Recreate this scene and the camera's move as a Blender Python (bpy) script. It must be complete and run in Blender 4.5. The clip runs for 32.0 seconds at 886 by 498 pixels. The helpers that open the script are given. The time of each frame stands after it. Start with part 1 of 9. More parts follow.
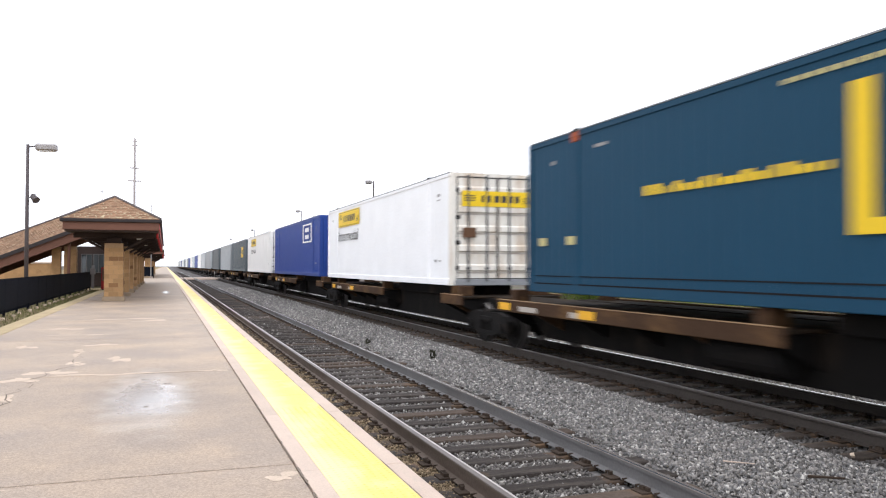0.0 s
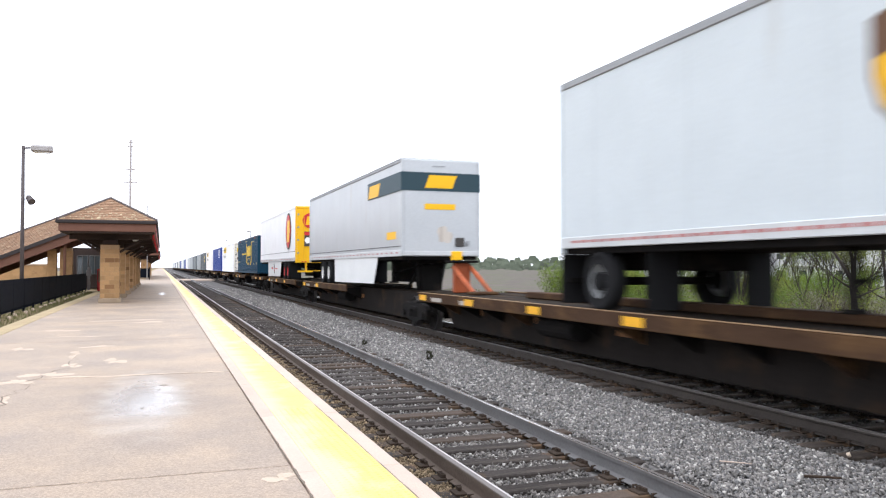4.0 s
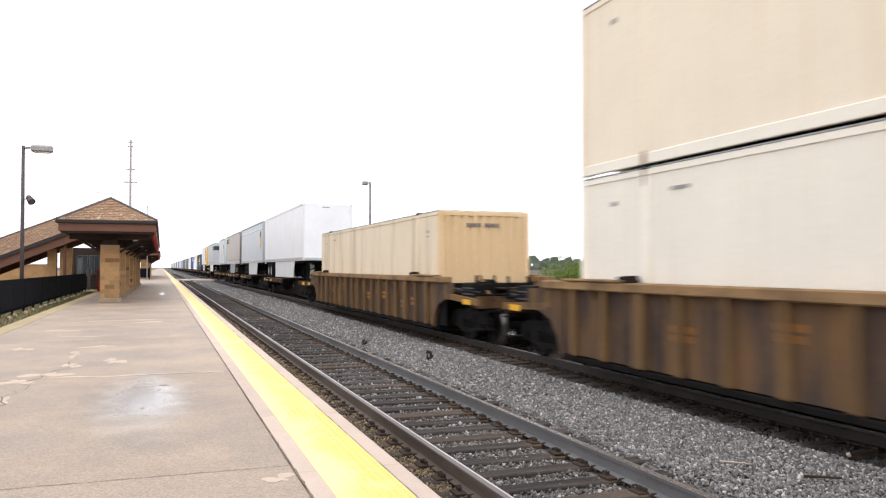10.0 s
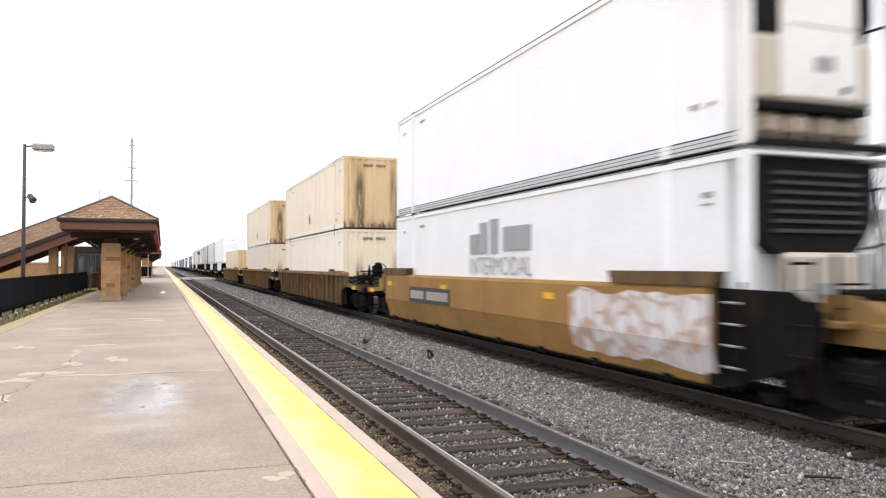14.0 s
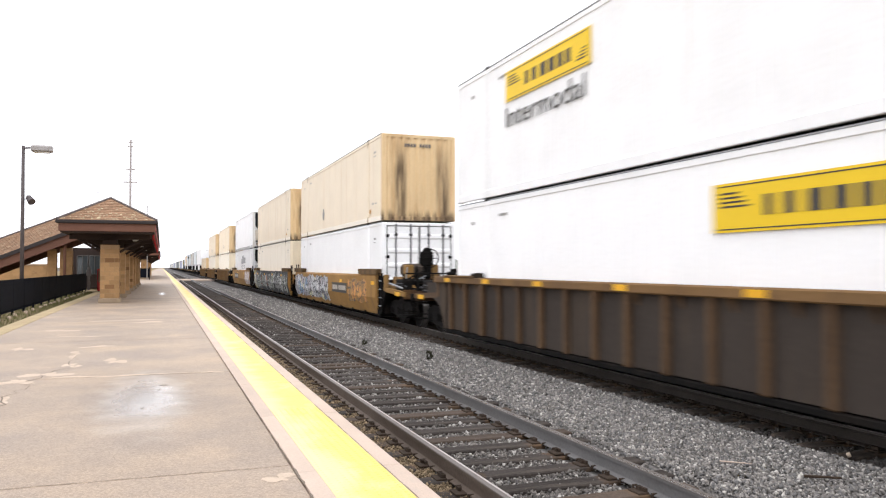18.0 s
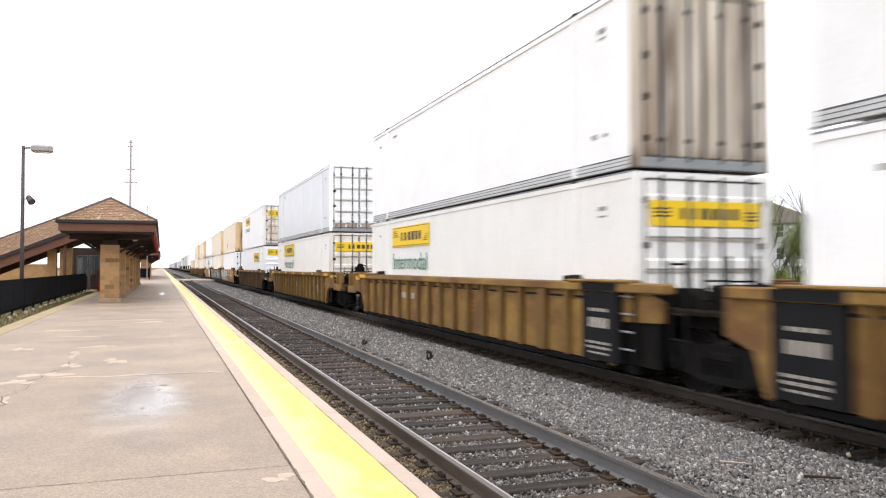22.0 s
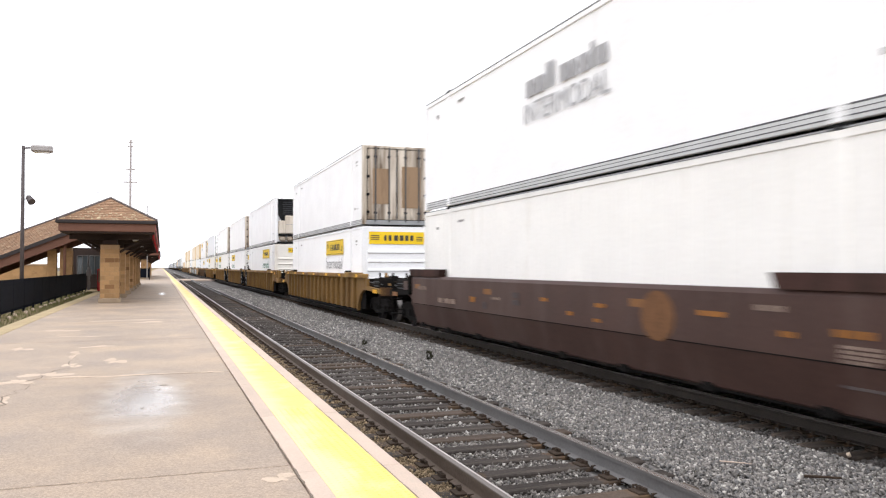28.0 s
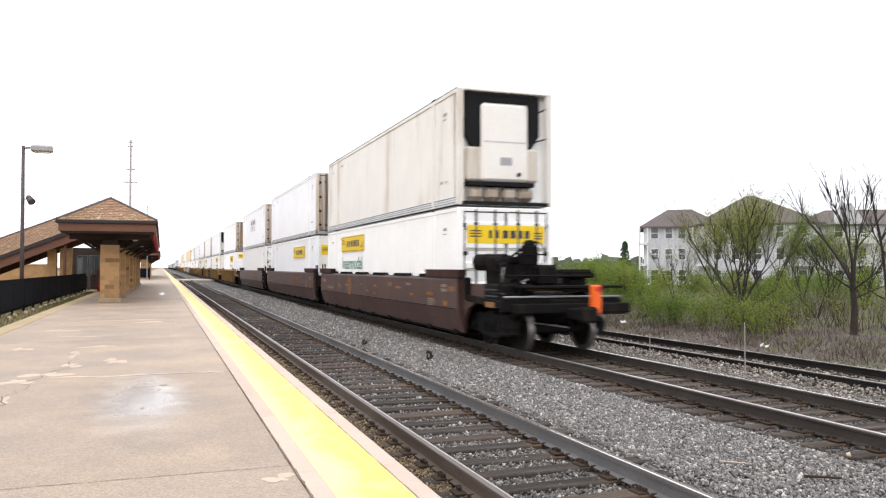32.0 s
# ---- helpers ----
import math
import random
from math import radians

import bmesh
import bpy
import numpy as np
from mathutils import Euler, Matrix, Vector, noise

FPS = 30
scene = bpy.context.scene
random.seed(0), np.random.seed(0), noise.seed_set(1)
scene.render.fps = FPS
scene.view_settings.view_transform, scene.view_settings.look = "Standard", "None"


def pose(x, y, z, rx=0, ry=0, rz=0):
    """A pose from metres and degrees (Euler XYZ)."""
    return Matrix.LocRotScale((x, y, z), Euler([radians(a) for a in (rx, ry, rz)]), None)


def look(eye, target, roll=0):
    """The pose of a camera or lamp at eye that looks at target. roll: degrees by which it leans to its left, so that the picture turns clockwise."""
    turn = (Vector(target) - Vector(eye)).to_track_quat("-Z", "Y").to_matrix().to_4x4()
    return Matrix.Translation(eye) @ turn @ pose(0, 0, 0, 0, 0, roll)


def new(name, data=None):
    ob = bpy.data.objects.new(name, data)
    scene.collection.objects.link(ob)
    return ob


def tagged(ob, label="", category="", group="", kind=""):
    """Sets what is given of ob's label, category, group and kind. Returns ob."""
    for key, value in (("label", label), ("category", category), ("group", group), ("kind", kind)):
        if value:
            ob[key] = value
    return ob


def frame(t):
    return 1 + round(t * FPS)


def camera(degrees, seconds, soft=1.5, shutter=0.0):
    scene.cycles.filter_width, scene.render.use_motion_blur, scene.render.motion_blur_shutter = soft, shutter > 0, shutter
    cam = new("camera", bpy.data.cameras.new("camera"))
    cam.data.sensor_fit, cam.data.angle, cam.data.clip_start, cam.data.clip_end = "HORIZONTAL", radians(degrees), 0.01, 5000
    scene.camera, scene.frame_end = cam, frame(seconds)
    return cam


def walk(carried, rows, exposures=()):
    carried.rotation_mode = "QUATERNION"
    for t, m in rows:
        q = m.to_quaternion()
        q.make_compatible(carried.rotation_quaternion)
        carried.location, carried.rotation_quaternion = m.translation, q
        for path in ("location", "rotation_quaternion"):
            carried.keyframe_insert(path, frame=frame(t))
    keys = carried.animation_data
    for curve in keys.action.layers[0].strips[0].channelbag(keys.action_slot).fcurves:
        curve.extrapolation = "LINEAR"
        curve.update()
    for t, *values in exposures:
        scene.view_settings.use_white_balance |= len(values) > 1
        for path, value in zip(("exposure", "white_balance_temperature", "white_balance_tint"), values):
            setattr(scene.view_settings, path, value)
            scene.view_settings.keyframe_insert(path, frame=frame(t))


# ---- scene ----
# ---------------------------------------------------------------- camera
FOV = 58.85
EYE = (0.0, 0.0, 1.61)
YAW, PITCH = 19.71, 1.319
cam = camera(FOV, 32.0, soft=1.15, shutter=0.5)


def aim(dyaw=0.0, dpitch=0.0, roll=0.0):
    return pose(*EYE, 90 + PITCH + dpitch, 0, -YAW + dyaw) @ pose(0, 0, 0, 0, 0, roll)


walk(cam, [
    (0.0, aim(0.25, -0.06, 0.12)), (0.5, aim(0.24, -0.04, 0.06)), (1.0, aim(0.08, 0, 0)), (1.5, aim()),
    (11.0, aim()), (11.5, aim(0.03)), (12.5, aim(0.03)), (13.0, aim(0.09, -0.03, 0.06)), (13.5, aim(0.08, -0.06, 0.12)),
    (14.0, aim(0.07, -0.06, 0.12)), (14.5, aim(0.09, -0.04, 0.08)), (16.5, aim()), (32.0, aim())],
    exposures=[(0.0, 0.0, 6150, 12), (0.5, 0.08, 6150, 12), (1.0, 0.14, 6150, 12), (2.0, 0.11, 6100, 11.5), (3.0, 0.15, 6000, 11.5), (5.5, 0.33, 6000, 11.5), (7.0, 0.35, 6000, 11.5), (8.0, 0.16, 6150, 11.5),
               (9.0, 0.0, 6250, 12), (11.0, -0.08, 6300, 12), (14.0, -0.04, 6330, 12), (19.0, 0.02, 6380, 12), (32.0, 0.03, 6380, 12)])

# ---------------------------------------------------------------- light: a bright overcast sky
SUN_EL, SUN_AZ = 66.0, 205.0
world = bpy.data.worlds.new("overcast_sky")
scene.world = world
world.use_nodes = True
wn, wl = world.node_tree.nodes, world.node_tree.links
sky = wn.new("ShaderNodeTexSky")
sky.sky_type, sky.sun_disc = "NISHITA", False
sky.sun_elevation, sky.sun_rotation = radians(SUN_EL), radians(SUN_AZ)
sky.air_density, sky.dust_density, sky.ozone_density = 1.0, 4.0, 1.0
grey = wn.new("ShaderNodeHueSaturation")
grey.inputs["Saturation"].default_value = 0.12
grey.inputs["Value"].default_value = 1.0
lift = wn.new("ShaderNodeMixRGB")
lift.inputs[0].default_value = 0.62
lift.inputs[2].default_value = (15.5, 15.6, 16.0, 1)
wl.new(sky.outputs[0], grey.inputs["Color"])
wl.new(grey.outputs[0], lift.inputs[1])
wl.new(lift.outputs[0], wn["Background"].inputs["Color"])
wn["Background"].inputs["Strength"].default_value = 0.145
sun_data = bpy.data.lights.new("sun", "SUN")
sun_data.energy, sun_data.angle, sun_data.color = 0.6, radians(30), (1.0, 0.96, 0.9)
sun = new("sun", sun_data)
a = radians(SUN_AZ)
sun.matrix_world = look((math.sin(a) * 40, math.cos(a) * 40, 90), (0, 0, 0))


# ---------------------------------------------------------------- mesh helper
class Shape:
    """Collects vertices and faces of one mesh."""

    def __init__(self):
        self.v, self.f = [], []

    def add(self, verts, faces):
        n = len(self.v)
        self.v.extend(verts)
        self.f.extend([tuple(i + n for i in f) for f in faces])
        return self

    def box(self, x0, x1, y0, y1, z0, z1):
        return self.add([(x0, y0, z0), (x1, y0, z0), (x1, y1, z0), (x0, y1, z0), (x0, y0, z1), (x1, y0, z1), (x1, y1, z1), (x0, y1, z1)],
                        [(0, 3, 2, 1), (4, 5, 6, 7), (0, 1, 5, 4), (1, 2, 6, 5), (2, 3, 7, 6), (3, 0, 4, 7)])

    def cbox(self, x0, x1, y0, y1, z0, z1, b=0.015):
        """A box with chamfered edges."""
        lo, hi = (x0, y0, z0), (x1, y1, z1)
        vs, idx = [], {}
        for c in range(8):
            s = [(c >> k) & 1 for k in range(3)]
            for ax in range(3):
                p = []
                for k in range(3):
                    e = hi[k] if s[k] else lo[k]
                    p.append(e if k == ax else e + (-b if s[k] else b))
                idx[(c, ax)] = len(vs)
                vs.append(tuple(p))
        fs = []
        for ax in range(3):
            u, w = (ax + 1) % 3, (ax + 2) % 3
            for s in (0, 1):
                q = [(s << ax) | (i << u) | (j << w) for i, j in ((0, 0), (1, 0), (1, 1), (0, 1))]
                f = [idx[(c, ax)] for c in q]
                fs.append(tuple(f if s else f[::-1]))
            for i in (0, 1):
                for j in (0, 1):
                    c0 = (i << u) | (j << w)
                    c1 = c0 | (1 << ax)
                    f = [idx[(c0, u)], idx[(c1, u)], idx[(c1, w)], idx[(c0, w)]]
                    fs.append(tuple(f if i != j else f[::-1]))
        for c in range(8):
            f = [idx[(c, 0)], idx[(c, 1)], idx[(c, 2)]]
            odd = bin(c).count("1") % 2
            fs.append(tuple(f if odd else f[::-1]))
        return self.add(vs, fs)

    def tube(self, p0, p1, r0, r1=None, n=10, caps=True):
        r1 = r0 if r1 is None else r1
        a, b = Vector(p0), Vector(p1)
        d = (b - a)
        if d.length < 1e-6:
            return self
        d.normalize()
        u = d.orthogonal().normalized()
        w = d.cross(u)
        vs = []
        for o, r in ((a, r0), (b, r1)):
            for i in range(n):
                t = 2 * math.pi * i / n
                vs.append(tuple(o + u * (math.cos(t) * r) + w * (math.sin(t) * r)))
        fs = [(i, (i + 1) % n, n + (i + 1) % n, n + i) for i in range(n)]
        if caps:
            fs += [tuple(range(n - 1, -1, -1)), tuple(range(n, 2 * n))]
        return self.add(vs, fs)

    def prism(self, profile, axis, a, b):
        """A closed profile of (u, v) swept from a to b along axis: 'x' takes (y, z), 'y' takes (x, z), 'z' takes (x, y)."""
        n = len(profile)
        put = {"x": lambda u, v, w: (w, u, v), "y": lambda u, v, w: (u, w, v), "z": lambda u, v, w: (u, v, w)}[axis]
        vs = [put(u, v, a) for u, v in profile] + [put(u, v, b) for u, v in profile]
        area = sum(profile[i][0] * profile[(i + 1) % n][1] - profile[(i + 1) % n][0] * profile[i][1] for i in range(n))
        flip = (area < 0) ^ (axis == "y") ^ (b < a)
        fs = [tuple(range(n - 1, -1, -1)), tuple(range(n, 2 * n))] + [(i, (i + 1) % n, n + (i + 1) % n, n + i) for i in range(n)]
        return self.add(vs, [f[::-1] for f in fs] if flip else fs)

    def lathe_x(self, profile, cy, cz, n=24):
        """Turns (x, r) points about an axis along x through (cy, cz)."""
        m = len(profile)
        vs = [(x, cy + math.cos(2 * math.pi * i / n) * r, cz + math.sin(2 * math.pi * i / n) * r) for i in range(n) for x, r in profile]
        fs = [(i * m + k, ((i + 1) % n) * m + k, ((i + 1) % n) * m + k + 1, i * m + k + 1) for i in range(n) for k in range(m - 1)]
        return self.add(vs, fs)

    def mesh(self, name, material=None, smooth=False):
        me = bpy.data.meshes.new(name)
        me.from_pydata(self.v, [], self.f)
        if material:
            me.materials.append(material)
        if smooth:
            me.polygons.foreach_set("use_smooth", [True] * len(me.polygons))
        me.update()
        return me


def part(name, shape, material, parent, label="", smooth=False):
    """Links one mesh object under a thing or a part."""
    me = shape if isinstance(shape, bpy.types.Mesh) else shape.mesh(name, material, smooth)
    ob = new(name, me)
    ob.parent = parent
    if label:
        tagged(ob, label)
    return ob


def thing(name, label, category, group="", kind="", at=(0, 0, 0)):
    ob = new(name)
    ob.location = at
    ob.empty_display_size = 0.2
    return tagged(ob, label, category, group, kind)


def solid(name, shape, material, label, category, group="", kind="", smooth=False):
    return tagged(new(name, shape.mesh(name, material, smooth)), label, category, group, kind)


# ---------------------------------------------------------------- materials
def mat(name, col, rough=0.6, metal=0.0, var=0.18, scale=1.5, fine=40.0, bump=0.15, dirt=None, dirt_amount=0.4, dirt_scale=(2.5, 2.5, 0.35),
        vary=0.06, spec=0.25, island=0.0, wet=0.0):
    """A painted, rusty or stony surface: a base colour with broad and fine variation, a second colour in streaks or stains, and relief."""
    m = bpy.data.materials.new(name)
    m.use_nodes = True
    nt = m.node_tree
    N, L = nt.nodes, nt.links
    bs = N["Principled BSDF"]
    bs.inputs["Roughness"].default_value = rough
    bs.inputs["Metallic"].default_value = metal
    bs.inputs["Specular IOR Level"].default_value = spec
    tc = N.new("ShaderNodeTexCoord")
    n1 = N.new("ShaderNodeTexNoise")
    n1.inputs["Scale"].default_value, n1.inputs["Detail"].default_value = scale, 5
    n2 = N.new("ShaderNodeTexNoise")
    n2.inputs["Scale"].default_value, n2.inputs["Detail"].default_value = fine, 3
    L.new(tc.outputs["Object"], n1.inputs["Vector"])
    L.new(tc.outputs["Object"], n2.inputs["Vector"])
    add = N.new("ShaderNodeMath")
    add.operation = "ADD"
    L.new(n1.outputs[0], add.inputs[0])
    L.new(n2.outputs[0], add.inputs[1])
    mr = N.new("ShaderNodeMapRange")
    mr.inputs["From Min"].default_value, mr.inputs["From Max"].default_value = 0.6, 1.4
    mr.inputs["To Min"].default_value, mr.inputs["To Max"].default_value = 1 - var, 1 + var
    L.new(add.outputs[0], mr.inputs["Value"])
    value = mr.outputs[0]
    oi = N.new("ShaderNodeObjectInfo")
    mr2 = N.new("ShaderNodeMapRange")
    mr2.inputs["To Min"].default_value, mr2.inputs["To Max"].default_value = 1 - vary, 1 + vary
    L.new(oi.outputs["Random"], mr2.inputs["Value"])
    mul = N.new("ShaderNodeMath")
    mul.operation = "MULTIPLY"
    L.new(value, mul.inputs[0])
    L.new(mr2.outputs[0], mul.inputs[1])
    value = mul.outputs[0]
    if island:
        ge = N.new("ShaderNodeNewGeometry")
        mr3 = N.new("ShaderNodeMapRange")
        mr3.inputs["To Min"].default_value, mr3.inputs["To Max"].default_value = 1 - island, 1 + island
        L.new(ge.outputs["Random Per Island"], mr3.inputs["Value"])
        mul2 = N.new("ShaderNodeMath")
        mul2.operation = "MULTIPLY"
        L.new(value, mul2.inputs[0])
        L.new(mr3.outputs[0], mul2.inputs[1])
        value = mul2.outputs[0]
    hs = N.new("ShaderNodeHueSaturation")
    hs.inputs["Color"].default_value = (*col, 1)
    L.new(value, hs.inputs["Value"])
    out = hs.outputs[0]
    if dirt:
        mp = N.new("ShaderNodeMapping")
        mp.inputs["Scale"].default_value = dirt_scale
        n3 = N.new("ShaderNodeTexNoise")
        n3.inputs["Scale"].default_value, n3.inputs["Detail"].default_value, n3.inputs["Roughness"].default_value = 1.0, 6, 0.65
        L.new(tc.outputs["Object"], mp.inputs["Vector"])
        L.new(mp.outputs[0], n3.inputs["Vector"])
        cr = N.new("ShaderNodeMapRange")
        cr.inputs["From Min"].default_value, cr.inputs["From Max"].default_value = 0.66 - dirt_amount * 0.4, 0.86 - dirt_amount * 0.3
        L.new(n3.outputs[0], cr.inputs["Value"])
        mx = N.new("ShaderNodeMixRGB")
        mx.inputs[2].default_value = (*dirt, 1)
        L.new(cr.outputs[0], mx.inputs[0])
        L.new(out, mx.inputs[1])
        out = mx.outputs[0]
    L.new(out, bs.inputs["Base Color"])
    if wet:
        mrw = N.new("ShaderNodeMapRange")
        mrw.inputs["From Min"].default_value, mrw.inputs["From Max"].default_value = 0.4, 0.62
        mrw.inputs["To Min"].default_value, mrw.inputs["To Max"].default_value = rough, rough - wet
        L.new(n1.outputs[0], mrw.inputs["Value"])
        L.new(mrw.outputs[0], bs.inputs["Roughness"])
    if bump:
        bp = N.new("ShaderNodeBump")
        bp.inputs["Strength"].default_value, bp.inputs["Distance"].default_value = bump, 0.02
        L.new(n2.outputs[0], bp.inputs["Height"])
        L.new(bp.outputs[0], bs.inputs["Normal"])
    return m




def paving_mat():
    """Warm grey paving with exposed aggregate, stains, and smooth damp spots that shine."""
    m = mat("platform_paving", (0.365, 0.288, 0.218), 0.62, var=0.15, scale=0.45, fine=90, bump=0.10, dirt=(0.455, 0.345, 0.245), dirt_amount=0.30, dirt_scale=(0.7, 0.4, 1), vary=0.04, spec=0.5)
    N, L = m.node_tree.nodes, m.node_tree.links
    bs = N["Principled BSDF"]
    tc = N["Texture Coordinate"]
    old = bs.inputs["Base Color"].links[0].from_socket
    vo = N.new("ShaderNodeTexVoronoi")
    vo.inputs["Scale"].default_value = 75
    L.new(tc.outputs["Object"], vo.inputs["Vector"])
    sep = N.new("ShaderNodeSeparateColor")
    L.new(vo.outputs["Color"], sep.inputs[0])
    mr = N.new("ShaderNodeMapRange")
    mr.inputs["To Min"].default_value, mr.inputs["To Max"].default_value = 0.74, 1.16
    L.new(sep.outputs[0], mr.inputs["Value"])
    hs = N.new("ShaderNodeHueSaturation")
    L.new(old, hs.inputs["Color"])
    L.new(mr.outputs[0], hs.inputs["Value"])
    stain = N.new("ShaderNodeTexNoise")
    stain.inputs["Scale"].default_value, stain.inputs["Detail"].default_value, stain.inputs["Roughness"].default_value = 0.55, 7, 0.62
    L.new(tc.outputs["Object"], stain.inputs["Vector"])
    sm = N.new("ShaderNodeMapRange")
    sm.inputs["From Min"].default_value, sm.inputs["From Max"].default_value = 0.36, 0.62
    L.new(stain.outputs[0], sm.inputs["Value"])
    tone = N.new("ShaderNodeMixRGB")
    tone.inputs[1].default_value, tone.inputs[2].default_value = (0.84, 0.84, 0.87, 1), (1.10, 1.05, 0.99, 1)
    L.new(sm.outputs[0], tone.inputs[0])
    both = N.new("ShaderNodeMixRGB")
    both.blend_type = "MULTIPLY"
    both.inputs[0].default_value = 1.0
    L.new(hs.outputs[0], both.inputs[1])
    L.new(tone.outputs[0], both.inputs[2])
    warp = N.new("ShaderNodeTexNoise")
    warp.inputs["Scale"].default_value, warp.inputs["Detail"].default_value = 2.2, 4
    L.new(tc.outputs["Object"], warp.inputs["Vector"])
    total = None
    for cx, cy, rx, ry in ((-.20, 10.4, .50, 2.3), (.03, 50.5, .22, 3.0)):
        mp = N.new("ShaderNodeMapping")
        mp.vector_type = "TEXTURE"
        mp.inputs["Location"].default_value = (cx, cy, 0)
        mp.inputs["Scale"].default_value = (rx, ry, 5)
        L.new(tc.outputs["Object"], mp.inputs["Vector"])
        ln = N.new("ShaderNodeVectorMath")
        ln.operation = "LENGTH"
        L.new(mp.outputs[0], ln.inputs[0])
        ad = N.new("ShaderNodeMath")
        ad.operation = "SUBTRACT"
        L.new(ln.outputs["Value"], ad.inputs[0])
        L.new(warp.outputs[0], ad.inputs[1])
        ms = N.new("ShaderNodeMapRange")
        ms.inputs["From Min"].default_value, ms.inputs["From Max"].default_value = 0.85, -0.35
        ms.interpolation_type = "SMOOTHSTEP"
        L.new(ad.outputs[0], ms.inputs["Value"])
        if total is None:
            total = ms.outputs[0]
        else:
            mxm = N.new("ShaderNodeMath")
            mxm.operation = "MAXIMUM"
            L.new(total, mxm.inputs[0])
            L.new(ms.outputs[0], mxm.inputs[1])
            total = mxm.outputs[0]
    rr = N.new("ShaderNodeMapRange")
    rr.inputs["To Min"].default_value, rr.inputs["To Max"].default_value = 0.58, 0.12
    L.new(total, rr.inputs["Value"])
    L.new(rr.outputs[0], bs.inputs["Roughness"])
    flat = N.new("ShaderNodeMapRange")
    flat.inputs["To Min"].default_value, flat.inputs["To Max"].default_value = 0.12, 0.0
    L.new(total, flat.inputs["Value"])
    L.new(flat.outputs[0], N["Bump"].inputs["Strength"])
    film = N.new("ShaderNodeMapRange")
    film.inputs["To Min"].default_value, film.inputs["To Max"].default_value = 0.4, 1.0
    L.new(total, film.inputs["Value"])
    L.new(film.outputs[0], bs.inputs["Specular IOR Level"])
    damp = N.new("ShaderNodeMixRGB")
    damp.blend_type = "MULTIPLY"
    damp.inputs[2].default_value = (0.86, 0.92, 1.0, 1)
    L.new(total, damp.inputs[0])
    L.new(both.outputs[0], damp.inputs[1])
    L.new(damp.outputs[0], bs.inputs["Base Color"])
    return m


M_concrete = paving_mat()
M_edge = mat("edge_concrete", (0.55, 0.435, 0.355), 0.7, var=0.14, scale=1.2, fine=60, bump=0.2, dirt=(0.42, 0.36, 0.31), dirt_amount=0.2, dirt_scale=(3, 1, 1))
M_kerb = mat("tan_kerb", (0.46, 0.36, 0.21), 0.8, var=0.2, scale=1.5, fine=50, bump=0.3)
M_yellow = mat("tactile_yellow", (0.76, 0.575, 0.16), 0.5, var=0.06, scale=0.6, fine=50, bump=0.2, dirt=(0.78, 0.69, 0.40), dirt_amount=0.35, dirt_scale=(1.2, 0.5, 1), vary=0.02)


def wear_inner_edge(m):
    """Foot traffic has bleached the yellow on the side away from the track, in an uneven band."""
    N, L = m.node_tree.nodes, m.node_tree.links
    bs, tc = N["Principled BSDF"], N["Texture Coordinate"]
    old = bs.inputs["Base Color"].links[0].from_socket
    sx = N.new("ShaderNodeSeparateXYZ")
    L.new(tc.outputs["Object"], sx.inputs[0])
    nz = N.new("ShaderNodeTexNoise")
    nz.inputs["Scale"].default_value, nz.inputs["Detail"].default_value = 1.6, 5
    L.new(tc.outputs["Object"], nz.inputs["Vector"])
    ad = N.new("ShaderNodeMath")
    ad.operation = "MULTIPLY_ADD"
    ad.inputs[1].default_value = 0.55
    L.new(nz.outputs[0], ad.inputs[0])
    L.new(sx.outputs[0], ad.inputs[2])
    mr = N.new("ShaderNodeMapRange")
    mr.interpolation_type = "SMOOTHSTEP"
    mr.inputs["From Min"].default_value, mr.inputs["From Max"].default_value = 1.78, 1.44
    mr.inputs["To Max"].default_value = 0.80
    L.new(ad.outputs[0], mr.inputs["Value"])
    mx = N.new("ShaderNodeMixRGB")
    mx.inputs[2].default_value = (0.79, 0.655, 0.36, 1)
    L.new(mr.outputs[0], mx.inputs[0])
    L.new(old, mx.inputs[1])
    L.new(mx.outputs[0], bs.inputs["Base Color"])


wear_inner_edge(M_yellow)
M_crack = mat("crack_dirt", (0.185, 0.15, 0.118), 0.95, var=0.3, scale=4)
M_patch = mat("worn_patch", (0.56, 0.45, 0.35), 0.85, var=0.2, scale=5, fine=60, bump=0.3)
M_ballast = mat("ballast_bed", (0.150, 0.142, 0.137), 0.95, spec=0.05, var=0.6, scale=9, fine=22, bump=1.0, dirt=(0.07, 0.055, 0.045), dirt_amount=0.3, dirt_scale=(1, 1, 1))
M_stone = mat("ballast_stone", (0.236, 0.221, 0.206), 0.85, var=0.25, scale=6, fine=60, bump=0.1, island=0.5, spec=0.2)
# Middle-track stone is coloured darker for the shade under the train.
M_stone_shaded = mat("shaded_ballast_stone", (0.092, 0.083, 0.076), 0.8, var=0.25, scale=6, fine=60, bump=0.1, island=0.5, spec=0.2)
M_stone_track = mat("track_ballast_stone", (0.170, 0.156, 0.142), 0.85, var=0.25, scale=6, fine=60, bump=0.1, island=0.5, spec=0.2)
M_stone_sandy = mat("sandy_ballast_stone", (0.24, 0.215, 0.185), 0.85, var=0.25, scale=6, fine=60, bump=0.1, island=0.4, spec=0.2)


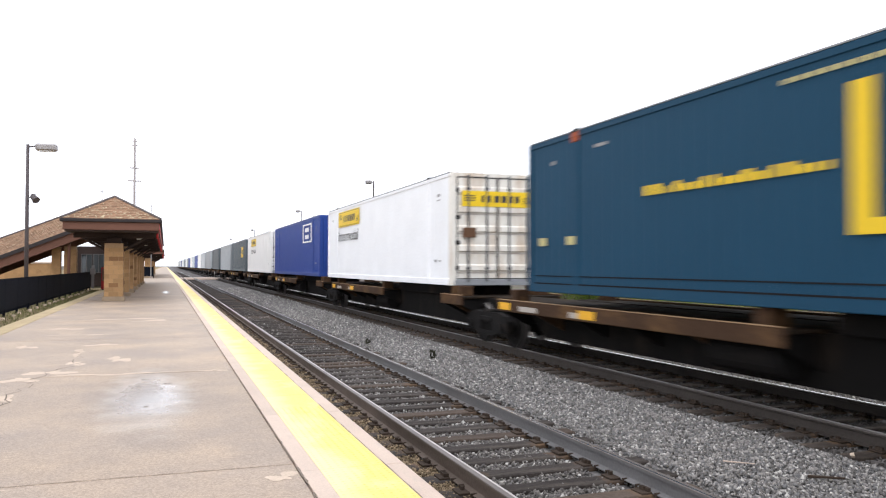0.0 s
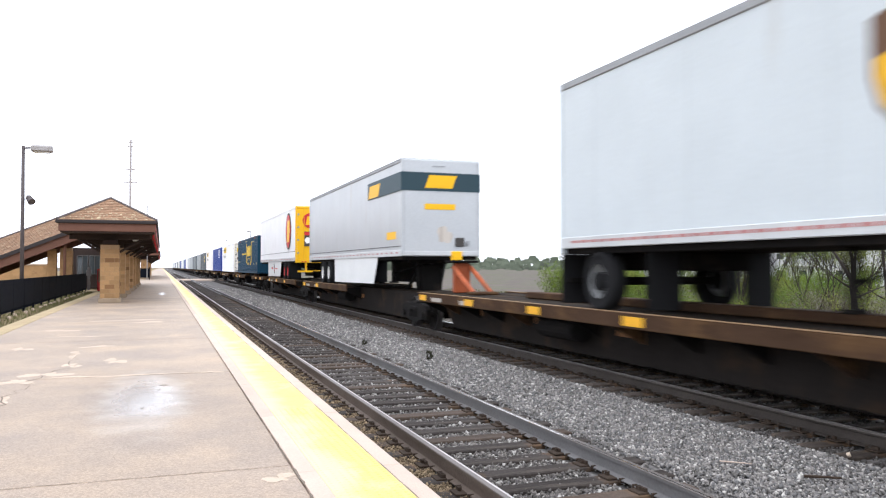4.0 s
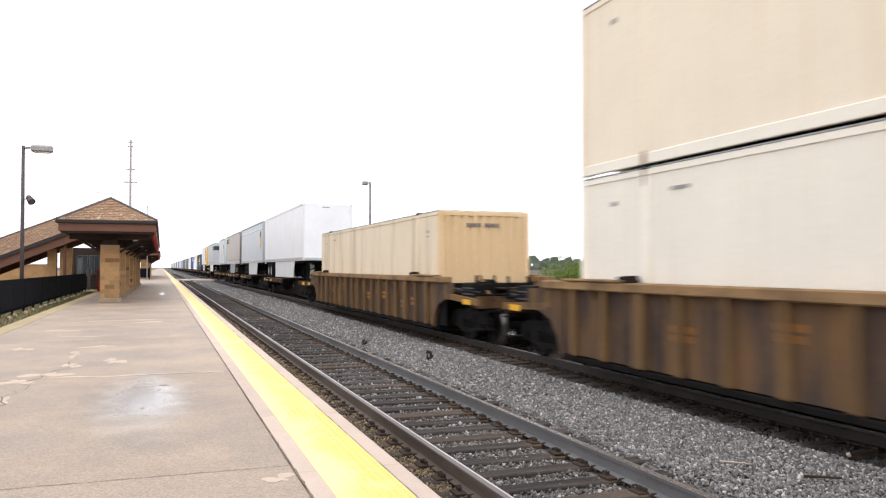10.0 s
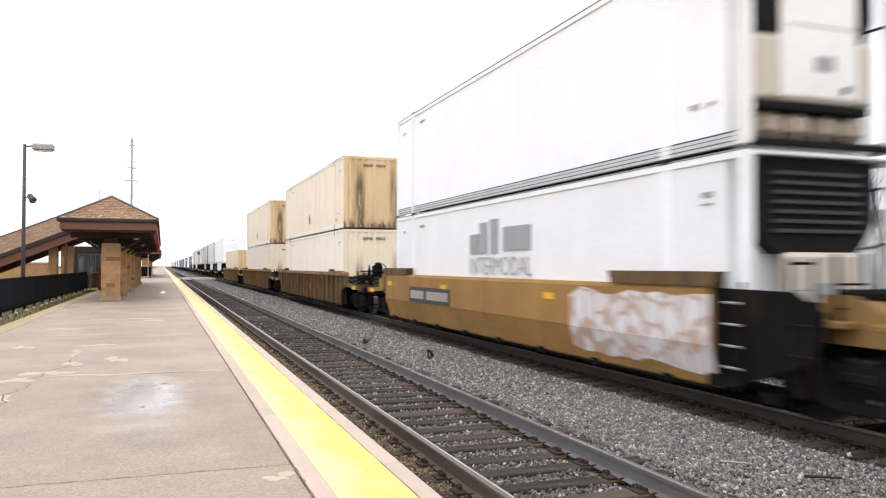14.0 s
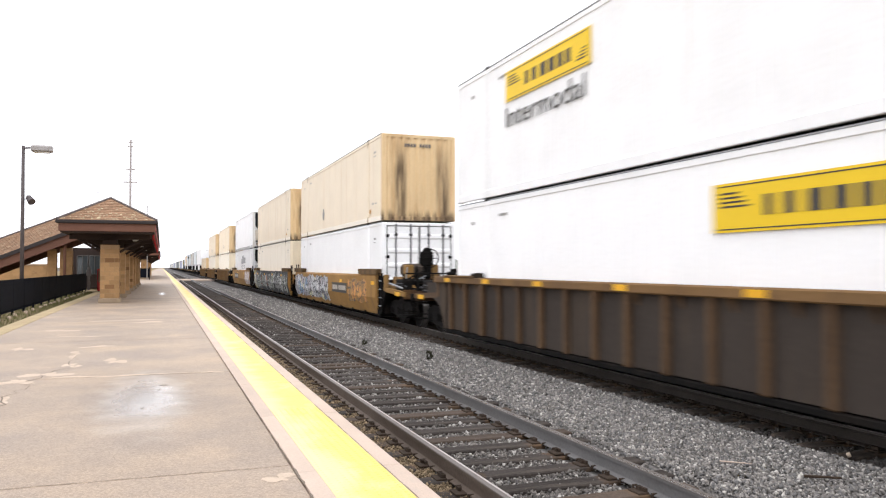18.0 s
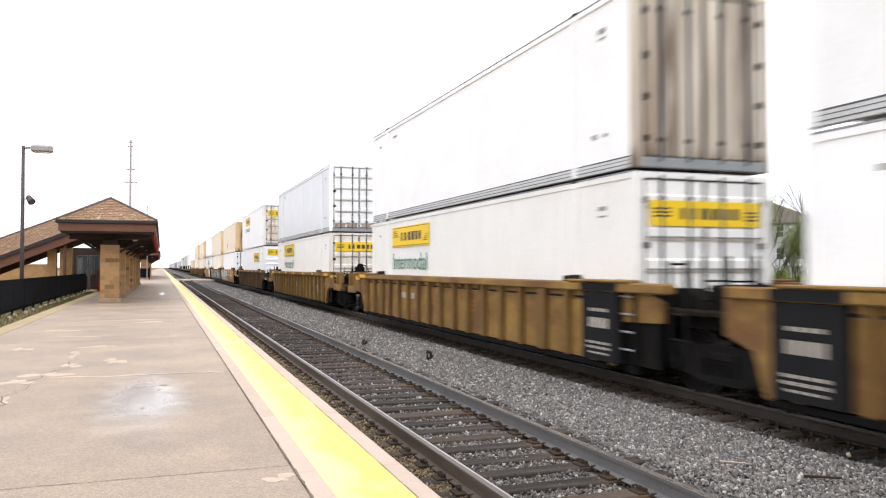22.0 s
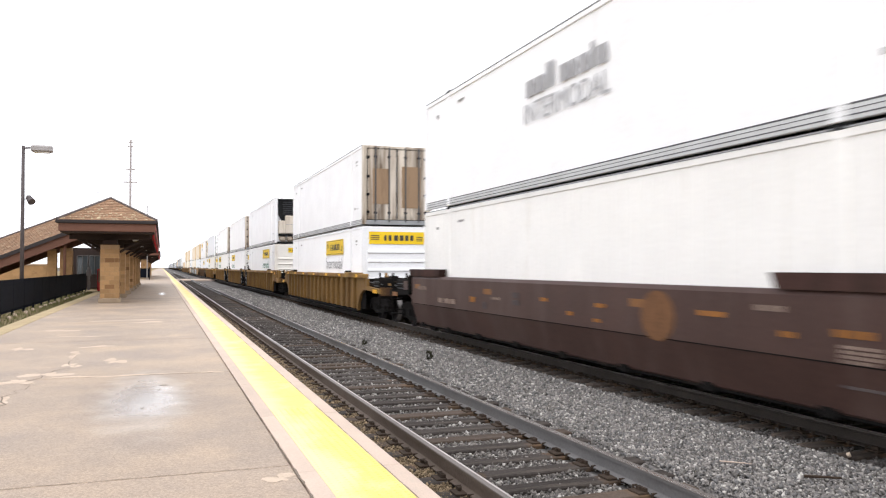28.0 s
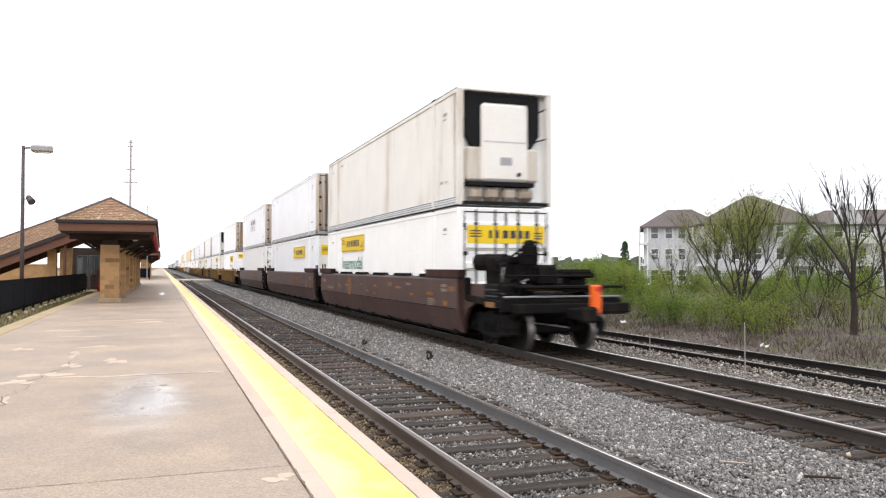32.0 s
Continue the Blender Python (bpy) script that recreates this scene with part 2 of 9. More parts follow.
def pale_chips(m, share, pale, cool):
    """Some of the broken stones are pale limestone, some bluish."""
    N, L = m.node_tree.nodes, m.node_tree.links
    bs = N["Principled BSDF"]
    old = bs.inputs["Base Color"].links[0].from_socket
    ge = N.new("ShaderNodeNewGeometry")
    for scale, lo, col in ((13.7, 1 - share, pale), (29.3, .72, cool)):
        mu = N.new("ShaderNodeMath")
        mu.operation = "MULTIPLY"
        mu.inputs[1].default_value = scale
        fr = N.new("ShaderNodeMath")
        fr.operation = "FRACT"
        gt = N.new("ShaderNodeMath")
        gt.operation = "GREATER_THAN"
        gt.inputs[1].default_value = lo
        L.new(ge.outputs["Random Per Island"], mu.inputs[0])
        L.new(mu.outputs[0], fr.inputs[0])
        L.new(fr.outputs[0], gt.inputs[0])
        mx = N.new("ShaderNodeMixRGB")
        mx.inputs[2].default_value = (*col, 1)
        L.new(gt.outputs[0], mx.inputs[0])
        L.new(old, mx.inputs[1])
        old = mx.outputs[0]
    L.new(old, bs.inputs["Base Color"])


pale_chips(M_stone, .09, (.50, .475, .44), (.160, .155, .152))
pale_chips(M_stone_track, .12, (.44, .42, .39), (.11, .10, .095))
pale_chips(M_stone_sandy, .10, (.48, .45, .40), (.17, .15, .13))
M_soil = mat("track_soil", (0.13, 0.095, 0.06), 0.95, var=0.5, scale=4, fine=30, bump=0.9, dirt=(0.24, 0.18, 0.11), dirt_amount=0.45, dirt_scale=(4, 4, 1))
M_grit = mat("brown_grit", (0.235, 0.178, 0.115), 0.95, spec=0.05, var=0.3, scale=8, fine=60, bump=0.2, island=0.55)
M_tie = mat("sleeper_wood", (0.047, 0.040, 0.036), 0.85, spec=0.1, var=0.4, scale=3, fine=25, bump=0.5, dirt=(0.10, 0.083, 0.070), dirt_amount=0.35, dirt_scale=(0.6, 6, 2), vary=0.28)
M_tie_end = mat("split_sleeper_wood", (0.078, 0.057, 0.043), 0.9, var=0.35, scale=3, fine=25, bump=0.5, dirt=(0.08, 0.06, 0.05), dirt_amount=0.4, dirt_scale=(0.6, 6, 2), vary=0.2)
M_rail_side = mat("rail_rust", (0.080, 0.068, 0.059), 0.7, 0.3, var=0.25, scale=2, fine=40, bump=0.25, dirt=(0.07, 0.05, 0.035), dirt_amount=0.4, dirt_scale=(2, 0.3, 2))
# Rail and sleepers of the middle track also carry the train's shade in colour.
M_rail_side2 = mat("shaded_rail_rust", (0.060, 0.050, 0.043), 0.7, 0.3, var=0.25, scale=2, fine=40, bump=0.25)
M_tie2 = mat("shaded_sleeper_wood", (0.066, 0.054, 0.046), 0.85, spec=0.1, var=0.4, scale=3, fine=25, bump=0.5, dirt=(0.16, 0.125, 0.095), dirt_amount=0.35, dirt_scale=(0.6, 6, 2), vary=0.28)
M_rail_top = mat("rail_polish", (0.72, 0.70, 0.68), 0.22, 0.95, var=0.1, scale=1, fine=30, bump=0.04)
M_rail_head = mat("worn_rail_head", (0.15, 0.132, 0.12), 0.5, 0.3, var=0.2, scale=1, fine=30, bump=0.06)
# Lighter side for one rail: skylight on its face is put into the colour.
M_rail_lit = mat("lit_rail_side", (0.165, 0.160, 0.158), 0.55, 0.3, var=0.2, scale=2, fine=40, bump=0.2, dirt=(0.10, 0.075, 0.06), dirt_amount=0.3, dirt_scale=(2, 0.3, 2))
M_rail_brown = mat("brown_rail_side", (0.145, 0.113, 0.092), 0.7, 0.1, var=0.25, scale=2, fine=40, bump=0.25, dirt=(0.06, 0.042, 0.03), dirt_amount=0.4, dirt_scale=(2, 0.3, 2))
M_rail_black = mat("blackened_rail", (0.022, 0.019, 0.018), 0.75, 0.2, var=0.25, scale=2, fine=40, bump=0.25)
M_rail_dull = mat("rail_dull", (0.50, 0.47, 0.45), 0.36, 0.8, var=0.15, scale=1, fine=30, bump=0.06)
M_spike = mat("rusty_clip", (0.05, 0.035, 0.025), 0.9, 0.2, var=0.3)


def rust_at_rails(m, gauge=1.507):
    """Rust washed from the rails has stained the wood round their feet, in uneven patches."""
    N, L = m.node_tree.nodes, m.node_tree.links
    bs, tc = N["Principled BSDF"], N["Texture Coordinate"]
    old = bs.inputs["Base Color"].links[0].from_socket
    sx = N.new("ShaderNodeSeparateXYZ")
    L.new(tc.outputs["Object"], sx.inputs[0])
    ab = N.new("ShaderNodeMath")
    ab.operation = "ABSOLUTE"
    L.new(sx.outputs[0], ab.inputs[0])
    df = N.new("ShaderNodeMath")
    df.operation = "SUBTRACT"
    df.inputs[1].default_value = gauge / 2
    L.new(ab.outputs[0], df.inputs[0])
    ad = N.new("ShaderNodeMath")
    ad.operation = "ABSOLUTE"
    L.new(df.outputs[0], ad.inputs[0])
    oi = N.new("ShaderNodeObjectInfo")
    nz = N.new("ShaderNodeTexNoise")
    nz.noise_dimensions = "4D"
    nz.inputs["Scale"].default_value, nz.inputs["Detail"].default_value = 5.0, 4
    mw = N.new("ShaderNodeMath")
    mw.operation = "MULTIPLY"
    mw.inputs[1].default_value = 40.0
    L.new(oi.outputs["Random"], mw.inputs[0])
    L.new(mw.outputs[0], nz.inputs["W"])
    L.new(tc.outputs["Object"], nz.inputs["Vector"])
    su = N.new("ShaderNodeMath")
    su.operation = "MULTIPLY_ADD"
    su.inputs[1].default_value = -0.9
    L.new(nz.outputs[0], su.inputs[0])
    L.new(ad.outputs[0], su.inputs[2])
    mr = N.new("ShaderNodeMapRange")
    mr.inputs["From Min"].default_value, mr.inputs["From Max"].default_value = -0.24, -0.60
    L.new(su.outputs[0], mr.inputs["Value"])
    mx = N.new("ShaderNodeMixRGB")
    mx.inputs[2].default_value = (0.19, 0.115, 0.062, 1)
    L.new(mr.outputs[0], mx.inputs[0])
    L.new(old, mx.inputs[1])
    L.new(mx.outputs[0], bs.inputs["Base Color"])


for m_ in (M_tie, M_tie2, M_tie_end):
    rust_at_rails(m_)
M_ground = mat("field_ground", (0.105, 0.085, 0.074), 0.95, var=0.4, scale=0.5, fine=12, bump=0.6, dirt=(0.09, 0.11, 0.04), dirt_amount=0.5, dirt_scale=(0.12, 0.12, 0.12))
M_grass = mat("grass_blades", (0.125, 0.125, 0.045), 0.8, var=0.3, island=0.4)
M_verge = mat("dry_verge", (0.26, 0.20, 0.12), 0.95, spec=0.05, var=0.35, scale=1.2, fine=20, bump=0.5, dirt=(0.20, 0.19, 0.09), dirt_amount=0.4, dirt_scale=(1, .6, 1))
M_straw = mat("dry_straw", (0.130, 0.102, 0.086), 0.9, spec=0.05, var=0.3, island=0.45)
M_brick = mat("brown_brick", (0.45, 0.272, 0.128), 0.85, var=0.25, scale=2.5, fine=35, bump=0.35, vary=0.16, dirt=(0.17, 0.09, 0.05), dirt_amount=0.22, dirt_scale=(1.5, 1.5, 1.5))
M_brick_dark = mat("dark_brown_brick", (0.27, 0.145, 0.066), 0.85, var=0.25, scale=2.5, fine=35, bump=0.35, vary=0.2)
M_plinth = mat("brown_grey_plinth", (0.36, 0.275, 0.19), 0.85, var=0.25, scale=3, fine=40, bump=0.3)
M_fleck = mat("pale_leaf_fleck", (0.50, 0.42, 0.28), 0.9, spec=0.05, var=0.2, island=0.3)
# White frames are dimmed in colour for the shade under the roofs.
M_shaded_frame = mat("shaded_window_frame", (0.13, 0.125, 0.12), 0.6, var=0.15)
M_mortar = mat("mortar", (0.38, 0.25, 0.14), 0.95, var=0.2, scale=4)
M_shingle = mat("roof_shingle", (0.27, 0.162, 0.098), 0.9, var=0.3, scale=3, fine=20, bump=0.5, dirt=(0.46, 0.37, 0.24), dirt_amount=0.30, dirt_scale=(4.5, 4.5, 4.5), vary=0.15, island=0.14)
M_fascia = mat("brown_fascia", (0.16, 0.075, 0.05), 0.6, var=0.15, scale=1.5)
M_gutter = mat("dark_gutter", (0.04, 0.034, 0.034), 0.6, spec=0.15, var=0.15)
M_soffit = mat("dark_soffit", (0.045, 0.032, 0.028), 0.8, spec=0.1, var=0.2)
M_red = mat("red_paint", (0.38, 0.03, 0.03), 0.5, var=0.12)
M_black_iron = mat("black_iron", (0.006, 0.0075, 0.012), 0.7, 0.0, spec=0.04, var=0.2, vary=0.1)
M_pole = mat("bronze_pole", (0.085, 0.072, 0.072), 0.5, 0.2, var=0.15)
M_grey_metal = mat("grey_metal", (0.34, 0.32, 0.31), 0.5, 0.4, var=0.12)
M_white_frame = mat("white_frame", (0.72, 0.72, 0.70), 0.5, var=0.05)
M_glass = mat("dark_pane", (0.05, 0.06, 0.065), 0.08, 0.0, var=0.05, bump=0.0, spec=0.8)
# White siding set darker, with the facade's shade in its colour.
M_siding = mat("shaded_white_siding", (0.53, 0.53, 0.54), 0.7, var=0.06, scale=0.6)
# Roof brown is greyed to put distance haze into the colour.
M_roof_brown = mat("hazy_brown_shingle_roof", (0.125, 0.105, 0.100), 0.9, var=0.2, scale=0.5, fine=6, bump=0.4)
M_bark = mat("bark", (0.045, 0.038, 0.035), 0.95, spec=0.05, var=0.35, scale=6, fine=40, bump=0.5)
M_leaf_v = mat("vivid_leaf", (0.092, 0.130, 0.018), 0.8, spec=0.1, var=0.2, island=0.45)
M_leaf_y = mat("spring_leaf", (0.150, 0.168, 0.032), 0.8, spec=0.1, var=0.2, island=0.4)
M_leaf_g = mat("green_leaf", (0.070, 0.112, 0.016), 0.8, spec=0.1, var=0.2, island=0.4)
M_leaf_o = mat("olive_leaf", (0.098, 0.100, 0.034), 0.8, spec=0.1, var=0.2, island=0.45)
M_twig = mat("brown_twig", (0.085, 0.066, 0.052), 0.95, spec=0.05, var=0.3, island=0.3)
M_leaf_d = mat("dark_needle", (0.04, 0.07, 0.03), 0.8, spec=0.1, var=0.2, island=0.35)
M_weed = mat("withered_weed", (0.030, 0.029, 0.020), 0.9, spec=0.05, var=0.3, island=0.4)
M_far = mat("far_wood", (0.13, 0.15, 0.11), 0.95, var=0.3, scale=0.1, island=0.3)
M_litter = mat("white_litter", (0.75, 0.75, 0.74), 0.6, var=0.05)

# ---------------------------------------------------------------- the plan
RZ = -0.20                      # top of rail, platform top is 0
T1, T2, T3 = 3.34, 8.13, 12.93  # track centres
RZ3 = RZ - 0.27
GAUGE = 1.507
FAR = 1200.0
EDGE = 1.857
BED = RZ - 0.215
rnd = random.Random(7)


# ground, one sheet to the horizon
g = Shape()
g.add([(-1500, -400, -0.72), (2000, -400, -0.72), (2000, 3000, -0.72), (-1500, 3000, -0.72)], [(0, 1, 2, 3)])
solid("ground", g, M_ground, "flat brownish earth with patches of weeds to the horizon", "ground", kind="structure")

bed = Shape()
bed.prism([(1.60, -0.9), (1.60, BED - 0.03), (2.2, BED - 0.01), (10.4, BED - 0.01), (11.0, BED - 0.20), (11.4, BED - 0.28), (14.7, BED - 0.28), (15.6, BED - 0.42), (15.8, -0.95)], "y", -30, FAR)
solid("ballast_bed", bed, M_ballast, "bed of grey crushed stone under three tracks", "ballast", kind="structure")

# ---------------------------------------------------------------- platform
base = Shape()
base.box(-3.98, EDGE - 0.03, -12, 1150, -0.8, -0.075)
platform = solid("platform", base, M_edge, "long low concrete station platform beside the tracks", "platform", kind="structure")


def slab(parent, name, x0, x1, y0, y1, z0, z1, m, b=0.008, label=""):
    return part(name, Shape().cbox(x0, x1, y0, y1, z0, z1, b), m, parent, label)


ys = [-11.8, -5.74, 0.36, 6.46, 12.56, 18.66, 24.76, 30.86, 36.96, 43.06, 49.16, 55.26, 61.4, 80.0, 100.0, 130.0, 170.0, 220.0, 300.0, 420.0, 1150.0]
for y0, y1 in zip(ys, ys[1:]):
    slab(platform, "pavement_slab", -3.56, 1.0, y0 + 0.006, y1 - 0.006, -0.08, 0.0, M_concrete)
    slab(platform, "kerb_stone", -4.02, -3.572, y0 + 0.006, y1 - 0.006, -0.3, 0.006, M_kerb)
y = -6.0
while y < 60:
    st = 1.22
    slab(platform, "edge_stone", 1.695, EDGE, y + 0.004, y + 2 * st - 0.004, -0.16, 0.002, M_edge)
    slab(platform, "border_stone", 1.015, 1.1622, y + 0.004, y + 2 * st - 0.004, -0.08, 0.004, M_edge, 0.003)
    for k in (0, 1):
        slab(platform, "tactile_tile", 1.163, 1.692, y + k * st + 0.002, y + (k + 1) * st - 0.002, -0.08, 0.006, M_yellow, 0.004)
    y += 2 * st
slab(platform, "edge_stone", 1.695, EDGE, y, 1150, -0.16, 0.002, M_edge)
slab(platform, "border_stone", 1.015, 1.1622, y, 1150, -0.08, 0.004, M_edge, 0.003)
slab(platform, "tactile_tile", 1.163, 1.692, y, 1150, -0.08, 0.006, M_yellow)
# rows of low domes on the nearest tactile tiles
domes = Shape()
yy = 2.5
while yy < 9.0:
    for k in range(8):
        cx = 1.195 + k * 0.066
        domes.add([(cx - .012, yy - .012, .006), (cx + .012, yy - .012, .006), (cx + .012, yy + .012, .006), (cx - .012, yy + .012, .006),
                   (cx - .007, yy - .007, .0105), (cx + .007, yy - .007, .0105), (cx + .007, yy + .007, .0105), (cx - .007, yy + .007, .0105)],
                  [(4, 5, 6, 7), (0, 1, 5, 4), (1, 2, 6, 5), (2, 3, 7, 6), (3, 0, 4, 7)])
    yy += 0.066
tagged(part("tactile_domes", domes, M_yellow, platform), kind="stuff")


def crack(x0, y0, x1, y1, w, n, jag, seed, z=0.0035):
    r = random.Random(seed)
    s = Shape()
    pts = []
    for i in range(n + 1):
        t = i / n
        e = 0 if i in (0, n) else jag
        pts.append((x0 + (x1 - x0) * t + r.uniform(-e, e), y0 + (y1 - y0) * t + r.uniform(-e, e)))
    d = Vector((y0 - y1, x1 - x0)).normalized()
    vs, fs = [], []
    for i, (px, py) in enumerate(pts):
        ww = w * 0.42 * r.uniform(0.3, 1.0) * (0.3 if i in (0, n) else 1)
        vs += [(px - d.x * ww, py - d.y * ww, z), (px + d.x * ww, py + d.y * ww, z)]
    for i in range(n):
        fs.append((2 * i, 2 * i + 1, 2 * i + 3, 2 * i + 2))
    s.add(vs, fs)
    return s


def blotch(cx, cy, rx, ry, seed, z=0.003, n=22, rough=0.35):
    r = random.Random(seed)
    ph = [r.uniform(0, 6.28) for _ in range(4)]
    vs = [(cx, cy, z)]
    for i in range(n):
        t = 2 * math.pi * i / n
        k = 1 + rough * (0.5 * math.sin(2 * t + ph[0]) + 0.35 * math.sin(3 * t + ph[1]) + 0.3 * math.sin(5 * t + ph[2])) + r.uniform(-.08, .08)
        vs.append((cx + rx * k * math.cos(t), cy + ry * k * math.sin(t), z))
    return Shape().add(vs, [(0, 1 + i, 1 + (i + 1) % n) for i in range(n)])


for i, c in enumerate([(-3.4, 6.47, 0.98, 6.45, 0.012, 44, 0.025), (-0.45, 12.57, 0.98, 12.56, 0.012, 24, 0.02), (-1.80, 9.9, -1.69, 13.1, 0.03, 16, 0.10),
                       (-1.69, 13.1, -1.33, 13.9, 0.035, 8, 0.06), (-1.33, 13.9, -1.55, 16.7, 0.025, 12, 0.09), (-3.5, 18.66, 0.9, 18.66, 0.010, 30, 0.03), (-2.1, 9.3, -1.78, 10.4, 0.03, 8, 0.08),
                       (-1.9, 26.4, -0.9, 26.3, 0.03, 10, 0.05), (-3.5, 24.76, 0.9, 24.76, 0.01, 30, 0.04), (-0.5, 3.5, 0.9, 4.3, 0.008, 20, 0.05), (-3.4, 30.86, 0.9, 30.86, 0.01, 26, 0.03)]):
    part("crack", crack(*c, 40 + i), M_crack, platform)
for i, (cx, cy, rx, ry) in enumerate([(-1.62, 13.1, .26, .25), (-1.15, 12.7, .30, .07), (-0.35, 12.62, .55, .06), (-.74, 14.6, .15, .35), (-1.38, 14.2, .12, .25), (-2.57, 17.3, .16, .25), (-1.2, 17.4, .22, .16),
                                      (.86, 6.1, .09, .12), (-1.55, 6.3, .45, .09), (-1.5, 16.0, .09, .5), (-1.85, 10.6, .12, .35), (.72, 12.6, .16, .10), (-0.9, 25.6, .8, .22),
                                      (-1.9, 12.4, .15, .3), (-0.3, 24.6, .5, .25), (-2.4, 22.0, .35, .25), (-1.7, 20.0, .5, .12)]):
    part("worn_patch", blotch(cx, cy, rx, ry, 60 + i, 0.002, rough=0.9), M_patch, platform, "pale worn patch in the paving")

# grime in the joint between the yellow tiles and the edge stones, and along the inner joint close by
rj = random.Random(77)
y = 3.2
while y < 40:
    l = rj.uniform(.15, 1.3)
    part("joint_grime", crack(1.694, y, 1.694, y + l, .011 * (1 + y * .03), 6, .003, rj.randint(0, 9999), 0.0085), M_crack, platform)
    y += l + rj.uniform(.05, .8)
y = 3.0
while y < 11:
    l = rj.uniform(.3, 1.2)
    part("joint_grime", crack(1.005, y, 1.005, y + l, .030 if y < 6 else .018, 8, .008, rj.randint(0, 9999), 0.006), M_crack, platform)
    y += l + rj.uniform(.0, .25)
for c in ((-.02, 11.4, .10, 11.4, .07, 6, .012), (-.22, 9.6, -.18, 9.65, .05, 5, .01), (-.05, 10.9, .0, 11.1, .012, 6, .01)):
    part("crack", crack(*c, 91), M_crack, platform)

# grass strip and edging stones by the fence
gs = Shape()
for i in range(5200):
    x, y = rnd.uniform(-5.3, -4.05), rnd.uniform(14, 58)
    h, w, a = rnd.uniform(.03, .10), rnd.uniform(.006, .014), rnd.uniform(0, 6.28)
    gs.add([(x - w * math.cos(a), y - w * math.sin(a), -0.12), (x + w * math.cos(a), y + w * math.sin(a), -0.12), (x + rnd.uniform(-.04, .04), y + rnd.uniform(-.04, .04), -0.06 + h)], [(0, 1, 2)])
solid("grass", gs, M_grass, "narrow strip of short green grass between platform and fence", "grass", kind="stuff")
verge = Shape().box(-40, -3.75, -20, 1150, -0.7, -0.10)
solid("verge", verge, M_verge, "dry tan verge beside the platform", "ground", kind="structure")
est = Shape().cbox(-.05, .05, -.09, .09, -.08, .02, .015).mesh("edging_stone", M_patch)
for i in range(20):
    st = tagged(new("edging_stone", est), "small pale edging stone in the dry grass strip", "stone", "edging stones in the grass")
    st.location = (-4.75 + rnd.uniform(-.06, .06), 24 + i * 1.75 + rnd.uniform(-.3, .3), -0.03)
    st.rotation_euler = (0, 0, rnd.uniform(-.4, .4))

# ---------------------------------------------------------------- tracks
RAIL = [(-.070, -.172), (.070, -.172), (.070, -.162), (.012, -.145), (.010, -.045), (.036, -.035), (.037, -.006), (.030, -.001), (-.030, -.001), (-.037, -.006), (-.036, -.035), (-.010, -.045), (-.012, -.145), (-.070, -.162)]


def track(name, cx, z, top, sleepers, label, web=None, woods=None, band=0.0, near_top=None, far_web=None):
    web = web or M_rail_side
    woods = woods or (M_tie, M_tie, M_tie_end)
    t = thing(name, label, "railway track", kind="structure")
    for s in (-1, 1):
        r = Shape().prism([(cx + s * GAUGE / 2 + u, z + v) for u, v in RAIL], "y", -30, FAR)
        part("rail", r, far_web if s > 0 and far_web else web, t, "rusty steel rail")
        hx = cx + s * GAUGE / 2
        part("rail_head", Shape().prism([(hx - .0375, z - .014), (hx + .0375, z - .014), (hx + .0365, z - .004), (hx + .031, z), (hx - .031, z), (hx - .0365, z - .004)], "y", -30, FAR), M_rail_head, t, "worn grey-brown head of the rail")
        b0, b1 = sorted((hx - s * .031, hx - s * band * .031))
        part("running_band", Shape().box(b0, b1, -30, FAR, z + .0002, z + .0016), top if s > 0 else (near_top or top), t, "bright running band worn by the wheels")
    r = random.Random(int(cx * 10))
    meshes = [Shape().cbox(-1.29, 1.29, -.112, .112, -.17, 0, .012).mesh("sleeper", m) for m in woods]
    y, n = sleepers[0], 0
    pl = Shape()
    rest = Shape()
    while y < 240:
        if y < sleepers[1]:
            ob = part("sleeper", meshes[r.choice((0, 0, 0, 0, 1, 2))], None, t)
            ob.location = (cx + r.uniform(-.07, .07), y, z - 0.178 + r.uniform(-.012, .006))
            ob.rotation_euler = (0, 0, r.uniform(-.02, .02))
            for s in (-1, 1):
                hx = cx + s * GAUGE / 2
                pl.cbox(hx - .17, hx + .17, y - .09, y + .09, z - .178, z - .160, .004)
                for o in (-.10, -.085, .09, .105):
                    pl.box(hx + o - .014, hx + o + .014, y + r.uniform(-.06, .06) - .014, y + .05, z - .165, z - .128)
                for o in (-.15, .15):
                    pl.box(hx - .08, hx + .08, y + o - .012, y + o + .012, z - .19, z - .150)
        else:
            rest.box(cx - 1.29, cx + 1.29, y - .11, y + .11, z - .35, z - .178)
        y += 0.53 + r.uniform(-.03, .03)
    tagged(part("tie_plates", pl, M_spike, t), kind="stuff")
    tagged(part("far_sleepers", rest, M_tie, t), kind="stuff")
    return t


track("track_1", T1, RZ, M_rail_top, (-9.0, 58), "empty near track with worn wooden sleepers and rusty rails", web=M_rail_brown, band=0.3, near_top=M_rail_dull, far_web=M_rail_lit)
track("track_2", T2, RZ, M_rail_top, (-9.0, 56), "middle track with polished rails on dark wooden sleepers", M_rail_side2, (M_tie2, M_tie2, M_tie_end), band=-0.6, near_top=M_rail_dull)
track("track_3", T3, RZ3, M_rail_dull, (-6.0, 52), "far track with dull rails on wooden sleepers", M_rail_black)

# loose ballast stones as real geometry, close to the camera
CHIP = np.array([(i, j, k) for k in (-1, 1) for j in (-1, 1) for i in (-1, 1)]) * 0.62
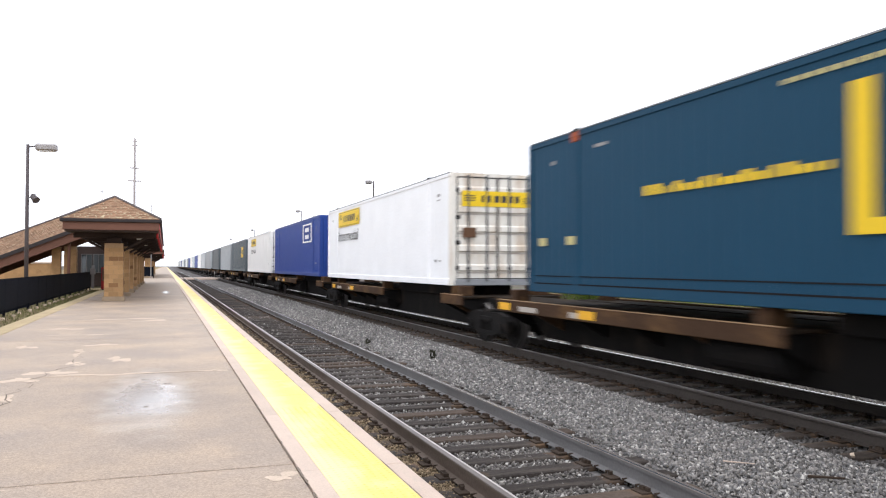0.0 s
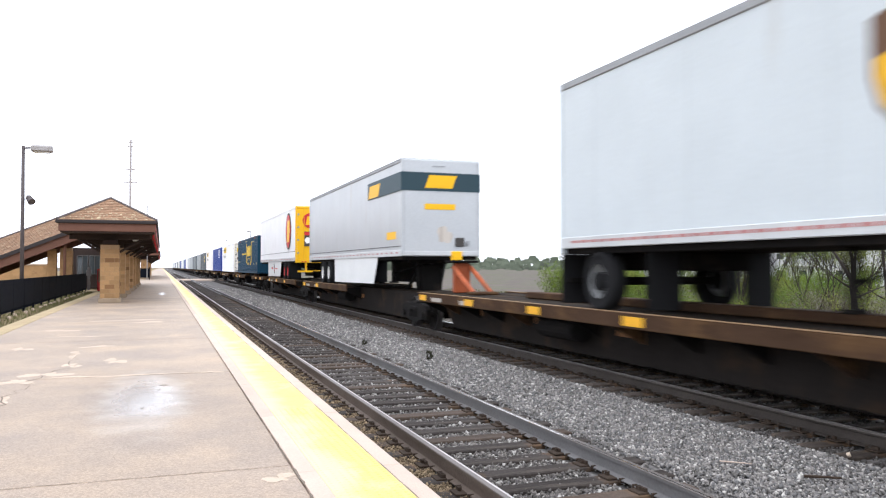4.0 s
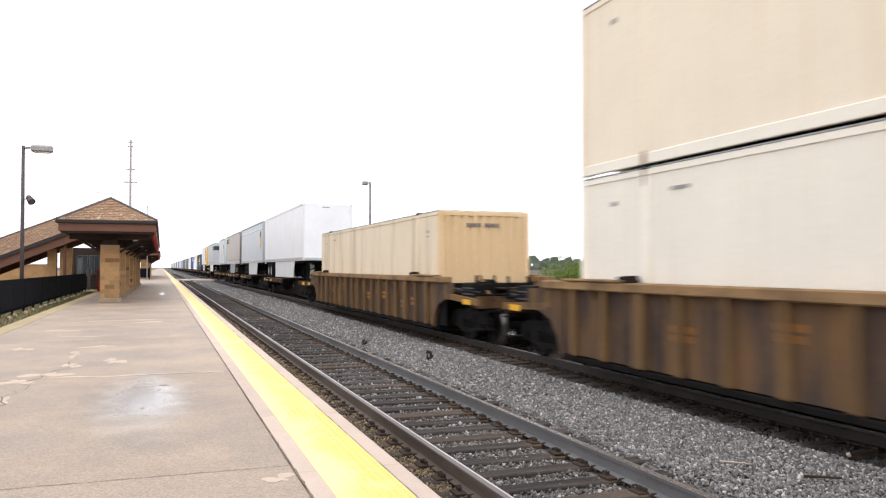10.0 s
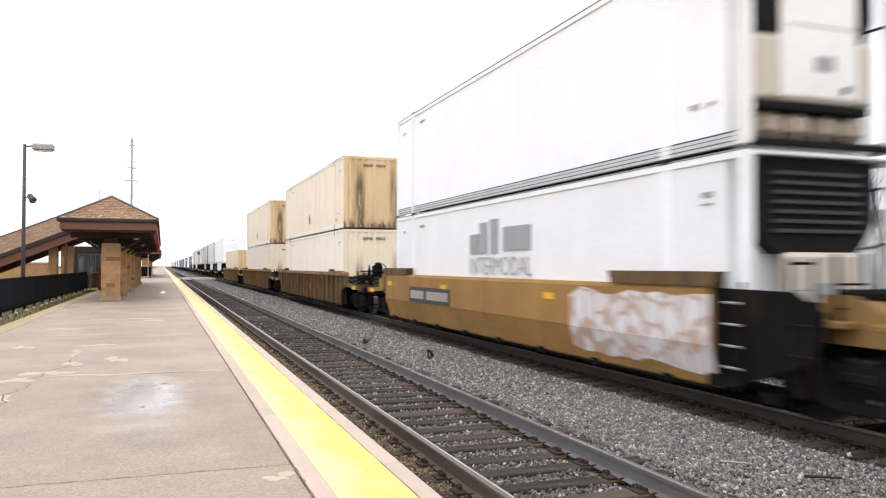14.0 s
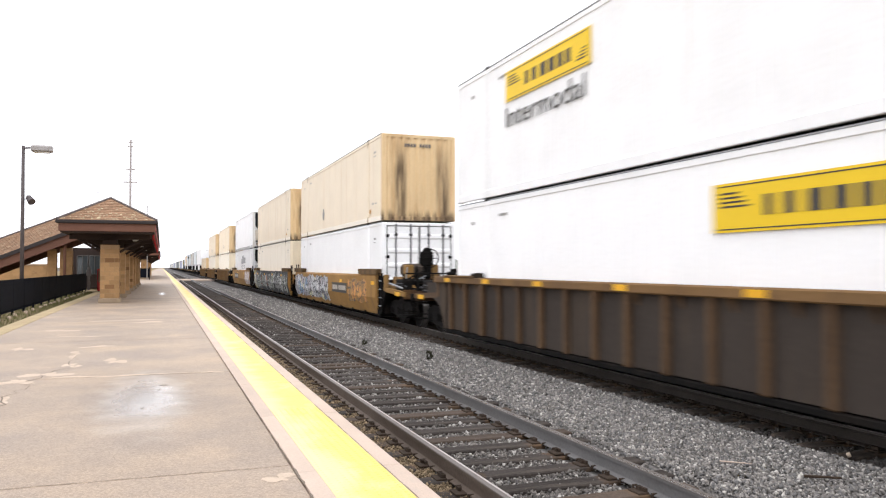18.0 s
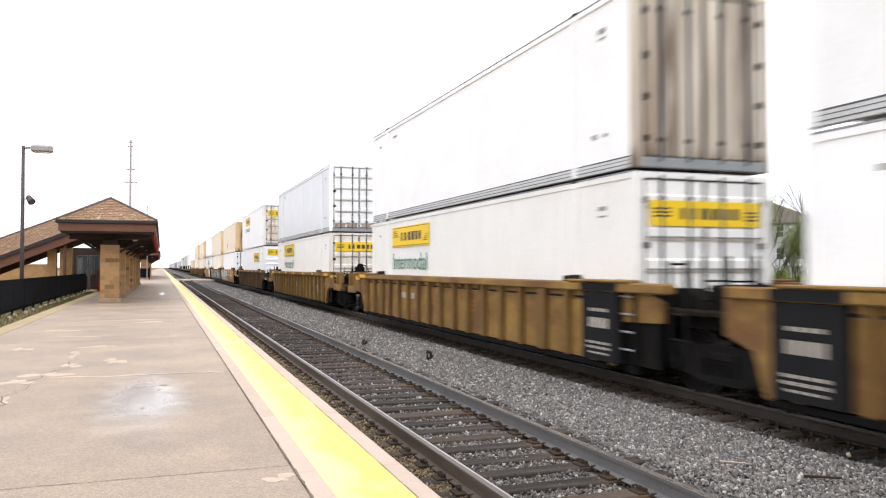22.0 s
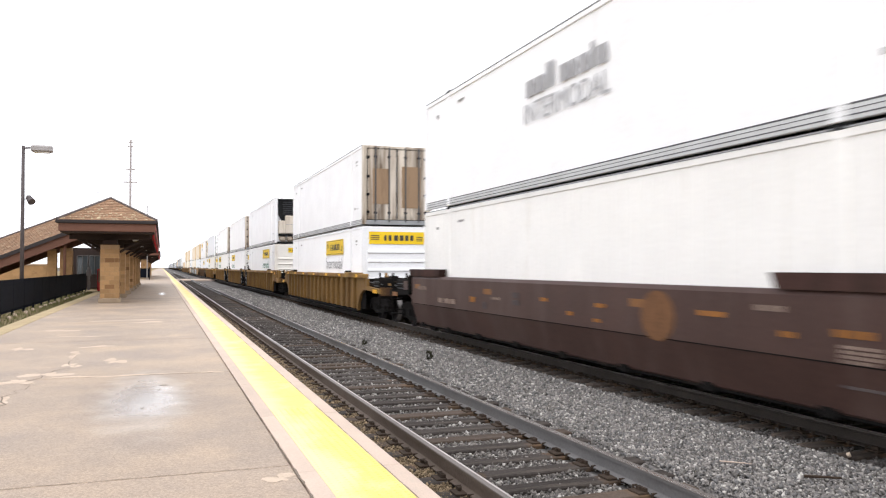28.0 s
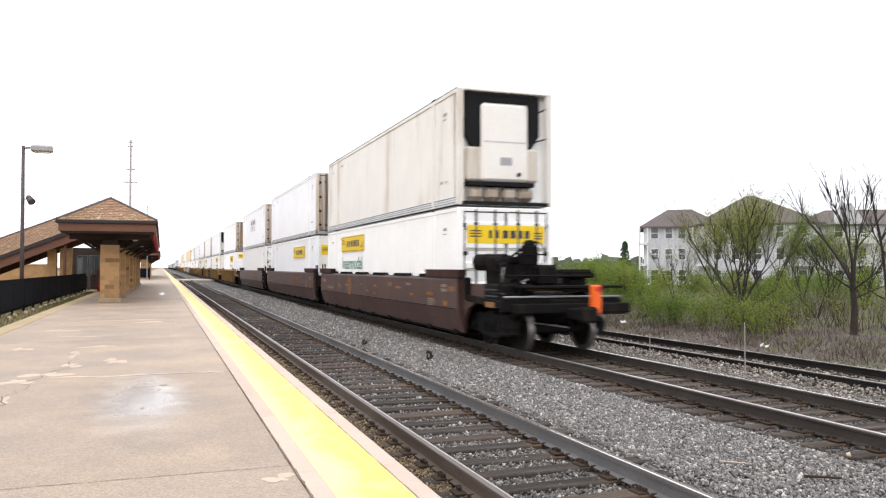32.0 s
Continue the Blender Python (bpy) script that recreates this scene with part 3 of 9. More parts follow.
CHIP_F = np.array([(0, 2, 3), (0, 3, 1), (4, 5, 7), (4, 7, 6), (0, 1, 5), (0, 5, 4), (2, 6, 7), (2, 7, 3), (0, 4, 6), (0, 6, 2), (1, 3, 7), (1, 7, 5)])


def stones(name, zones, label, material):
    rs = np.random.RandomState(11)
    P = []
    for (x0, x1, y0, y1, z, count, size) in zones:
        x, y = rs.uniform(x0, x1, count), rs.uniform(y0, y1, count)
        sz = size * rs.uniform(0.6, 1.35, count)
        P.append(np.stack([x, y, z + rs.uniform(-.35, .35, count) * size, sz], 1))
    P = np.concatenate(P)
    n = len(P)
    ax = rs.normal(size=(n, 3, 3))
    q, _ = np.linalg.qr(ax)
    sc = rs.uniform(0.55, 1.25, (n, 1, 3))
    jit = rs.uniform(0.55, 1.3, (n, 8, 1)) * rs.uniform(0.75, 1.25, (n, 8, 3))
    V = (CHIP[None] * sc * jit) @ q * (P[:, 3, None, None] * 0.5) + P[:, None, :3]
    Fs = CHIP_F[None] + (np.arange(n) * 8)[:, None, None]
    me = bpy.data.meshes.new(name)
    V, Fs = V.reshape(-1, 3), Fs.reshape(-1, 3)
    me.vertices.add(len(V))
    me.vertices.foreach_set("co", V.ravel())
    me.loops.add(len(Fs) * 3)
    me.loops.foreach_set("vertex_index", Fs.ravel().astype(np.int32))
    me.polygons.add(len(Fs))
    me.polygons.foreach_set("loop_start", (np.arange(len(Fs)) * 3).astype(np.int32))
    me.polygons.foreach_set("loop_total", np.full(len(Fs), 3, np.int32))
    me.materials.append(material)
    me.update(calc_edges=True)
    return tagged(new(name, me), label, "gravel", kind="stuff")


zb = BED + 0.005
stones("gravel", [
    (4.75, 6.75, 4.0, 11, zb + .006, 25000, .041), (4.75, 6.75, 11, 20, zb + .006, 16000, .049), (4.75, 6.75, 20, 42, zb, 14000, .060),
    (4.05, 4.8, 3.2, 14, zb + .0, 5200, .038), (6.2, 6.9, 20, 40, zb, 1400, .06), (4.05, 4.8, 14, 40, zb, 5600, .05), (4.1, 6.9, 42, 75, zb, 8000, .09)],
    "loose grey crushed stone ballast between the tracks", M_stone)
stones("track_gravel", [(2.68, 3.94, 2.6, 9, zb - .004, 9500, .040), (2.68, 3.94, 9, 20, zb - .012, 8000, .046), (2.68, 3.94, 20, 40, zb - .02, 5000, .06)],
       "brown-grey crushed stone between the sleepers of the near track", M_stone_track)
stones("sandy_gravel", [(8.9, 10.6, 8, 30, zb - .006, 8500, .05), (10.6, 12, 10, 35, zb - .14, 4200, .056), (11.9, 13.3, 11, 35, zb - .20, 2600, .06), (13.4, 15.2, 12, 40, zb - .26, 3300, .066)],
       "fine sandy grey-beige ballast beside the far track", M_stone_sandy)
soil = Shape().prism([(EDGE - .01, -0.9), (EDGE - .01, BED + .03), (2.14, BED + .015), (2.54, BED + .0), (2.54, -0.9)], "y", -10, 200)
solid("track_edge_soil", soil, M_soil, "brown gritty soil between platform edge and near rail", "soil", kind="structure")
litter_strip = stones("gritty_litter", [(1.88, 2.52, 2.4, 8, BED + .022, 6500, .026), (1.88, 2.52, 8, 18, BED + .022, 4800, .034), (1.9, 2.5, 18, 40, BED + .02, 2500, .048)], "brown grit and broken leaves along the platform edge", M_grit)
stones("dark_gravel", [(6.62, 7.3, 6, 20, zb - .014, 3600, .046), (6.7, 7.3, 20, 40, zb - .012, 1800, .06), (7.4, 8.8, 7, 22, zb - .012, 7000, .05)], "crushed stone under the middle track, darkened for train shade", M_stone_shaded)
for nm, lab, p, q, rr, mm in (("stick", "dark broken stick lying on the ballast", (5.72, 5.87, BED + .055), (5.98, 5.68, BED + .06), .016, M_spike), ("twig", "pale dry twig lying on the ballast", (5.37, 6.63, BED + .05), (5.58, 6.41, BED + .055), .008, M_edge)):
    tagged(new(nm, Shape().tube(p, q, rr, rr * .7, 6).mesh(nm, mm)), lab, nm)
wst = stones("white_stone", [(6.77, 6.78, 6.34, 6.35, BED + .05, 1, .075)], "single pale stone on the ballast", M_patch)
tagged(wst, category="stone", kind="thing")

# ---------------------------------------------------------------- platform canopy
def hip_roof(parent, x0, x1, y0, y1, z0, z1, over=0.0):
    """Four sloping planes with a ridge along y, as a closed solid, covered by rows of shingles."""
    cx, h = (x0 + x1) / 2, (x1 - x0) / 2
    s = Shape()
    s.add([(x0, y0, z0), (x1, y0, z0), (x1, y1, z0), (x0, y1, z0), (cx, y0 + h, z1), (cx, y1 - h, z1)],
          [(0, 3, 2, 1), (0, 1, 4), (1, 2, 5, 4), (2, 3, 5), (3, 0, 4, 5)])
    part("roof", s, M_shingle, parent, "brown shingled hip roof")


def shingle_rows(parent, corner_a, corner_b, top_a, top_b, rows, width, seed):
    """Staggered shingles on the plane between an eave (a to b) and a ridge."""
    r = random.Random(seed)
    a, b, ta, tb = (Vector(v) for v in (corner_a, corner_b, top_a, top_b))
    nrm = (b - a).cross(ta - a).normalized()
    s = Shape()
    for i in range(rows):
        f0, f1 = i / rows, min(1.0, (i + 1.25) / rows)
        p0, p1 = a.lerp(ta, f0), b.lerp(tb, f0)
        q0, q1 = a.lerp(ta, f1), b.lerp(tb, f1)
        n = max(1, int((p1 - p0).length / width))
        for k in range(n):
            u0, u1 = k / n + .04 / n, (k + 1) / n - .04 / n
            lift = nrm * (0.018 + r.uniform(0, .012))
            low = nrm * 0.004
            d = r.uniform(-.02, .02)
            v = [p0.lerp(p1, u0) + lift, p0.lerp(p1, u1) + lift, q0.lerp(q1, u1) + low, q0.lerp(q1, u0) + low, p0.lerp(p1, u0), p0.lerp(p1, u1)]
            s.add([tuple(w) for w in v], [(0, 1, 2, 3), (4, 5, 1, 0)])
    tagged(part("shingles", s, M_shingle, parent), kind="stuff")


brick_mesh = {}
dark_rnd = random.Random(23)


def brick_pier(parent, cx, cy, w, h, bricks):
    """A square pier: a mortar core with rows of proud bricks, on a stone foot."""
    pier = part("pier", Shape().box(cx - w / 2 + .012, cx + w / 2 - .012, cy - w / 2 + .012, cy + w / 2 - .012, 0, h), M_mortar, parent, "square brown brick pier")
    part("plinth", Shape().cbox(cx - w / 2 - .07, cx + w / 2 + .07, cy - w / 2 - .07, cy + w / 2 + .07, 0, .20, .02), M_plinth, pier, "brown-grey stone foot of the pier")
    if not bricks:
        b = Shape()
        for i in range(int((h - .22) / .2)):
            z = .22 + i * .2
            b.cbox(cx - w / 2, cx + w / 2, cy - w / 2, cy + w / 2, z + .006, z + .194, .006)
        part("brick_courses", b, M_brick, pier)
        return
    hh = .2
    for i in range(int((h - .22) / hh)):
        z = .225 + i * hh
        cut = [0, .5, 1.0] if i % 2 else [0, .25, .75, 1.0]
        for u0, u1 in zip(cut, cut[1:]):
            L_ = (u1 - u0) * w - .012
            for face in (0, 1):
                tone = M_brick_dark if dark_rnd.random() < .13 else M_brick
                key = (round(L_, 3), face, tone.name)
                if key not in brick_mesh:
                    sh = Shape().cbox(-L_ / 2, L_ / 2, -.03, .03, 0, hh - .012, .006) if face == 0 else Shape().cbox(-.03, .03, -L_ / 2, L_ / 2, 0, hh - .012, .006)
                    brick_mesh[key] = sh.mesh("brick", tone)
                m = (u0 + u1) / 2 * w - w / 2
                ob = part("brick", brick_mesh[key], None, pier)
                ob.location = (cx + m, cy - w / 2 + .03, z) if face == 0 else (cx + w / 2 - .03, cy + m, z)


def canopy(y0, y1, piers, detail, label):
    c = thing("platform_canopy", label, "canopy", "platform canopies")
    x0, x1 = -4.21, -0.21
    h = (x1 - x0) / 2
    cx = (x0 + x1) / 2
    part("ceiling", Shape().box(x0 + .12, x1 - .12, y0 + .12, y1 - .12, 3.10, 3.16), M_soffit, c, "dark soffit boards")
    for nm, b in (("front", (x0 + .06, x1 - .06, y0 + .06, y0 + .16)), ("back", (x0 + .06, x1 - .06, y1 - .16, y1 - .06)), ("side", (x0 + .06, x0 + .16, y0 + .16, y1 - .16)), ("side", (x1 - .16, x1 - .06, y0 + .16, y1 - .16))):
        part("fascia", Shape().cbox(*b, 3.16, 3.50, .01), M_fascia, c, "brown painted fascia board")
    for b in ((x0 - .05, x1 + .05, y0 - .05, y0 + .08), (x0 - .05, x1 + .05, y1 - .08, y1 + .05), (x0 - .05, x0 + .08, y0 + .08, y1 - .08), (x1 - .08, x1 + .05, y0 + .08, y1 - .08)):
        part("gutter", Shape().cbox(*b, 3.50, 3.64, .02), M_gutter, c, "dark metal gutter")
    hip_roof(c, x0 - .03, x1 + .03, y0 - .03, y1 + .03, 3.63, 4.74)
    rows = 13 if detail else 5
    wd = .33 if detail else 1.2
    shingle_rows(c, (x0, y0, 3.64), (x1, y0, 3.64), (cx, y0 + h, 4.75), (cx, y0 + h, 4.75), rows, wd, 3)
    shingle_rows(c, (x1, y0, 3.64), (x1, y1, 3.64), (cx, y0 + h, 4.75), (cx, y1 - h, 4.75), rows, wd * 2, 4)
    shingle_rows(c, (x0, y1, 3.64), (x0, y0, 3.64), (cx, y1 - h, 4.75), (cx, y0 + h, 4.75), rows, wd * 2, 5)
    if detail:
        # blown pale leaves and lichen caught on the shingles, thickest above the eave
        fr = random.Random(31)
        fl = Shape()
        for k in range(105):
            f = .02 + .62 * fr.random() ** 2.6
            u = fr.uniform(-1, 1) * (1 - f) * .97
            p = Vector((cx + u * h, y0 + f * h, 3.64 + f * 1.11 + .028))
            w_, d_ = fr.uniform(.015, .06), fr.uniform(.02, .07)
            fl.add([(p.x - w_, p.y, p.z), (p.x + w_ * .6, p.y - d_ * .3, p.z - .1 * d_), (p.x + w_, p.y + d_, p.z + d_ * .55), (p.x - w_ * .5, p.y + d_ * .9, p.z + d_ * .5)], [(0, 1, 2, 3)])
        tagged(part("lichen", fl, M_fleck, c, "pale lichen and dry leaves on the shingles"), kind="stuff")
    # ridge and hip caps
    for p, q in (((x0, y0, 3.67), (cx, y0 + h, 4.77)), ((x1, y0, 3.67), (cx, y0 + h, 4.77)), ((cx, y0 + h, 4.77), (cx, y1 - h, 4.77))):
        part("ridge_cap", Shape().tube(p, q, .06, n=6), M_roof_brown, c)
    for i, py in enumerate(piers):
        brick_pier(c, -2.21, py, .80, 2.62, detail and i < 4)
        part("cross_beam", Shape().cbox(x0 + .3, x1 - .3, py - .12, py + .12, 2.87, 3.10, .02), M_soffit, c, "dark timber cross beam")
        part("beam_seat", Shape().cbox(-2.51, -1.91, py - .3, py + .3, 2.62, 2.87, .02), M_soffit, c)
        for s in (-1, 1):
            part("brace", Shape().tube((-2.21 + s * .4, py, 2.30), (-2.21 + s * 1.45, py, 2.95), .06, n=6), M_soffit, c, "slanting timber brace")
        if i % 2 == 1:
            part("soffit_lamp", Shape().tube((-1.25, py - 2.2, 2.92), (-1.25, py - 2.2, 3.10), .13, .18, 10), M_white_frame, c, "small white round lamp")
        # red downpipe brackets along the track-side eave
        part("bracket", Shape().cbox(x1 - .20, x1 - .10, py - .08, py + .08, 2.85, 3.2, .02), M_red, c, "red painted bracket under the eave")
    part("banner", Shape().cbox(x1 - .06, x1 - .045, y0 + .2, y1 - .2, 3.18, 3.48, .005), M_red, c, "red painted band on the track-side fascia")
    return c


canopy(36.9, 82.0, [38.9 + i * 6.1 for i in range(7)], True, "long platform canopy with brown shingled hip roof on brick piers")
canopy(110.0, 160.0, [112.0 + i * 8 for i in range(7)], False, "second platform canopy farther along with brown roof on brick piers")

# sloping roof over the stair beyond the fence
st = thing("stair_roof", "brown shingled roof sloping down over a side stair", "roof")
SL = 0.42
xa, xb = -4.75, -15.0
dz = (xa - xb) * SL
z_eave, z_ridge = 4.10, 5.45
for yy0 in (53.0, 59.8):
    v = [(xa, yy0, z_eave), (xb, yy0, z_eave - dz), (xb, 56.4, z_ridge - dz), (xa, 56.4, z_ridge)]
    low = [(p[0], p[1], p[2] - .12) for p in v]
    s = Shape().add(v + low, [(0, 1, 2, 3), (7, 6, 5, 4), (0, 4, 5, 1), (1, 5, 6, 2), (2, 6, 7, 3), (3, 7, 4, 0)])
    part("roof_plane", s, M_shingle, st, "brown shingled roof plane")
    if yy0 < 55:
        shingle_rows(st, v[1], v[0], v[2], v[3], 12, .45, 8)
part("ridge_cap", Shape().tube((xa, 56.4, z_ridge + .03), (xb, 56.4, z_ridge - dz + .03), .07, n=6), M_roof_brown, st)
for (yf, z0, z1, m, nm) in ((52.9, z_eave - .22, z_eave + .02, M_gutter, "gutter"), (53.02, z_eave - .75, z_eave - .22, M_fascia, "fascia"), (59.8, z_eave - .7, z_eave, M_fascia, "fascia")):
    part(nm, Shape().prism([(xa, z0), (xa, z1), (xb, z1 - dz), (xb, z0 - dz)], "y", yf, yf + .11), m, st)
part("soffit", Shape().prism([(xa, z_eave - .3), (xa, z_eave - .24), (xb, z_eave - .24 - dz), (xb, z_eave - .3 - dz)], "y", 53.14, 59.7), M_soffit, st)
brick_pier(st, -6.42, 54.4, .52, 2.75, False)
brick_pier(st, -5.62, 54.4, .70, 2.80, False)
part("post", Shape().tube((-5.62, 53.4, -.1), (-5.62, 53.4, 3.6), .09, n=8), M_fascia, st, "brown steel post")
part("bracket_arch", Shape().prism([(-5.62, 2.9), (-5.62, 3.5), (-4.85, 3.7), (-5.2, 3.35)], "y", 53.3, 53.5), M_soffit, st)

w = Shape().box(-27, -7.4, 64.2, 64.5, -.5, 1.74)
low = solid("wall_brick_low", w, M_brick, "low brown brick wall beside the stair", "wall", kind="structure")
part("coping", Shape().cbox(-27, -7.38, 64.15, 64.55, 1.74, 1.86, .02), M_patch, low, "pale stone coping")

# waiting room behind the piers
wr = thing("waiting_room", "small dark waiting room, white window frames coloured grey for shade", "building")
part("wall", Shape().box(-4.9, -3.0, 66.0, 72.0, 0, 3.08), M_soffit, wr)
part("wall", Shape().box(-7.2, -4.9, 66.0, 72.0, 0, 3.08), M_soffit, wr, "dark brown panelled wall")
for i in range(3):
    x = -6.05 + i * .85
    win = part("window", Shape().box(x, x + .7, 65.94, 65.99, 1.1, 2.45), M_glass, wr)
    for b in ((x - .05, x, 1.05, 2.5), (x + .7, x + .75, 1.05, 2.5), (x, x + .7, 2.45, 2.5), (x, x + .7, 1.05, 1.1), (x + .33, x + .37, 1.1, 2.45)):
        part("frame", Shape().cbox(b[0], b[1], 65.88, 65.98, b[2], b[3], .008), M_shaded_frame, win, "window frame coloured grey for the shade")
red = thing("red_cabinet", "tall red cabinet standing beside the fence end", "cabinet")
part("body", Shape().cbox(-3.98, -3.45, 56.2, 56.8, .06, 1.5, .03), M_red, red)
part("foot", Shape().box(-3.93, -3.50, 56.25, 56.75, 0, .06), M_black_iron, red)
part("panel", Shape().cbox(-3.93, -3.50, 56.17, 56.20, .6, 1.4, .01), M_fascia, red)
tr = thing("sign_post", "grey metal post with a small plate at the fence end", "sign post")
part("post", Shape().cbox(-4.84, -4.66, 59.6, 59.75, 0, 1.62, .01), M_grey_metal, tr, "grey post")
part("plate", Shape().cbox(-4.92, -4.58, 59.56, 59.59, 1.0, 1.4, .01), M_grey_metal, tr)

# iron fence
fence = thing("fence", "black iron picket fence along the platform", "fence")
FX = -5.0
pk = Shape().cbox(-.014, .014, -.026, .026, 0, 1.14, .004).mesh("picket", M_black_iron)
y, n = 24.0, 0
more = Shape()
while y < 60.5:
    if n < 290:
        ob = part("picket", pk, None, fence)
        ob.location = (FX, y, 0.03)
    else:
        more.box(FX - .014, FX + .014, y - .024, y + .024, 0.03, 1.17)
    y += .088
    n += 1
if more.v:
    tagged(part("far_pickets", more, M_black_iron, fence), kind="stuff")
for z in (.12, .60, 1.10):
    part("fence_rail", Shape().cbox(FX - .022, FX + .022, 10, 60.5, z, z + .05, .005), M_black_iron, fence)
y = 10.0
while y < 61:
    part("post", Shape().cbox(FX - .04, FX + .04, y - .04, y + .04, -.15, 1.165, .01), M_black_iron, fence)
    y += 2.4
part("mesh_panel", Shape().box(FX + .030, FX + .036, 10, 60.5, .16, 1.12), M_black_iron, fence, "dark wind screen behind the pickets")

# low walls and objects beyond the second canopy
far_fence = thing("notice_board", "low dark notice board beside the farther canopy", "notice board")
part("panel", Shape().cbox(-2.85, -1.45, 108, 108.1, .25, 1.45, .02), M_black_iron, far_fence)
for x in (-2.85, -1.45):
    part("post", Shape().cbox(x - .05, x + .05, 107.95, 108.15, 0, 1.6, .01), M_black_iron, far_fence)


# ---------------------------------------------------------------- lamps and masts
def lamp_post(x, y, h, arm, label, group):
    l = thing("street_lamp", label, "street lamp", group, at=(x, y, 0))
    part("pole", Shape().tube((0, 0, -.1), (0, 0, h), .085, .06, 12), M_pole, l, "dark bronze pole", smooth=True)
    part("base", Shape().cbox(-.16, .16, -.16, .16, -.12, .12, .03), M_pole, l)
    part("arm", Shape().tube((0, 0, h - .10), (arm * .32, 0, h - .06), .035, n=8), M_pole, l)
    a0, a1 = sorted((arm * .28, arm * 1.08))
    part("head", Shape().cbox(a0, a1, -.2, .2, h - .24, h + .04, .06), M_grey_metal, l, "grey box-shaped lamp head")
    part("lens", Shape().cbox(a0 + .12, a1 - .12, -.14, .14, h - .26, h - .238, .005), M_white_frame, l)
    return l


near = lamp_post(-5.28, 35.4, 6.50, 1.0, "parking lamp with a box head on a dark pole", "street lamps")
part("speaker_bracket", Shape().tube((0, 0, 4.35), (.25, 0, 4.35), .02, n=6), M_pole, near)
part("speaker", Shape().tube((.20, -.02, 4.42), (.36, -.22, 4.22), .10, .15, 12), M_pole, near, "small dark horn loudspeaker")
part("speaker_box", Shape().cbox(.15, .30, -.08, .10, 4.35, 4.50, .02), M_black_iron, near)
for y in (60.0, 95.0, 148.0, 200.0):
    lamp_post(15.4, y, 8.3, -0.6, "tall lamp on a thin pole beyond the tracks", "street lamps")

M_mast = mat("pale_grey_pole", (0.42, 0.38, 0.37), 0.8, var=0.2, scale=1.0)
mast = thing("utility_pole", "tall pale grey utility pole with short cross arms", "utility pole")
mx, my = -5.55, 156.0
part("pole", Shape().tube((mx, my, -.7), (mx, my, 25.2), .22, .16, 8), M_mast, mast)
for z, l in ((17.2, 1.2), (19.6, .8), (23.8, .5), (24.6, .4)):
    part("cross_arm", Shape().cbox(mx - l, mx + l, my - .12, my + .12, z, z + .20, .03), M_mast, mast)
part("rung", Shape().tube((mx + .25, my, 2), (mx + .25, my, 24), .025, n=5), M_grey_metal, mast)
for x, y, h in ((-1.7, 105, 9.3), (-7.07, 100, 10.6)):
    p = thing("thin_pole", "thin grey pole rising behind the canopy roof", "pole", "thin poles")
    part("pole", Shape().tube((x, y, -.7), (x, y, h), .06, .035, 8), M_grey_metal, p)
    part("finial", Shape().tube((x - .25, y, h - .3), (x + .25, y, h - .3), .03, n=6), M_grey_metal, p)

# boarded walkway across the tracks, far off
cr = thing("track_crossing", "flat boarded crossing over the tracks far down the line", "crossing", kind="structure")
for x0, x1 in ((1.9, 2.50), (2.66, 3.96), (4.14, 7.25), (7.42, 8.76), (8.93, 11.7)):
    part("panel", Shape().cbox(x0, x1, 118, 128, -.45, -.205, .01), M_edge, cr)


# ---------------------------------------------------------------- houses beyond the tracks
hs_d = Vector((math.sin(radians(YAW)), math.cos(radians(YAW))))
hs_r = Vector((hs_d.y, -hs_d.x))


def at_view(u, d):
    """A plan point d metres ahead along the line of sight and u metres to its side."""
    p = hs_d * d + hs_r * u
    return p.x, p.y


house = thing("apartment_building", "white three-storey apartment building with brown hip roofs", "apartment building")
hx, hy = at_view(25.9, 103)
house.location = (hx, hy, -1.05)
house.rotation_euler = (0, 0, -radians(YAW + 14.4))
E0 = 7.95


def block(x0, x1, y0, y1, eave, ridge, hip):
    part("wall", Shape().box(x0, x1, y0, y1, 0, eave), M_siding, house, "white clapboard wall")
    s = Shape()
    o = .5
    m = (y0 + y1) / 2
    s.add([(x0 - o, y0 - o, eave), (x1 + o, y0 - o, eave), (x1 + o, y1 + o, eave), (x0 - o, y1 + o, eave), (x0 + hip, m, ridge), (x1 - hip, m, ridge),
           (x0 - o, y0 - o, eave - .22), (x1 + o, y0 - o, eave - .22), (x1 + o, y1 + o, eave - .22), (x0 - o, y1 + o, eave - .22)],
          [(0, 1, 5, 4), (1, 2, 5), (2, 3, 4, 5), (3, 0, 4), (6, 7, 1, 0), (7, 8, 2, 1), (8, 9, 3, 2), (9, 6, 0, 3), (9, 8, 7, 6)])
    part("roof", s, M_roof_brown, house, "brown shingled hip roof")


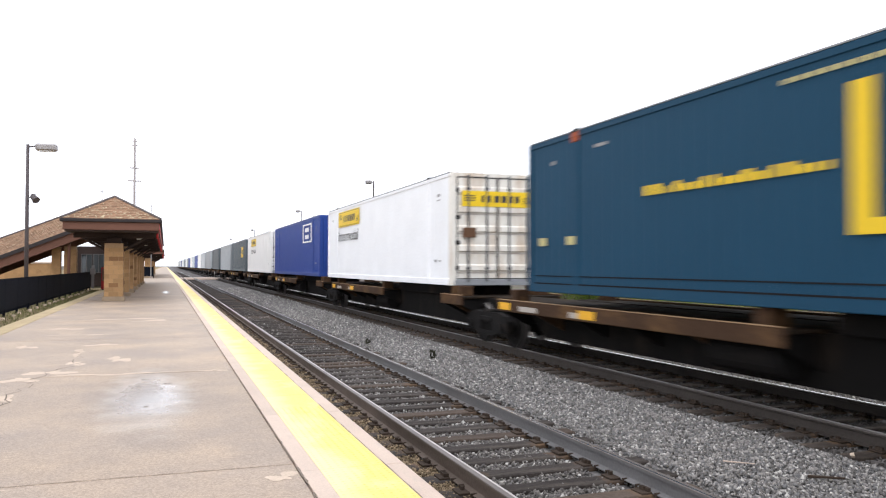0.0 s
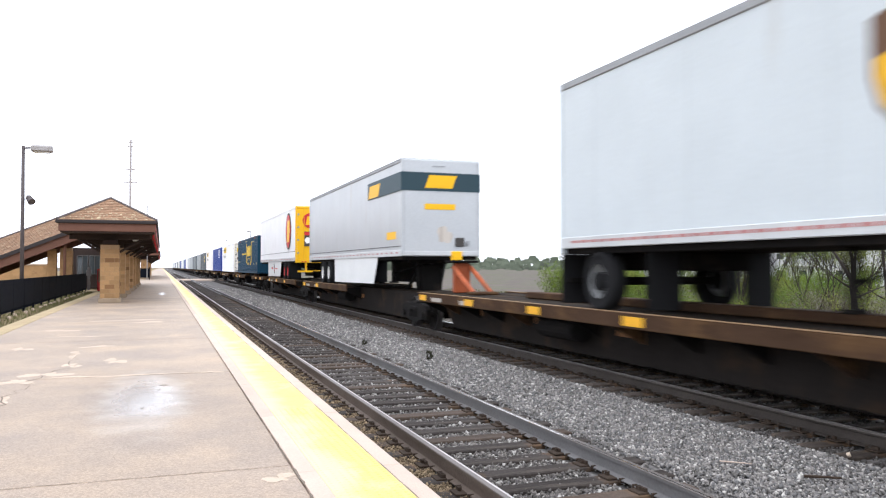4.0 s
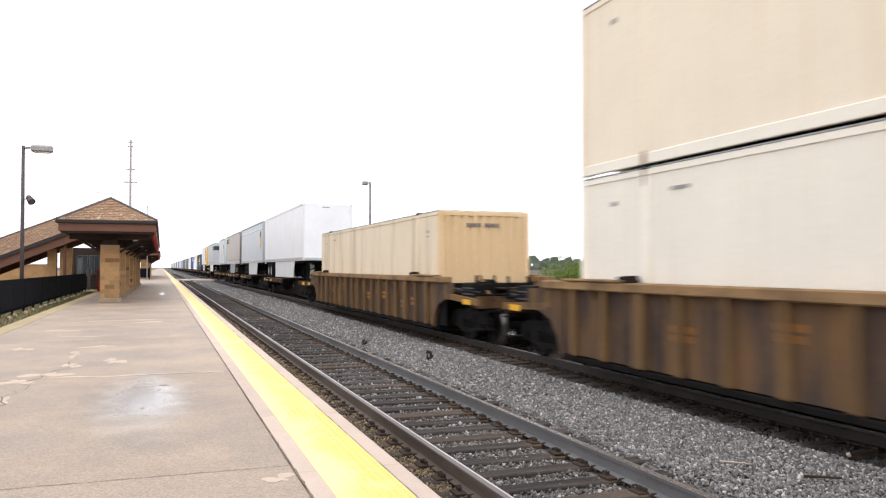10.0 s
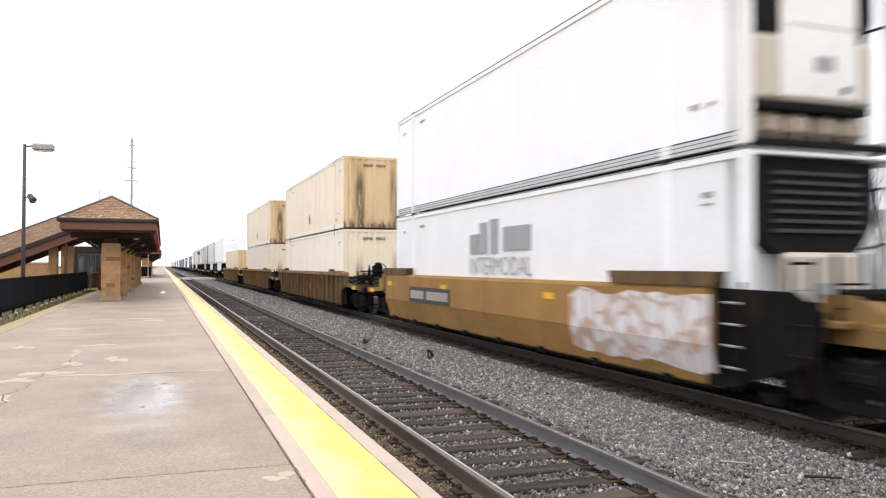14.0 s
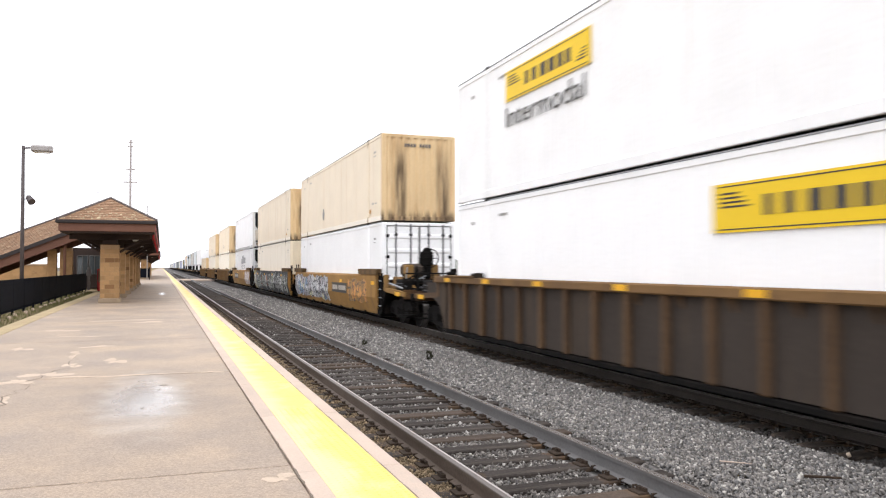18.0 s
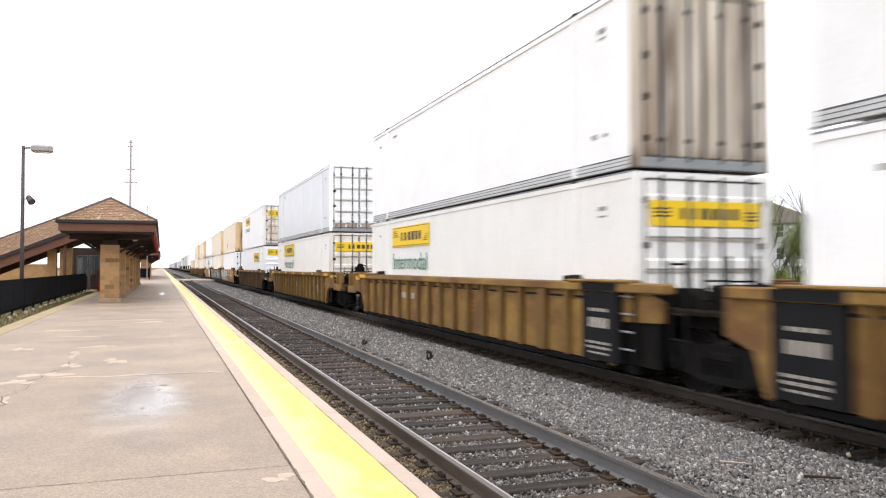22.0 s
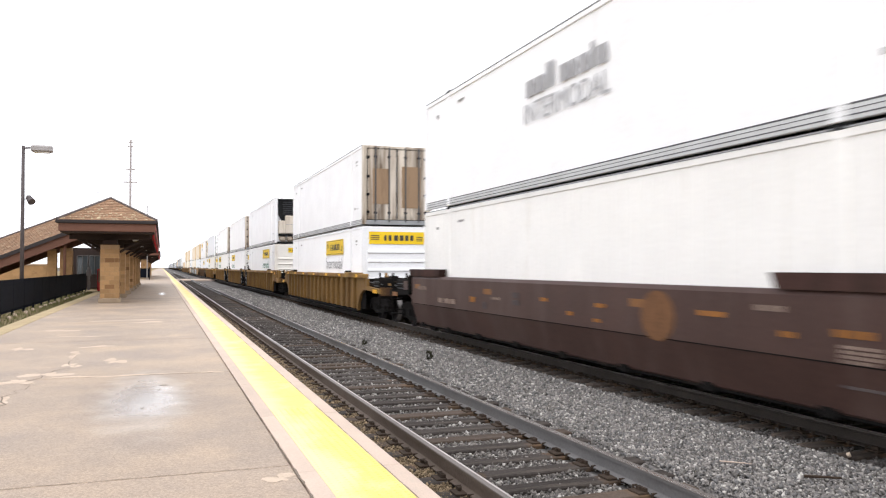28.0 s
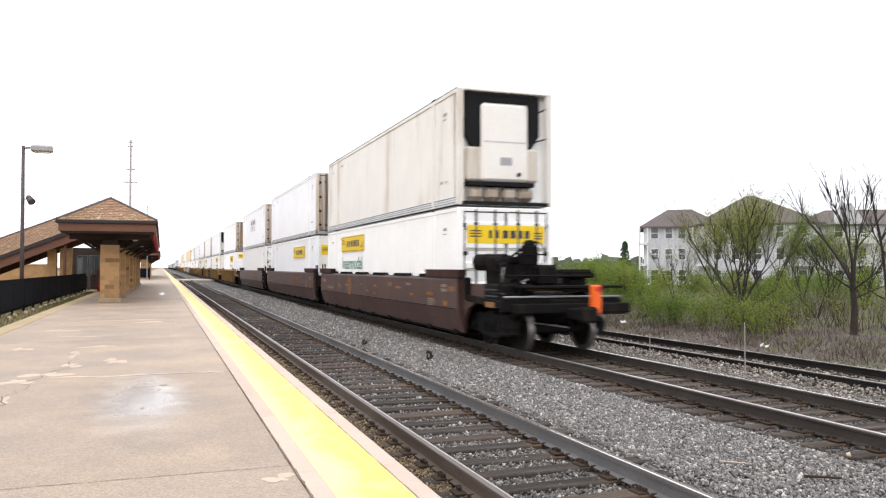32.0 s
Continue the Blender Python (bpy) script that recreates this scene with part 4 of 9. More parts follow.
block(0.4, 10.0, 0, 12, E0, E0 + 2.6, 3.2)
block(7.2, 21.5, -1.5, 15, E0 + .2, E0 + 4.3, 6.6)
block(19.5, 50.0, 0, 13, E0, E0 + 2.2, 4.0)
gab = Shape().prism([(23.2, E0), (26.6, E0), (24.9, E0 + 2.6)], "y", -1.2, 5)
part("gable", gab, M_siding, house, "small white gable")
for x in (1.8, 3.6, 5.2, 9.4, 11.6, 14.2, 16.8, 19.4, 23.8, 26.4, 30, 33, 36, 39, 42, 45):
    fy = -1.5 if 7.2 <= x < 21.5 else 0
    for fl in range(3):
        z = .9 + fl * 2.75
        wdw = part("window", Shape().box(x - .42, x + .42, fy - .03, fy + .02, z, z + 1.35), M_glass, house)
        part("frame", Shape().box(x - .52, x + .52, fy - .06, fy - .031, z - .1, z).box(x - .52, x + .52, fy - .06, fy - .031, z + 1.35, z + 1.45)
             .box(x - .52, x - .42, fy - .06, fy - .031, z, z + 1.35).box(x + .42, x + .52, fy - .06, fy - .031, z, z + 1.35).box(x - .42, x + .42, fy - .06, fy - .031, z + .65, z + .71), M_white_frame, wdw)
for bx0, bx1, fy in ((6.3, 8.9, -1.5), (-.2, 1.0, 0), (17.6, 20.6, -1.5), (24.0, 27.5, 0)):
    for fl in range(1, 3):
        z = fl * 2.75 + .25
        bal = part("balcony", Shape().box(bx0, bx1, fy - 1.9, fy - .01, z - .22, z), M_white_frame, house, "white balcony with posts")
        part("railing", Shape().box(bx0, bx1, fy - 1.9, fy - 1.84, z + .95, z + 1.03), M_white_frame, bal)
        b = Shape()
        for k in range(int((bx1 - bx0) / .22)):
            b.box(bx0 + k * .22, bx0 + k * .22 + .05, fy - 1.89, fy - 1.85, z, z + .95)
        part("balusters", b, M_white_frame, bal)
    for px in (bx0, bx1 - .2):
        part("post", Shape().box(px, px + .2, fy - 1.9, fy - 1.7, 0, E0 - .25), M_white_frame, house)

# ---------------------------------------------------------------- plants
def leaf_cloud(s, c, rx, ry, rz, count, size, r, hollow=0.25):
    for _ in range(count):
        while True:
            p = Vector((r.uniform(-1, 1), r.uniform(-1, 1), r.uniform(-1, 1)))
            if hollow < p.length < 1 + .25 * noise.noise(p * 2.3 + Vector(c)):
                break
        q = Vector((c[0] + p.x * rx, c[1] + p.y * ry, c[2] + p.z * rz))
        a = Vector((r.uniform(-1, 1), r.uniform(-1, 1), r.uniform(-.6, 1))).normalized()
        b = a.orthogonal().normalized()
        k = size * r.uniform(.6, 1.4)
        s.add([tuple(q - a * k), tuple(q + b * k * .5), tuple(q + a * k), tuple(q - b * k * .5)], [(0, 1, 2, 3)])


def limb(s, tips, p, d, l, r0, depth, r, spread):
    n = 3
    q = p.copy()
    for i in range(n):
        d = (d + Vector((r.uniform(-.16, .16), r.uniform(-.16, .16), r.uniform(-.05, .14)))).normalized()
        e = q + d * (l / n)
        s.tube(tuple(q), tuple(e), r0 * (1 - .22 * i), r0 * (1 - .22 * (i + 1)), 4 if depth < 2 else 6, caps=False)
        q = e
        if depth > 0 and (i > 0 or depth < 2):
            for _ in range(r.choice((1, 2))):
                nd = (d + Vector((r.uniform(-1, 1), r.uniform(-1, 1), r.uniform(-.1, .8))) * spread).normalized()
                limb(s, tips, q, nd, l * r.uniform(.5, .75), r0 * .46, depth - 1, r, spread)
        if depth < 2:
            tips.append(q)
    if depth > 0:
        limb(s, tips, q, d, l * .75, r0 * .45, depth - 1, r, spread)
    tips.append(q)


def leaf_quad(s, q, k, r):
    a = Vector((r.uniform(-1, 1), r.uniform(-1, 1), r.uniform(-1, 1))).normalized()
    b = a.orthogonal().normalized()
    s.add([tuple(q - a * k), tuple(q + b * k * .55), tuple(q + a * k), tuple(q - b * k * .55)], [(0, 1, 2, 3)])


def tree(u, d, height, stems, leaves, leafmat, label, seed, size=.06, spread=.65, z=-.75, depth=3, thick=.010, scatter=.22, tilts=(.2, .42), bole=0.0):
    r = random.Random(seed)
    x, y = at_view(u, d)
    t = thing("tree", label, "tree", "trees beyond the tracks", at=(x, y, z))
    s, tips = Shape(), []
    r0 = height * thick + .015
    if bole:
        s.tube((0, 0, -.05), (.10, .03, bole * .5), r0 * 1.7, r0 * 1.4, 8, caps=False)
        s.tube((.10, .03, bole * .5), (0, .05, bole + .05), r0 * 1.4, r0 * 1.2, 8, caps=False)
        for k in range(3):
            a = r.uniform(0, 6.28)
            limb(s, tips, Vector((.08, .03, bole * r.uniform(.5, .9))), Vector((math.cos(a), math.sin(a), .35)).normalized(), height * .22, r0 * .5, 2, r, spread)
    for k in range(stems):
        a = 6.28 * k / stems + r.uniform(-.4, .4)
        tilt = r.uniform(*tilts) if stems > 1 else .05
        limb(s, tips, Vector((math.cos(a) * .05, math.sin(a) * .05, bole)), Vector((math.cos(a) * tilt, math.sin(a) * tilt, 1)).normalized(), (height - bole) * r.uniform(.34, .42), r0, depth, r, spread)
    part("trunk", s, M_bark, t, "grey-brown trunk and thin branches")
    if leaves:
        c = Shape()
        for _ in range(leaves):
            q = r.choice(tips)
            leaf_quad(c, q + Vector((r.gauss(0, scatter), r.gauss(0, scatter), r.gauss(0, scatter))), size * r.uniform(.5, 1.3), r)
        part("crown", c, leafmat, t, "thin crown of young spring leaves")
    return t


# Metres sideways for image column x at depth d, fitting the camera's view.
def column_aside(x, d):
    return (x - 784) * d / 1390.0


M_blossom = mat("pale_blossom", (0.55, 0.56, 0.46), 0.8, spec=0.1, var=0.1, island=0.3)
LY = "young tree with a haze of thin yellow-green spring leaves"
LB = "nearly bare tree with thin dark forked branches"
tree(column_aside(1310, 33), 33, 5.9, 6, 24000, M_leaf_y, "wide young tree with a haze of yellow-green spring leaves", 21, .030, thick=.0085, tilts=(.15, .95), bole=.7, scatter=.24)
tree(column_aside(1285, 44), 44, 6.3, 4, 13000, M_leaf_o, LY, 33, .036, thick=.008, tilts=(.2, .7), scatter=.2)
tree(column_aside(1355, 48), 48, 6.9, 4, 14000, M_leaf_v, LY, 34, .036, thick=.008, tilts=(.15, .6), scatter=.2)
tree(column_aside(1420, 52), 52, 5.4, 4, 10000, M_leaf_v, LY, 23, .04, thick=.008, tilts=(.2, .7), scatter=.2)
tree(column_aside(1509, 27), 27, 6.3, 3, 260, M_leaf_y, LB, 24, .022, thick=.0095, tilts=(.28, .62), bole=1.9, spread=.55)
tree(column_aside(1572, 30), 30, 6.6, 3, 260, M_leaf_y, LB, 25, .024, thick=.009, bole=1.2)
tree(column_aside(1445, 36), 36, 4.4, 4, 1500, M_leaf_y, "low bare tree leaning outward with small leaves", 26, .03, thick=.006, tilts=(.4, 1.1))
tree(column_aside(1195, 50), 50, 4.9, 4, 2600, M_blossom, "small tree with pale spring blossom", 27, .035, thick=.008, tilts=(.3, .9))
tree(column_aside(1470, 47), 47, 5.6, 4, 6000, M_leaf_v, LY, 29, .05, thick=.008)
tree(column_aside(1530, 43), 43, 5.0, 4, 5200, M_leaf_y, LY, 30, .045, thick=.008)

rb = random.Random(31)
KINDS = ((M_leaf_v, "bright yellow-green bush in young leaf", 950), (M_leaf_g, "dense green bush beyond the far track", 1000), (M_leaf_y, "yellow-green bush in young spring leaf", 800),
         (M_leaf_o, "twiggy brown bush with few small leaves", 150), (M_leaf_v, "bright yellow-green bush in young leaf", 850))
BUSHES = []
for i in range(62):       # near thicket
    BUSHES.append((rb.uniform(1060, 1660), rb.uniform(25, 42), rb.uniform(.55, 1.05), rb.uniform(.6, 1.15), True))
for i in range(26):       # taller hedge farther along
    BUSHES.append((rb.uniform(960, 1125), rb.uniform(40, 62), rb.uniform(1.15, 1.75), rb.uniform(.9, 1.3), False))
for i in range(36):       # below the house
    BUSHES.append((rb.uniform(1100, 1560), rb.uniform(46, 80), rb.uniform(.8, 1.5), rb.uniform(.8, 1.3), False))
for i, (xp, d, hz, rr, near) in enumerate(BUSHES):
    x, y = at_view(column_aside(xp, d), d)
    if x < 18.0:
        x = 18.0 + rb.uniform(0, 2.5)
    m, lab, cnt = KINDS[(i * 7 + i // 5) % 5]
    if near and xp > 1330 and i % 3:
        m, lab, cnt = KINDS[3]
    elif not near and m is M_leaf_o:
        m, lab, cnt = KINDS[0]
    bsh = thing("bush", lab, "bush", "bushes beyond the tracks", at=(x, y, -.75))
    s, tips = Shape(), []
    for q in range(7):
        a, tl = rb.uniform(0, 6.28), rb.uniform(.1, .7)
        limb(s, tips, Vector((rb.gauss(0, .2), rb.gauss(0, .2), 0)), Vector((math.cos(a) * tl, math.sin(a) * tl, 1)).normalized(), hz * .95, .012, 1, rb, .6)
    tagged(part("woody_base", s, M_twig, bsh), "thin brown stems", kind="stuff")
    c = Shape()
    leaf_cloud(c, (0, 0, hz * .95), rr, rr, hz * .95, cnt // 2 if near else cnt, .036 if near else .06, rb, .1)
    for _ in range(cnt):
        leaf_quad(c, rb.choice(tips) + Vector((rb.gauss(0, .14), rb.gauss(0, .14), rb.gauss(0, .16))), (.034 if near else .056) * rb.uniform(.5, 1.3), rb)
    part("crown", c, m, bsh, "loose crown of small leaves")
con = thing("conifer", "dark narrow conifer rising above the bushes", "conifer", at=(*at_view(column_aside(1106, 75), 75), -.9))
part("trunk", Shape().tube((0, 0, 0), (0, 0, 5), .12, .03, 7), M_bark, con)
c = Shape()
for i in range(14):
    z = .6 + i * .32
    rr = 1.15 * (1 - i / 15) + .08
    leaf_cloud(c, (0, 0, z), rr, rr, .26, 120, .12, rb, 0)
part("crown", c, M_leaf_d, con)

# dry weeds along the edge of the ballast
dw = Shape()
for i in range(34000):
    y = rb.uniform(8, 75)
    x = 15.3 + abs(rb.gauss(0, 4.2))
    if x > 30:
        continue
    tuft = noise.noise(Vector((x * .8, y * .5, 3)))
    h = rb.uniform(.06, .34) * (1.0 if x > 16.2 else .45) * (1.7 if tuft > .25 else .8 if tuft > -.1 else .45)
    a, w_ = rb.uniform(0, 6.28), rb.uniform(.006, .016)
    bx, by = rb.gauss(0, .18), rb.gauss(0, .18)
    dw.add([(x - w_ * math.cos(a), y - w_ * math.sin(a), -.72), (x + w_ * math.cos(a), y + w_ * math.sin(a), -.72), (x + bx, y + by, -.72 + h)], [(0, 1, 2)])
solid("dry_weeds", dw, M_straw, "dry brown weeds and stalks beside the far track", "weeds", kind="stuff")
gw = Shape()
for i in range(15000):
    x, y = rb.uniform(15.6, 30), rb.uniform(9, 80)
    if noise.noise(Vector((x * .35, y * .35, 0))) < .05:
        continue
    h = rb.uniform(.06, .25)
    a = rb.uniform(0, 6.28)
    gw.add([(x - .02 * math.cos(a), y - .02 * math.sin(a), -.72), (x + .02 * math.cos(a), y + .02 * math.sin(a), -.72), (x + rb.gauss(0, .06), y + rb.gauss(0, .06), -.72 + h)], [(0, 1, 2)])
solid("green_weeds", gw, M_grass, "patches of green weeds beyond the far track", "weeds", kind="stuff")
for i, (x, y) in enumerate(((16.1, 17.9), (17.6, 27.5))):
    lit = Shape()
    leaf_cloud(lit, (x, y, -.60), .10, .18, .05, 7, .09, rb, 0)
    solid("litter", lit, M_litter, "scrap of white litter among the weeds", "litter", "scraps of litter")
for x, y, hk in ((10.4, 12.1, 1.15), (10.9, 15.9, .62)):
    s = thing("marker_stake", "thin grey marker stake between the tracks", "stake", "marker stakes", at=(x, y, BED - .2))
    part("rod", Shape().tube((0, 0, -.05), (0, 0, hk), .012, n=6), M_grey_metal, s)
    part("cap", Shape().tube((0, 0, hk), (0, 0, hk + .03), .016, .012, 6), M_grey_metal, s)
for x, y, n in ((5.45, 16.1, 26), (4.9, 19.6, 16)):
    wd = Shape()
    leaf_cloud(wd, (x, y, BED + .1), .07, .07, .12, n, .05, rb, 0)
    solid("weed", wd, M_weed, "small dark weed growing in the ballast", "weed", "weeds in the ballast")

# far woods along the horizon
fw = Shape()
for i in range(2600):
    a = rb.uniform(.08, 1.2)
    d = rb.uniform(420, 900)
    x, y = math.sin(a) * d, math.cos(a) * d
    if -12 < x < 22:
        continue
    q = Vector((x, y, rb.uniform(-.5, 5.5)))
    k = rb.uniform(1.5, 3.2)
    e = Vector((math.cos(a), -math.sin(a), 0))
    fw.add([tuple(q - e * k), tuple(q + e * k), tuple(q + e * k * .5 + Vector((0, 0, k * rb.uniform(.6, 1.2)))), tuple(q - e * k * .6 + Vector((0, 0, k * rb.uniform(.6, 1.2))))], [(0, 1, 2, 3)])
solid("far_woods", fw, M_far, "low hazy line of trees on the horizon", "woods", kind="stuff")

# ---------------------------------------------------------------- the train
def paint(name, col, rust=0.12, rough=0.5, **k):
    return mat(name, col, rough, var=k.pop("var", 0.07), scale=k.pop("scale", 0.8), fine=k.pop("fine", 18), bump=k.pop("bump", 0.05), dirt=k.pop("dirt", (0.42, 0.38, 0.33)), dirt_amount=rust,
               dirt_scale=k.pop("dirt_scale", (1.0, 1.6, 0.18)), **k)


C_white = paint("white_container_paint", (0.92, 0.925, 0.93), 0.05, dirt=(0.76, 0.745, 0.72))
C_soiled = paint("soiled_white_container_paint", (0.78, 0.75, 0.69), 0.30, dirt=(0.52, 0.42, 0.31), dirt_scale=(1.0, 1.1, 0.2))
C_palew = paint("pale_white_container_skin", (0.77, 0.80, 0.83), 0.06, rough=0.4)
C_offwhite = paint("offwhite_container_paint", (0.88, 0.87, 0.84), 0.14, dirt=(0.58, 0.53, 0.44))
C_cream = paint("cream_container_paint", (0.87, 0.81, 0.70), 0.22, dirt=(0.70, 0.59, 0.43), dirt_scale=(1.0, 3.4, 0.12))
C_tan = paint("tan_container_paint", (0.83, 0.73, 0.58), 0.25, dirt=(0.68, 0.54, 0.36), dirt_scale=(1.0, 3.4, 0.12))
C_tan_end = paint("rust_stained_tan_paint", (0.72, 0.53, 0.30), 0.4, dirt=(0.42, 0.24, 0.10), dirt_scale=(1.8, 1, 0.25))
C_door = paint("stained_white_door", (0.72, 0.65, 0.55), 0.60, dirt=(0.20, 0.13, 0.075), dirt_scale=(3.4, 1, 0.12))


def streaked_end(base_mat, tone, top, width):
    """Adds two dark rust runs and a sooty foot to an end wall's paint."""
    N, L = base_mat.node_tree.nodes, base_mat.node_tree.links
    bs = N["Principled BSDF"]
    old = bs.inputs["Base Color"].links[0].from_socket
    tc = N["Texture Coordinate"]
    sx = N.new("ShaderNodeSeparateXYZ")
    L.new(tc.outputs["Object"], sx.inputs[0])

    def op(kind, a, b=0.0, c=None):
        m = N.new("ShaderNodeMath")
        m.operation = kind
        for k, v in enumerate((a, b)):
            if isinstance(v, float):
                m.inputs[k].default_value = v
            else:
                L.new(v, m.inputs[k])
        return m.outputs[0]

    def ramp(v, lo, hi):
        m = N.new("ShaderNodeMapRange")
        m.interpolation_type = "SMOOTHSTEP"
        m.inputs["From Min"].default_value, m.inputs["From Max"].default_value = lo, hi
        L.new(v, m.inputs["Value"])
        return m.outputs[0]

    run = op("MAXIMUM", ramp(op("ABSOLUTE", op("ADD", sx.outputs[0], 0.66)), width, 0.05), ramp(op("ABSOLUTE", op("SUBTRACT", sx.outputs[0], 0.84)), width, 0.05))
    low = op("DIVIDE", op("MODULO", op("SUBTRACT", sx.outputs[2], 0.40), 2.96), 2.89)
    mp = N.new("ShaderNodeMapping")
    mp.inputs["Scale"].default_value = (7, 7, 0.7)
    nz = N.new("ShaderNodeTexNoise")
    nz.inputs["Scale"].default_value, nz.inputs["Detail"].default_value = 1.0, 5
    L.new(tc.outputs["Object"], mp.inputs["Vector"])
    L.new(mp.outputs[0], nz.inputs["Vector"])
    grit = ramp(nz.outputs[0], 0.30, 0.62)
    amount = op("MAXIMUM", op("MULTIPLY", op("MULTIPLY", run, ramp(low, top, top - 0.45)), op("ADD", op("MULTIPLY", grit, 0.70), 0.25)), op("MULTIPLY", ramp(low, 0.16, 0.02), grit))
    mx = N.new("ShaderNodeMixRGB")
    mx.inputs[2].default_value = (*tone, 1)
    L.new(amount, mx.inputs[0])
    L.new(old, mx.inputs[1])
    L.new(mx.outputs[0], bs.inputs["Base Color"])
    return base_mat


streaked_end(C_door, (0.115, 0.075, 0.045), 1.25, 0.30)
streaked_end(C_tan_end, (0.070, 0.042, 0.024), 0.98, 0.32)
C_cream_end = streaked_end(paint("rust_streaked_cream_paint", (0.80, 0.70, 0.53), 0.22, dirt=(0.5, 0.34, 0.18), dirt_scale=(1.6, 1, 0.25)), (0.22, 0.125, 0.055), 0.78, 0.24)
C_navy = paint("dark_blue_container_paint", (0.010, 0.052, 0.098), 0.10, dirt=(0.03, 0.065, 0.095), rough=0.6, spec=0.16)
C_blue = paint("bright_blue_container_paint", (0.02, 0.055, 0.26), 0.05, dirt=(0.05, 0.07, 0.2))
C_grey = paint("grey_container_paint", (0.36, 0.38, 0.39), 0.12)
C_dkgrey = paint("slate_container_paint", (0.09, 0.11, 0.12), 0.12)
C_silver = paint("silver_trailer_skin", (0.48, 0.495, 0.505), 0.14, rough=0.38, metal=0.25)
C_dull = paint("dull_steel_trailer_skin", (0.46, 0.43, 0.39), 0.35, rough=0.45, metal=0.2, dirt=(0.36, 0.32, 0.26))
C_pale = paint("pale_blue_trailer_skin", (0.555, 0.60, 0.62), 0.06, rough=0.4)
C_skirt = paint("white_skirt", (0.72, 0.73, 0.72), 0.1)
C_door_l = paint("rust_marked_white_door", (0.82, 0.78, 0.70), 0.46, dirt=(0.44, 0.28, 0.14), dirt_scale=(2.0, 1, 0.35))
C_tan_plain = paint("ochre_tan_end_paint", (0.74, 0.53, 0.30), 0.3, dirt=(0.60, 0.38, 0.17), dirt_scale=(0.9, 1, 0.5))
C_dull_door = paint("grimy_steel_door", (0.38, 0.335, 0.27), 0.5, rough=0.6, metal=0.1, dirt=(0.10, 0.075, 0.05), dirt_scale=(2.4, 1, 0.2), var=0.2)
C_tan_streaky = paint("rain_streaked_tan_paint", (0.80, 0.68, 0.50), 0.42, dirt=(0.45, 0.34, 0.22), dirt_scale=(1.0, 1.5, 0.10))
C_dull_y = mat("dull_pale_yellow_lettering", (0.50, 0.44, 0.20), 0.6, var=0.1)
C_yellow = mat("plaque_yellow", (0.84, 0.57, 0.018), 0.5, var=0.06)
C_orange_y = mat("trailer_yellow", (0.85, 0.47, 0.008), 0.45, var=0.05, dirt=(0.6, 0.33, 0.05), dirt_amount=0.05)
C_red = mat("logo_red", (0.55, 0.03, 0.03), 0.5, var=0.05)
C_ink = mat("dark_lettering", (0.06, 0.055, 0.05), 0.6, var=0.1)
C_mark = mat("grey_lettering", (0.36, 0.36, 0.37), 0.6, var=0.1)
C_faint = mat("faint_lettering", (0.30, 0.29, 0.28), 0.6, var=0.1)
C_stain = paint("stained_grey_white", (0.55, 0.50, 0.44), 0.5, dirt=(0.22, 0.17, 0.12), dirt_scale=(2.5, 1, .4))
C_cover = paint("soiled_cooling_cover", (0.60, 0.54, 0.46), 0.4, dirt=(0.36, 0.28, 0.2), dirt_scale=(2.2, 1, .3))
C_louvre = mat("dark_grey_louvre", (0.045, 0.046, 0.05), 0.5, var=0.1)
C_tank = paint("brown_stained_tank", (0.42, 0.36, 0.29), 0.5, dirt=(0.16, 0.105, 0.06), dirt_scale=(2.5, 1, .8))
C_rust_run = mat("brown_rust_run", (0.25, 0.16, 0.09), 0.8, var=0.3, scale=6)
C_tag = mat("orange_tag", (0.55, 0.28, 0.05), 0.6, var=0.1)
C_number = mat("dark_grey_lettering", (0.15, 0.135, 0.125), 0.6, var=0.1)
C_green = mat("green_lettering", (0.03, 0.20, 0.14), 0.6, var=0.1)
C_tape = mat("faded_red_tape", (0.42, 0.16, 0.15), 0.6, var=0.2)
C_band = mat("dark_teal_band", (0.03, 0.06, 0.075), 0.5, var=0.1)
C_goldb = mat("shield_brown", (0.12, 0.06, 0.03), 0.5, var=0.1)
C_base_rail = mat("trailer_base_rail", (0.56, 0.57, 0.57), 0.5, 0.2, var=0.15)
C_dark_line = mat("dark_seam_line", (0.10, 0.10, 0.105), 0.7, var=0.2)
C_rail = mat("container_rail_grey", (0.30, 0.31, 0.32), 0.6, var=0.15)
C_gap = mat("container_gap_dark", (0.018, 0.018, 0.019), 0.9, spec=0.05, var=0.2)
# Under-car blacks are lowered in colour for the shade beneath the train.
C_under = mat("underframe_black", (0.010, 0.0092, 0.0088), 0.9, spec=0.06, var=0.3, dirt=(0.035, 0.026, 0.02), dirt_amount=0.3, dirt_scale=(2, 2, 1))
C_truck = mat("shaded_bogie_grime", (0.012, 0.011, 0.0105), 0.85, spec=0.08, var=0.3, dirt=(0.034, 0.026, 0.02), dirt_amount=0.3, dirt_scale=(3, 3, 3))
C_tyre = mat("rubber_tyre", (0.016, 0.016, 0.017), 0.9, spec=0.1, var=0.2)
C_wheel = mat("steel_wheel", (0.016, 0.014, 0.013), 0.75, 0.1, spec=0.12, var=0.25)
C_tread = mat("polished_tread", (0.25, 0.235, 0.225), 0.4, 0.9, var=0.1)
C_rim_w = mat("white_wheel_rim", (0.62, 0.61, 0.58), 0.5, var=0.15)
C_rim_t = mat("tan_wheel_rim", (0.62, 0.50, 0.33), 0.5, var=0.15)
C_rim_r = mat("red_wheel_rim", (0.50, 0.04, 0.04), 0.5, var=0.15)
